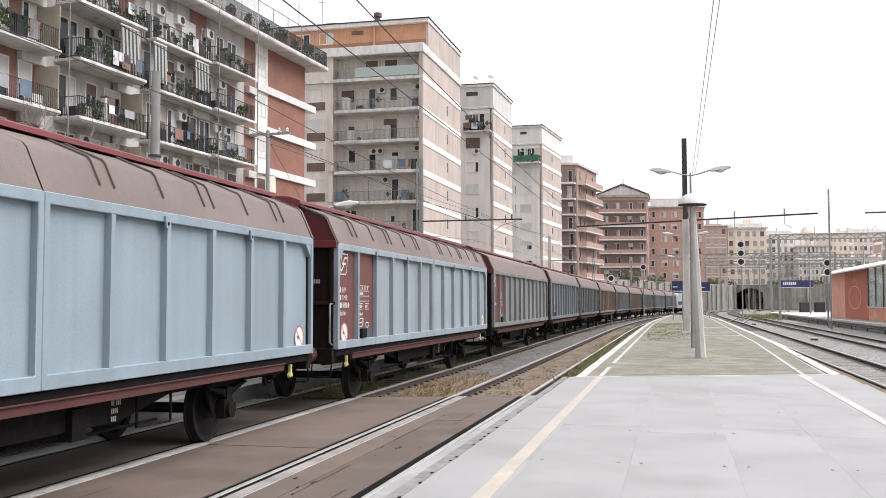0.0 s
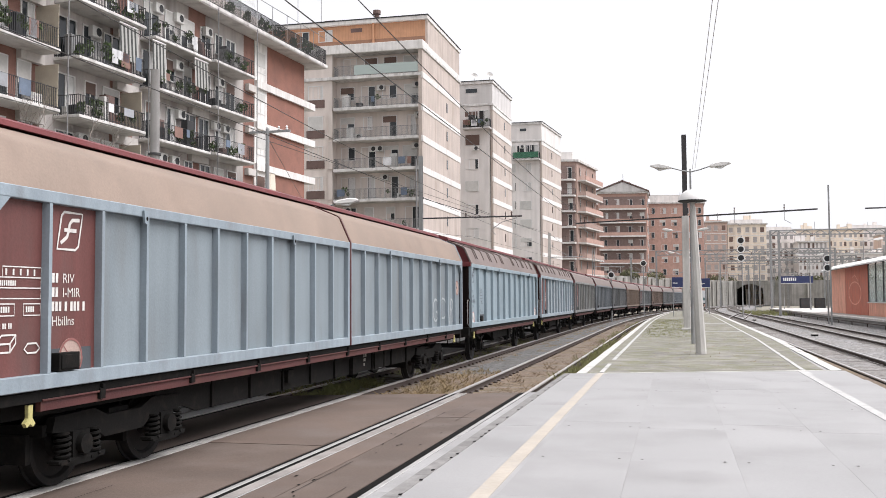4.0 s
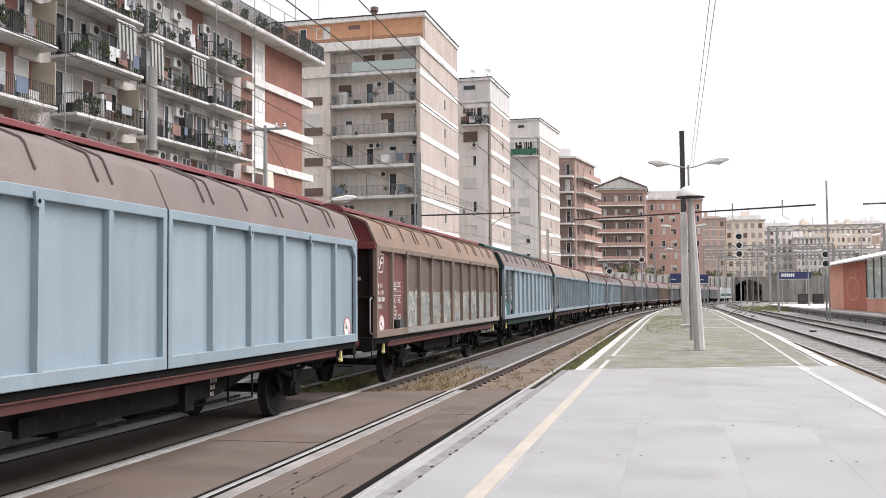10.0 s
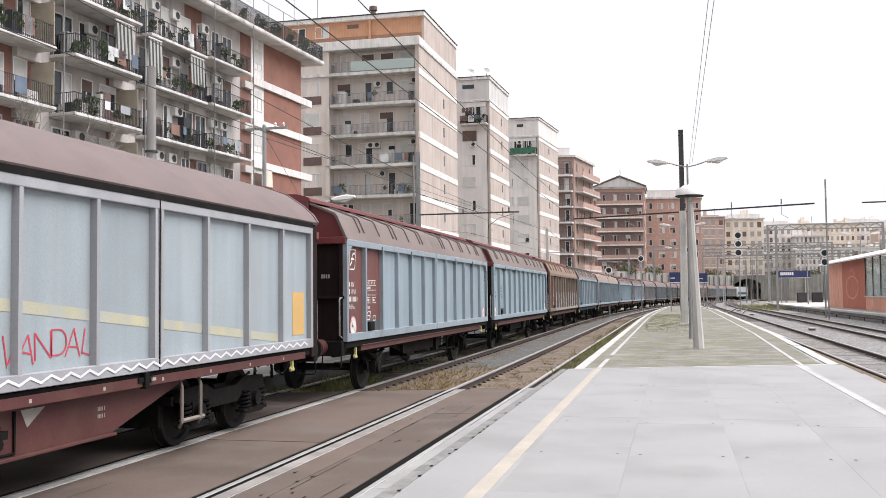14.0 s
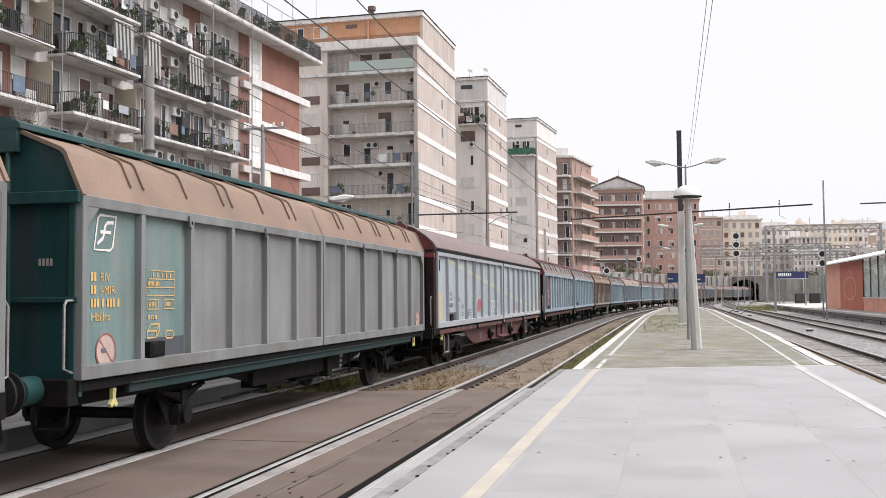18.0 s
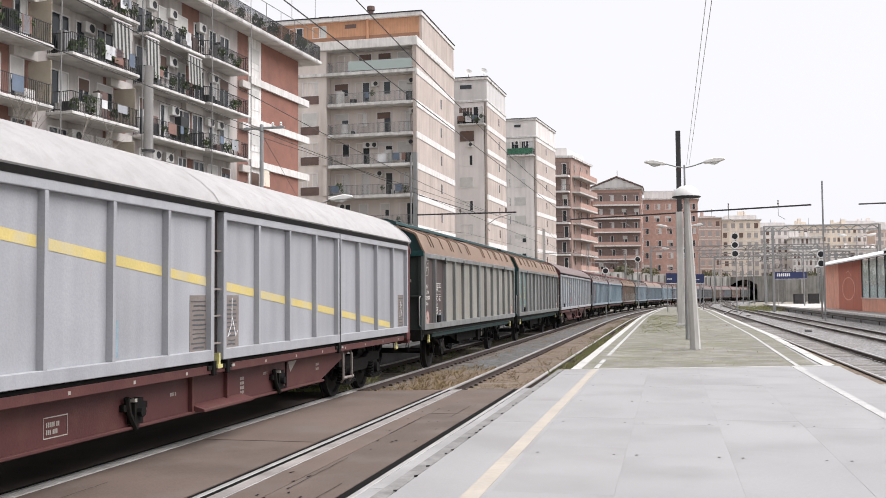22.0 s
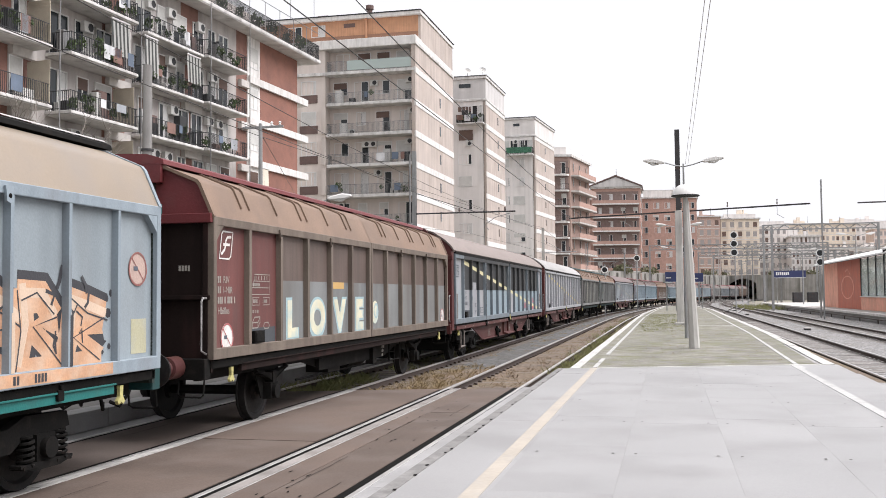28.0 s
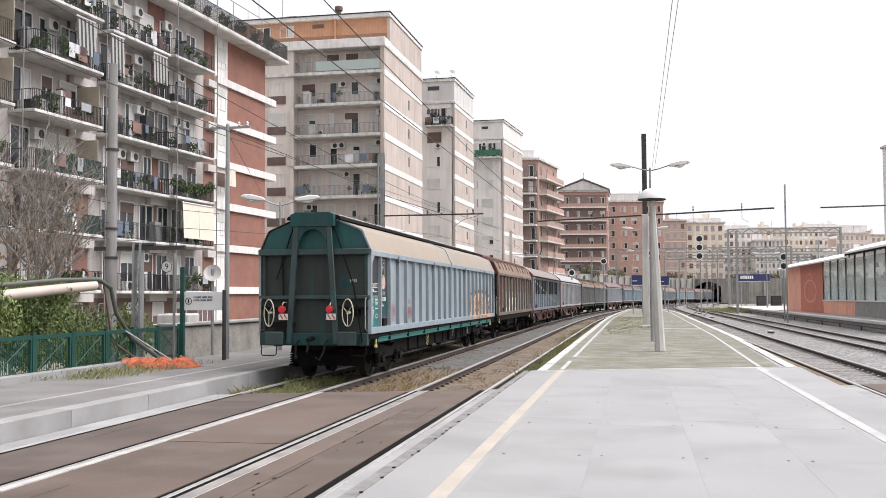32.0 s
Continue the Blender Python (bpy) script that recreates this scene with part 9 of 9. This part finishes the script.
for k in range(15):
    part("roof_rib", Mesh().prism([(x, z - 0.12) for x, z in prof2] + [(x, z - 0.3) for x, z in reversed(prof2)], "y", -33.9 - 1.1 * k, -33.75 - 1.1 * k), sig_black, sh, smooth=0)
part("fascia", Mesh().box(-0.98, -34, 4.12, -0.9, 0.8, 4.26), sig_black, sh)

# ---- side platform: fence, poles, signs, hose and net ----
post_grey = mat("weathered_grey_pole", (0.27, 0.26, 0.25), 0.85, var=0.12, scale=2, dirt=(0.16, 0.15, 0.14), amount=0.3, streak=5)
fence_green = mat("dark_green_fence_paint", (0.012, 0.055, 0.045), 0.5, var=0.12, dirt=(0.05, 0.07, 0.05), amount=0.2)
fence_mesh_m = mat("green_wire_mesh", (0.02, 0.075, 0.05), 0.6, var=0.1)
fn = thing("fence", pose(-12.85, 10.0, PT), "dark green steel fence with wire-mesh panels", "fence")
ys = [0.3, 1.75, 3.2, 4.65, 6.1, 7.6, 9.07, 10.56, 12.03, 13.35, 14.7, 16.0]
for i, y in enumerate(ys):
    part("fence_post", Mesh().box(-0.04, y - 0.05, -0.2, 0.04, y + 0.05, 0.98), fence_green, fn, smooth=0)
    if i + 1 < len(ys):
        e = ys[i + 1]
        w = Mesh().box(-0.03, y + 0.06, 0.84, 0.03, e - 0.06, 0.93).box(-0.03, y + 0.06, 0.06, 0.03, e - 0.06, 0.14)
        w.box(-0.028, y + 0.06, 0.14, 0.028, y + 0.12, 0.84).box(-0.028, e - 0.12, 0.14, 0.028, e - 0.06, 0.84)
        w.tube([(0, y + 0.08, 0.12), (0, e - 0.08, 0.88)], 0.012, 5).tube([(0, y + 0.08, 0.88), (0, e - 0.08, 0.12)], 0.012, 5)
        fp = part("panel_frame", w, fence_green, fn, smooth=0)
        w = Mesh()
        for k in range(20):
            yy = y + 0.12 + k * (e - y - 0.24) / 19
            w.box(-0.004, yy - 0.006, 0.14, 0.004, yy + 0.006, 0.84)
        for k in range(7):
            w.box(-0.004, y + 0.12, 0.2 + 0.1 * k, 0.004, e - 0.12, 0.2035 + 0.1 * k)
        part("wire_mesh", w, fence_mesh_m, fp, smooth=0)
for x, y, b, tp, r, mt, lb in ((-14.15, 24.5, -0.3, 8.5, 0.165, post_grey, "thick round concrete pole behind the fence"), (-11.4, 26.0, PT, 6.95, 0.075, post_steel, "slim steel pole with insulators on a short arm")):
    t = thing("utility_pole", pose(x, y, b), lb, "pole", "poles on the side platform")
    part("pole_shaft", Mesh().tube([(0, 0, 0), (0, 0, (tp - b) / 2), (0, 0, tp - b)], r, 14, r * 0.75), mt, t)
    if r < 0.1:
        part("cross_arm", Mesh().box(-0.55, -0.03, tp - b - 0.12, 0.7, 0.03, tp - b - 0.06), post_steel, t)
        for k in (-0.45, 0.0, 0.35, 0.6):
            part("insulator", Mesh().lathe([(0.02, 0), (0.045, 0.03), (0.02, 0.06), (0.045, 0.09), (0.0, 0.14)], 10, pose(k, 0, tp - b - 0.06)), sign_white, t)
    else:
        for z in (3.4, 4.2, 6.4):
            part("pole_clamp", Mesh().lathe([(r * 0.9, z - 0.03), (r + 0.012, z - 0.03), (r + 0.012, z + 0.03), (r * 0.9, z + 0.03)], 14), post_dark, t)
t = mast(-13.4, 24.6, PT, 3.5, post_steel, "short lattice mast with a dark cross bar", 0.1, True)
part("cross_bar", Mesh().box(-1.3, -0.05, 3.05, 1.4, 0.05, 3.16), post_dark, t)
part("stay_pole", Mesh().tube([(-0.7, 0, -0.2), (-0.7, 0, 3.1)], 0.04, 6), post_dark, t)
part("insulator", Mesh().tube([(-0.1, 0, 3.2), (0.5, 0, 3.2)], 0.06, 8), post_dark, t)
t = thing("number_sign", pose(-12.9, 25.5, PT), "round white sign with a black figure on a thin post", "sign", "signs of the station")
part("post", Mesh().tube([(0.12, 0.02, 0), (0.12, 0.02, 3.0)], 0.04, 8), post_steel, t)
d9 = part("sign_face", Mesh().lathe([(0, -0.01), (0.17, -0.01), (0.17, 0.01), (0, 0.01)], 24, pose(-0.08, -0.04, 2.62, 90, 0, 0)), sign_white, t)
letters("9", 0.24, sig_black, pose(-0.08, -0.056, 2.54, 90, 0, 0), t, "figure", "black figure nine")
part("sign_rim", ring(Mesh(), -0.08, 2.62, 0.16, 0.02, lambda a, b: (a, -0.054, b), (0, -0.0002, 0)), sig_black, t, smooth=0)
t = thing("notice_board", pose(-11.85, 25.5, PT), "white warning board with a pictogram between two posts", "sign", "signs of the station")
part("board", Mesh().box(-0.62, -0.02, 1.38, 0.62, 0.02, 1.90), sign_white, t, "", 0.006)
part("pictogram", ring(Mesh(), -0.47, 1.64, 0.09, 0.02, lambda a, b: (a, -0.03, b)).add([(-0.49, -0.026, 1.58), (-0.45, -0.026, 1.58), (-0.45, -0.026, 1.70), (-0.49, -0.026, 1.70)], [(0, 1, 2, 3)]), sig_black, t, smooth=0)
part("lettering", bars(Mesh(), -0.32, 1.72, ((7, 5, 4), (5, 6, 5)), 0.055, lambda a, b: (a, -0.025, b)), letter_dark, t, smooth=0)["kind"] = "stuff"
part("post", Mesh().box(-0.72, -0.06, -0.2, -0.60, 0.06, 2.6), fence_green, t, "", 0.01)
part("post", Mesh().box(0.55, -0.05, -0.2, 0.63, 0.05, 1.95), post_dark, t, "", 0.01)
t = thing("satellite_dish", pose(-13.2, 29.0, 0.0), "white satellite dish on a short bracket", "dish")
part("dish", Mesh().lathe([(0, 0), (0.14, 0.02), (0.22, 0.05), (0.28, 0.09)], 20, pose(0, 0, 2.75, 70, 0, 15)), post_conc, t)
part("bracket", Mesh().tube([(0, 0, 0), (0, 0, 2.9)], 0.05, 6), post_steel, t)
t = thing("supply_hose", pose(0, 0, 0), "cream pipe and dark hose hung above the fence", "hose")
part("pipe", Mesh().tube([(-14.6, 15.0, 1.78), (-13.9, 18.2, 1.96), (-13.4, 20.6, 2.18), (-13.15, 22.0, 2.3)], 0.125, 16), mat("cream_pipe", (0.46, 0.39, 0.335), 0.6, var=0.1), t)
part("hose", Mesh().tube([(-14.7, 14.6, 2.1), (-13.9, 18.2, 2.2), (-13.35, 20.9, 2.42), (-13.1, 22.1, 2.45), (-13.0, 22.5, 2.25), (-12.95, 22.7, 1.6), (-12.8, 23.2, 0.95), (-12.55, 23.9, 0.5), (-12.4, 24.2, 0.27)], 0.055, 16), mat("dark_green_hose", (0.085, 0.09, 0.075), 0.5, var=0.15), t)
part("cable", Mesh().tube([(-13.05, 22.3, 2.3), (-12.95, 22.5, 0.9), (-12.6, 22.9, 0.5), (-11.9, 22.6, 0.28)], 0.03, 8), mat("brown_cable", (0.12, 0.075, 0.055), 0.6), t)
orange_net = mat("orange_safety_net", (0.36, 0.085, 0.04), 0.8, var=0.3, scale=6, dirt=(0.3, 0.16, 0.07), amount=0.35)
t = thing("safety_net", pose(-11.75, 22.6, PT), "crumpled orange plastic net lying on the platform", "net")
rn = random.Random(8)
for k in range(4):
    g = Mesh()
    cx, cy = -0.62 + 0.4 * k, rn.uniform(-0.25, 0.3)
    nn = 12
    hts = [[(0.26 * max(0, 1 - (2 * i / (nn - 1) - 1) ** 2) * max(0, 1 - (2 * j / (nn - 1) - 1) ** 2) + 0.0) * rn.uniform(0.75, 1.15) for j in range(nn)] for i in range(nn)]
    for i in range(nn):
        for j in range(nn):
            g.v.append((cx + 0.8 * (i / (nn - 1) - 0.5) + rn.uniform(-0.03, 0.03), cy + 0.9 * (j / (nn - 1) - 0.5) + rn.uniform(-0.03, 0.03), 0.005 + hts[i][j]))
    g.f = [(i * nn + j, (i + 1) * nn + j, (i + 1) * nn + j + 1, i * nn + j + 1) for i in range(nn - 1) for j in range(nn - 1)]
    part("net_fold", g, orange_net, t, smooth=0)
part("stick", Mesh().tube([(-1.0, 0.2, 0.9), (0.2, 0.5, 0.1)], 0.02, 6), post_steel, t)
t = thing("rubble_wall", pose(-12.0, 31.5, 0), "weathered grey masonry wall at the back of the platform", "wall", kind="structure")
part("masonry", Mesh().box(-2.2, -4.0, -0.4, -1.8, 40, 1.1), mat("weathered_masonry", (0.27, 0.25, 0.225), 0.95, var=0.22, scale=1.3, dirt=(0.14, 0.13, 0.11), amount=0.35, fine=12, bump=0.6), t, "", 0.03)
part("coping", Mesh().box(-2.3, -4.05, 1.1, -1.7, 40, 1.2), concrete_grey, t, "", 0.02)

# ---- plants ----
grass_dry = mat("dry_grass", (0.25, 0.185, 0.10), 0.9, var=0.3, scale=3, tint=0.1)
grass_brown = mat("withered_grass", (0.17, 0.12, 0.07), 0.9, var=0.35, scale=3, tint=0.1)
grass_green = mat("green_grass", (0.185, 0.19, 0.08), 0.9, var=0.35, scale=2, dirt=(0.25, 0.22, 0.11), amount=0.3)
leaf_a = mat("hedge_leaves", (0.155, 0.195, 0.065), 0.75, var=0.4, scale=1.5, dirt=(0.15, 0.17, 0.06), amount=0.3)
leaf_b = mat("dark_hedge_leaves", (0.085, 0.12, 0.042), 0.75, var=0.4, scale=1.5)
bark = mat("grey_bark", (0.20, 0.175, 0.155), 0.95, var=0.2, scale=6)


def tufts(name, spots, material, label, seed, high=0.3, blades=14):
    rnd = random.Random(seed)
    w = Mesh()
    for x, y, z, s in spots:
        for _ in range(blades):
            a = rnd.uniform(0, 6.28)
            px, py = x + rnd.gauss(0, 0.10), y + rnd.gauss(0, 0.15)
            h, l, t_ = high * s * rnd.uniform(0.3, 1.2), rnd.uniform(0.02, 0.14) * s, rnd.uniform(0.003, 0.008)
            dx, dy = math.cos(a), math.sin(a)
            w.add([(px - dy * t_, py + dx * t_, z), (px + dy * t_, py - dx * t_, z), (px + dx * l * 0.4 + dy * t_ * 0.7, py + dy * l * 0.4 - dx * t_ * 0.7, z + h * 0.6), (px + dx * l, py + dy * l, z + h)], [(0, 1, 2), (0, 2, 3)])
    return solid(name, w, material, label, "grass", kind="stuff", smooth=0)


rg = random.Random(3)
tufts("dry_weeds", [(rg.uniform(-6.35, -4.75) + bend(y), y, -0.17, rg.uniform(0.4, 1.5)) for y in (19.6 + 9 * rg.random() ** 1.9 for _ in range(170))], grass_dry, "dry yellow weeds between the two tracks", 1, 0.10, 18)
tufts("dry_weeds", [(rg.uniform(-6.3, -4.8) + bend(y), y, -0.17, rg.uniform(0.3, 0.9)) for y in (rg.uniform(22, 80) for _ in range(60))], grass_dry, "thin dry weeds between the two tracks", 12, 0.12, 20)
tufts("dry_weeds", [(rg.uniform(-4.4, -2.5) + bend(y), y, -0.17, rg.uniform(0.3, 1.2)) for y in (21.0 + 60 * rg.random() ** 1.4 for _ in range(300))], grass_brown, "brown withered weeds along the platform track", 2, 0.09, 16)
tufts("green_weeds", [(rg.uniform(-3.1, -2.4) + bend(y), y, -0.17, rg.uniform(0.5, 1.6)) for y in (25 + 22 * rg.random() ** 1.2 for _ in range(170))], grass_green, "green weeds under the platform edge", 3, 0.16, 16)
tufts("green_weeds", [(rg.uniform(-3.6, -2.5) + bend(y), y, -0.17, rg.uniform(0.4, 1.2)) for y in (rg.uniform(45, 90) for _ in range(120))], grass_green, "green weeds farther along the platform track", 13, 0.2, 16)
tufts("green_weeds", [(rg.uniform(-8.55, -7.2), y, -0.17, rg.uniform(0.5, 1.6)) for y in (18.9 + 5 * rg.random() for _ in range(150))], grass_green, "green weeds before the side platform", 4, 0.15, 18)
tufts("green_weeds", [(rg.uniform(-7.9, -6.7), y, -0.17, rg.uniform(0.4, 1.0)) for y in (19.5 + 30 * rg.random() for _ in range(110))], grass_green, "weeds between the rails of the train's track", 5, 0.15, 18)
tufts("green_weeds", [(rg.uniform(-12.6, -11.6) if k % 3 else rg.uniform(-11.6, -10.9), y, PT, rg.uniform(0.6, 1.3)) for k, y in enumerate(18.5 + 6 * rg.random() for _ in range(120))], grass_green, "weeds along the fence foot", 6, 0.14)
tufts("platform_moss", [(rg.uniform(-1.5, 0.6), y, PT - 0.01, rg.uniform(0.3, 0.7)) for y in (rg.uniform(44, 82) for _ in range(700))], grass_green, "low mossy grass on the worn platform", 7, 0.10, 10)
tufts("platform_moss", [(rg.uniform(-1.6, 3.0), y, PT - 0.01, rg.uniform(0.2, 0.5)) for y in (rg.uniform(24.5, 110) for _ in range(400))], grass_dry, "thin dry grass on the worn platform", 8, 0.09, 8)
tufts("green_weeds", [(rg.uniform(3.9, 4.6), y, -0.2, rg.uniform(0.4, 1.0)) for y in (rg.uniform(26, 90) for _ in range(150))], grass_dry, "weeds beside the right-hand track", 9, 0.22)
tufts("far_verge", [(rg.uniform(9, 14), y, -0.2, rg.uniform(0.8, 1.6)) for y in (rg.uniform(120, 150) for _ in range(260))], grass_green, "green verge beyond the second track", 10, 0.4)


hedge = thing("hedge", pose(-14.3, 18.0, 0.2), "overgrown green shrubs spilling over the fence", "shrub")
rh = random.Random(14)
for k in range(80):
    c = (rh.uniform(-1.6, 0.6), rh.uniform(-1.5, 7.6), 0)
    high = 2.0 if c[1] < 5.4 else 2.0 - 0.45 * (c[1] - 5.4)
    c = (c[0], c[1], rh.uniform(0.15, 0.95) * max(0.5, high))
    part("leaf_mass", leaf_clump(720, rh.uniform(0.6, 0.95), rh.uniform(0.6, 1.0), rh.uniform(0.4, 0.65), 100 + k, 0.058), rh.choice((leaf_a, leaf_a, leaf_b)), hedge, smooth=0, m=pose(*c))["kind"] = "stuff"
for k in range(10):
    x, y = rh.uniform(-1, 0.6), rh.uniform(-1, 7)
    part("stem", Mesh().tube([(x, y, -0.5), (x + rh.uniform(-0.2, 0.2), y + rh.uniform(-0.2, 0.2), 1.2)], 0.025, 5), bark, hedge)
part("ivy", leaf_clump(500, 0.35, 3.4, 0.5, 61, 0.08), leaf_b, hedge, m=pose(1.1, 2.6, 0.55), smooth=0)


def bare_tree(x, y, h, seed, label):
    rnd = random.Random(seed)
    t = thing("bare_tree", pose(x, y, -0.4), label, "tree", "bare trees by the block")
    trunk = Mesh().tube([(0, 0, 0), (0.1, 0.05, h * 0.25), (0.02, -0.1, h * 0.5)], 0.13, 9, 0.08)
    part("trunk", trunk, bark, t)
    def limb(w, p, d, ln, r, depth):
        pts = [p]
        for i in range(4):
            d = (d + Vector((rnd.uniform(-0.3, 0.3), rnd.uniform(-0.3, 0.3), rnd.uniform(-0.1, 0.22)))).normalized()
            pts.append(pts[-1] + d * ln / 4)
        w.tube(pts, r, 5, r * 0.4)
        if depth:
            for q in pts[1:]:
                for _ in range(2):
                    limb(w, q, (d + Vector((rnd.uniform(-1, 1), rnd.uniform(-1, 1), rnd.uniform(-0.2, 0.8)))).normalized(), ln * rnd.uniform(0.4, 0.65), r * 0.45, depth - 1)
    for k in range(6):
        w = Mesh()
        z = h * rnd.uniform(0.2, 0.5)
        limb(w, Vector((0.05, 0, z)), Vector((rnd.uniform(-0.8, 0.8), rnd.uniform(-0.8, 0.8), 1.0)).normalized(), h * 0.42, 0.05, 2)
        part("limb", w, bark, t)
    part("last_leaves", leaf_clump(260, 1.3, 1.3, 1.6, seed + 5, 0.09), mat("withered_leaves", (0.18, 0.12, 0.07), 0.9, var=0.3), t, smooth=0, m=pose(0, 0, h * 0.62))
    return t


bare_tree(-21.6, 33.5, 8.5, 3, "bare grey tree before the balconies")
bare_tree(-23.3, 33.0, 9.5, 4, "bare grey tree with a few withered leaves")
bare_tree(-20.2, 30.2, 6.0, 6, "small bare tree behind the shrubs")
lot = thing("storage_container", pose(-15.2, 31.0, -0.3, 0, 0, 8), "pale grey box standing behind the wall", "container")
part("case", Mesh().box(-0.7, -0.6, 0, 0.4, 0.6, 1.75), post_conc, lot, "", 0.05)


# ---- what moves: the train runs away from the camera and gathers a little speed ----
def run(t):
    """How far the train has gone at t seconds, counted from 13 s."""
    u = t - 13
    return 7.38523 * u + 0.0163586 * u * u - 0.000198525 * u ** 3 + 0.18 * max(0.0, 1 - t / 6) ** 2


ARC = [(0.0, 64.0)]
while ARC[-1][1] < 700:
    s_, y_ = ARC[-1]
    ARC.append((s_ + math.hypot(1, (y_ + 0.5 - 64) / 950), y_ + 1))
ARC_S, ARC_Y = [64 + a for a, b in ARC], [b for a, b in ARC]


def on_track(s):
    y = s if s < 64 else float(np.interp(s, ARC_S, ARC_Y))
    return Vector((-7.32 + bend(y), y, 0))


def motions():
    times = [float(k) for k in range(33)]
    for ob, mid, pivot in TRAIN:
        rows = []
        for t in times:
            a, b = on_track(mid + run(t) - pivot), on_track(mid + run(t) + pivot)
            c, d = (a + b) / 2, b - a
            rows.append((t, pose(c.x, c.y, 0, 0, 0, -math.degrees(math.atan2(d.x, d.y)))))
        walk(ob, rows)
    spin = [2 * k / 30 for k in range(481)]
    for ob, y, near in WHEELS:
        if near:
            walk(ob, [(t, pose(0, y, 0.465, -math.degrees((run(t) - run(0)) / 0.465))) for t in spin])


motions()
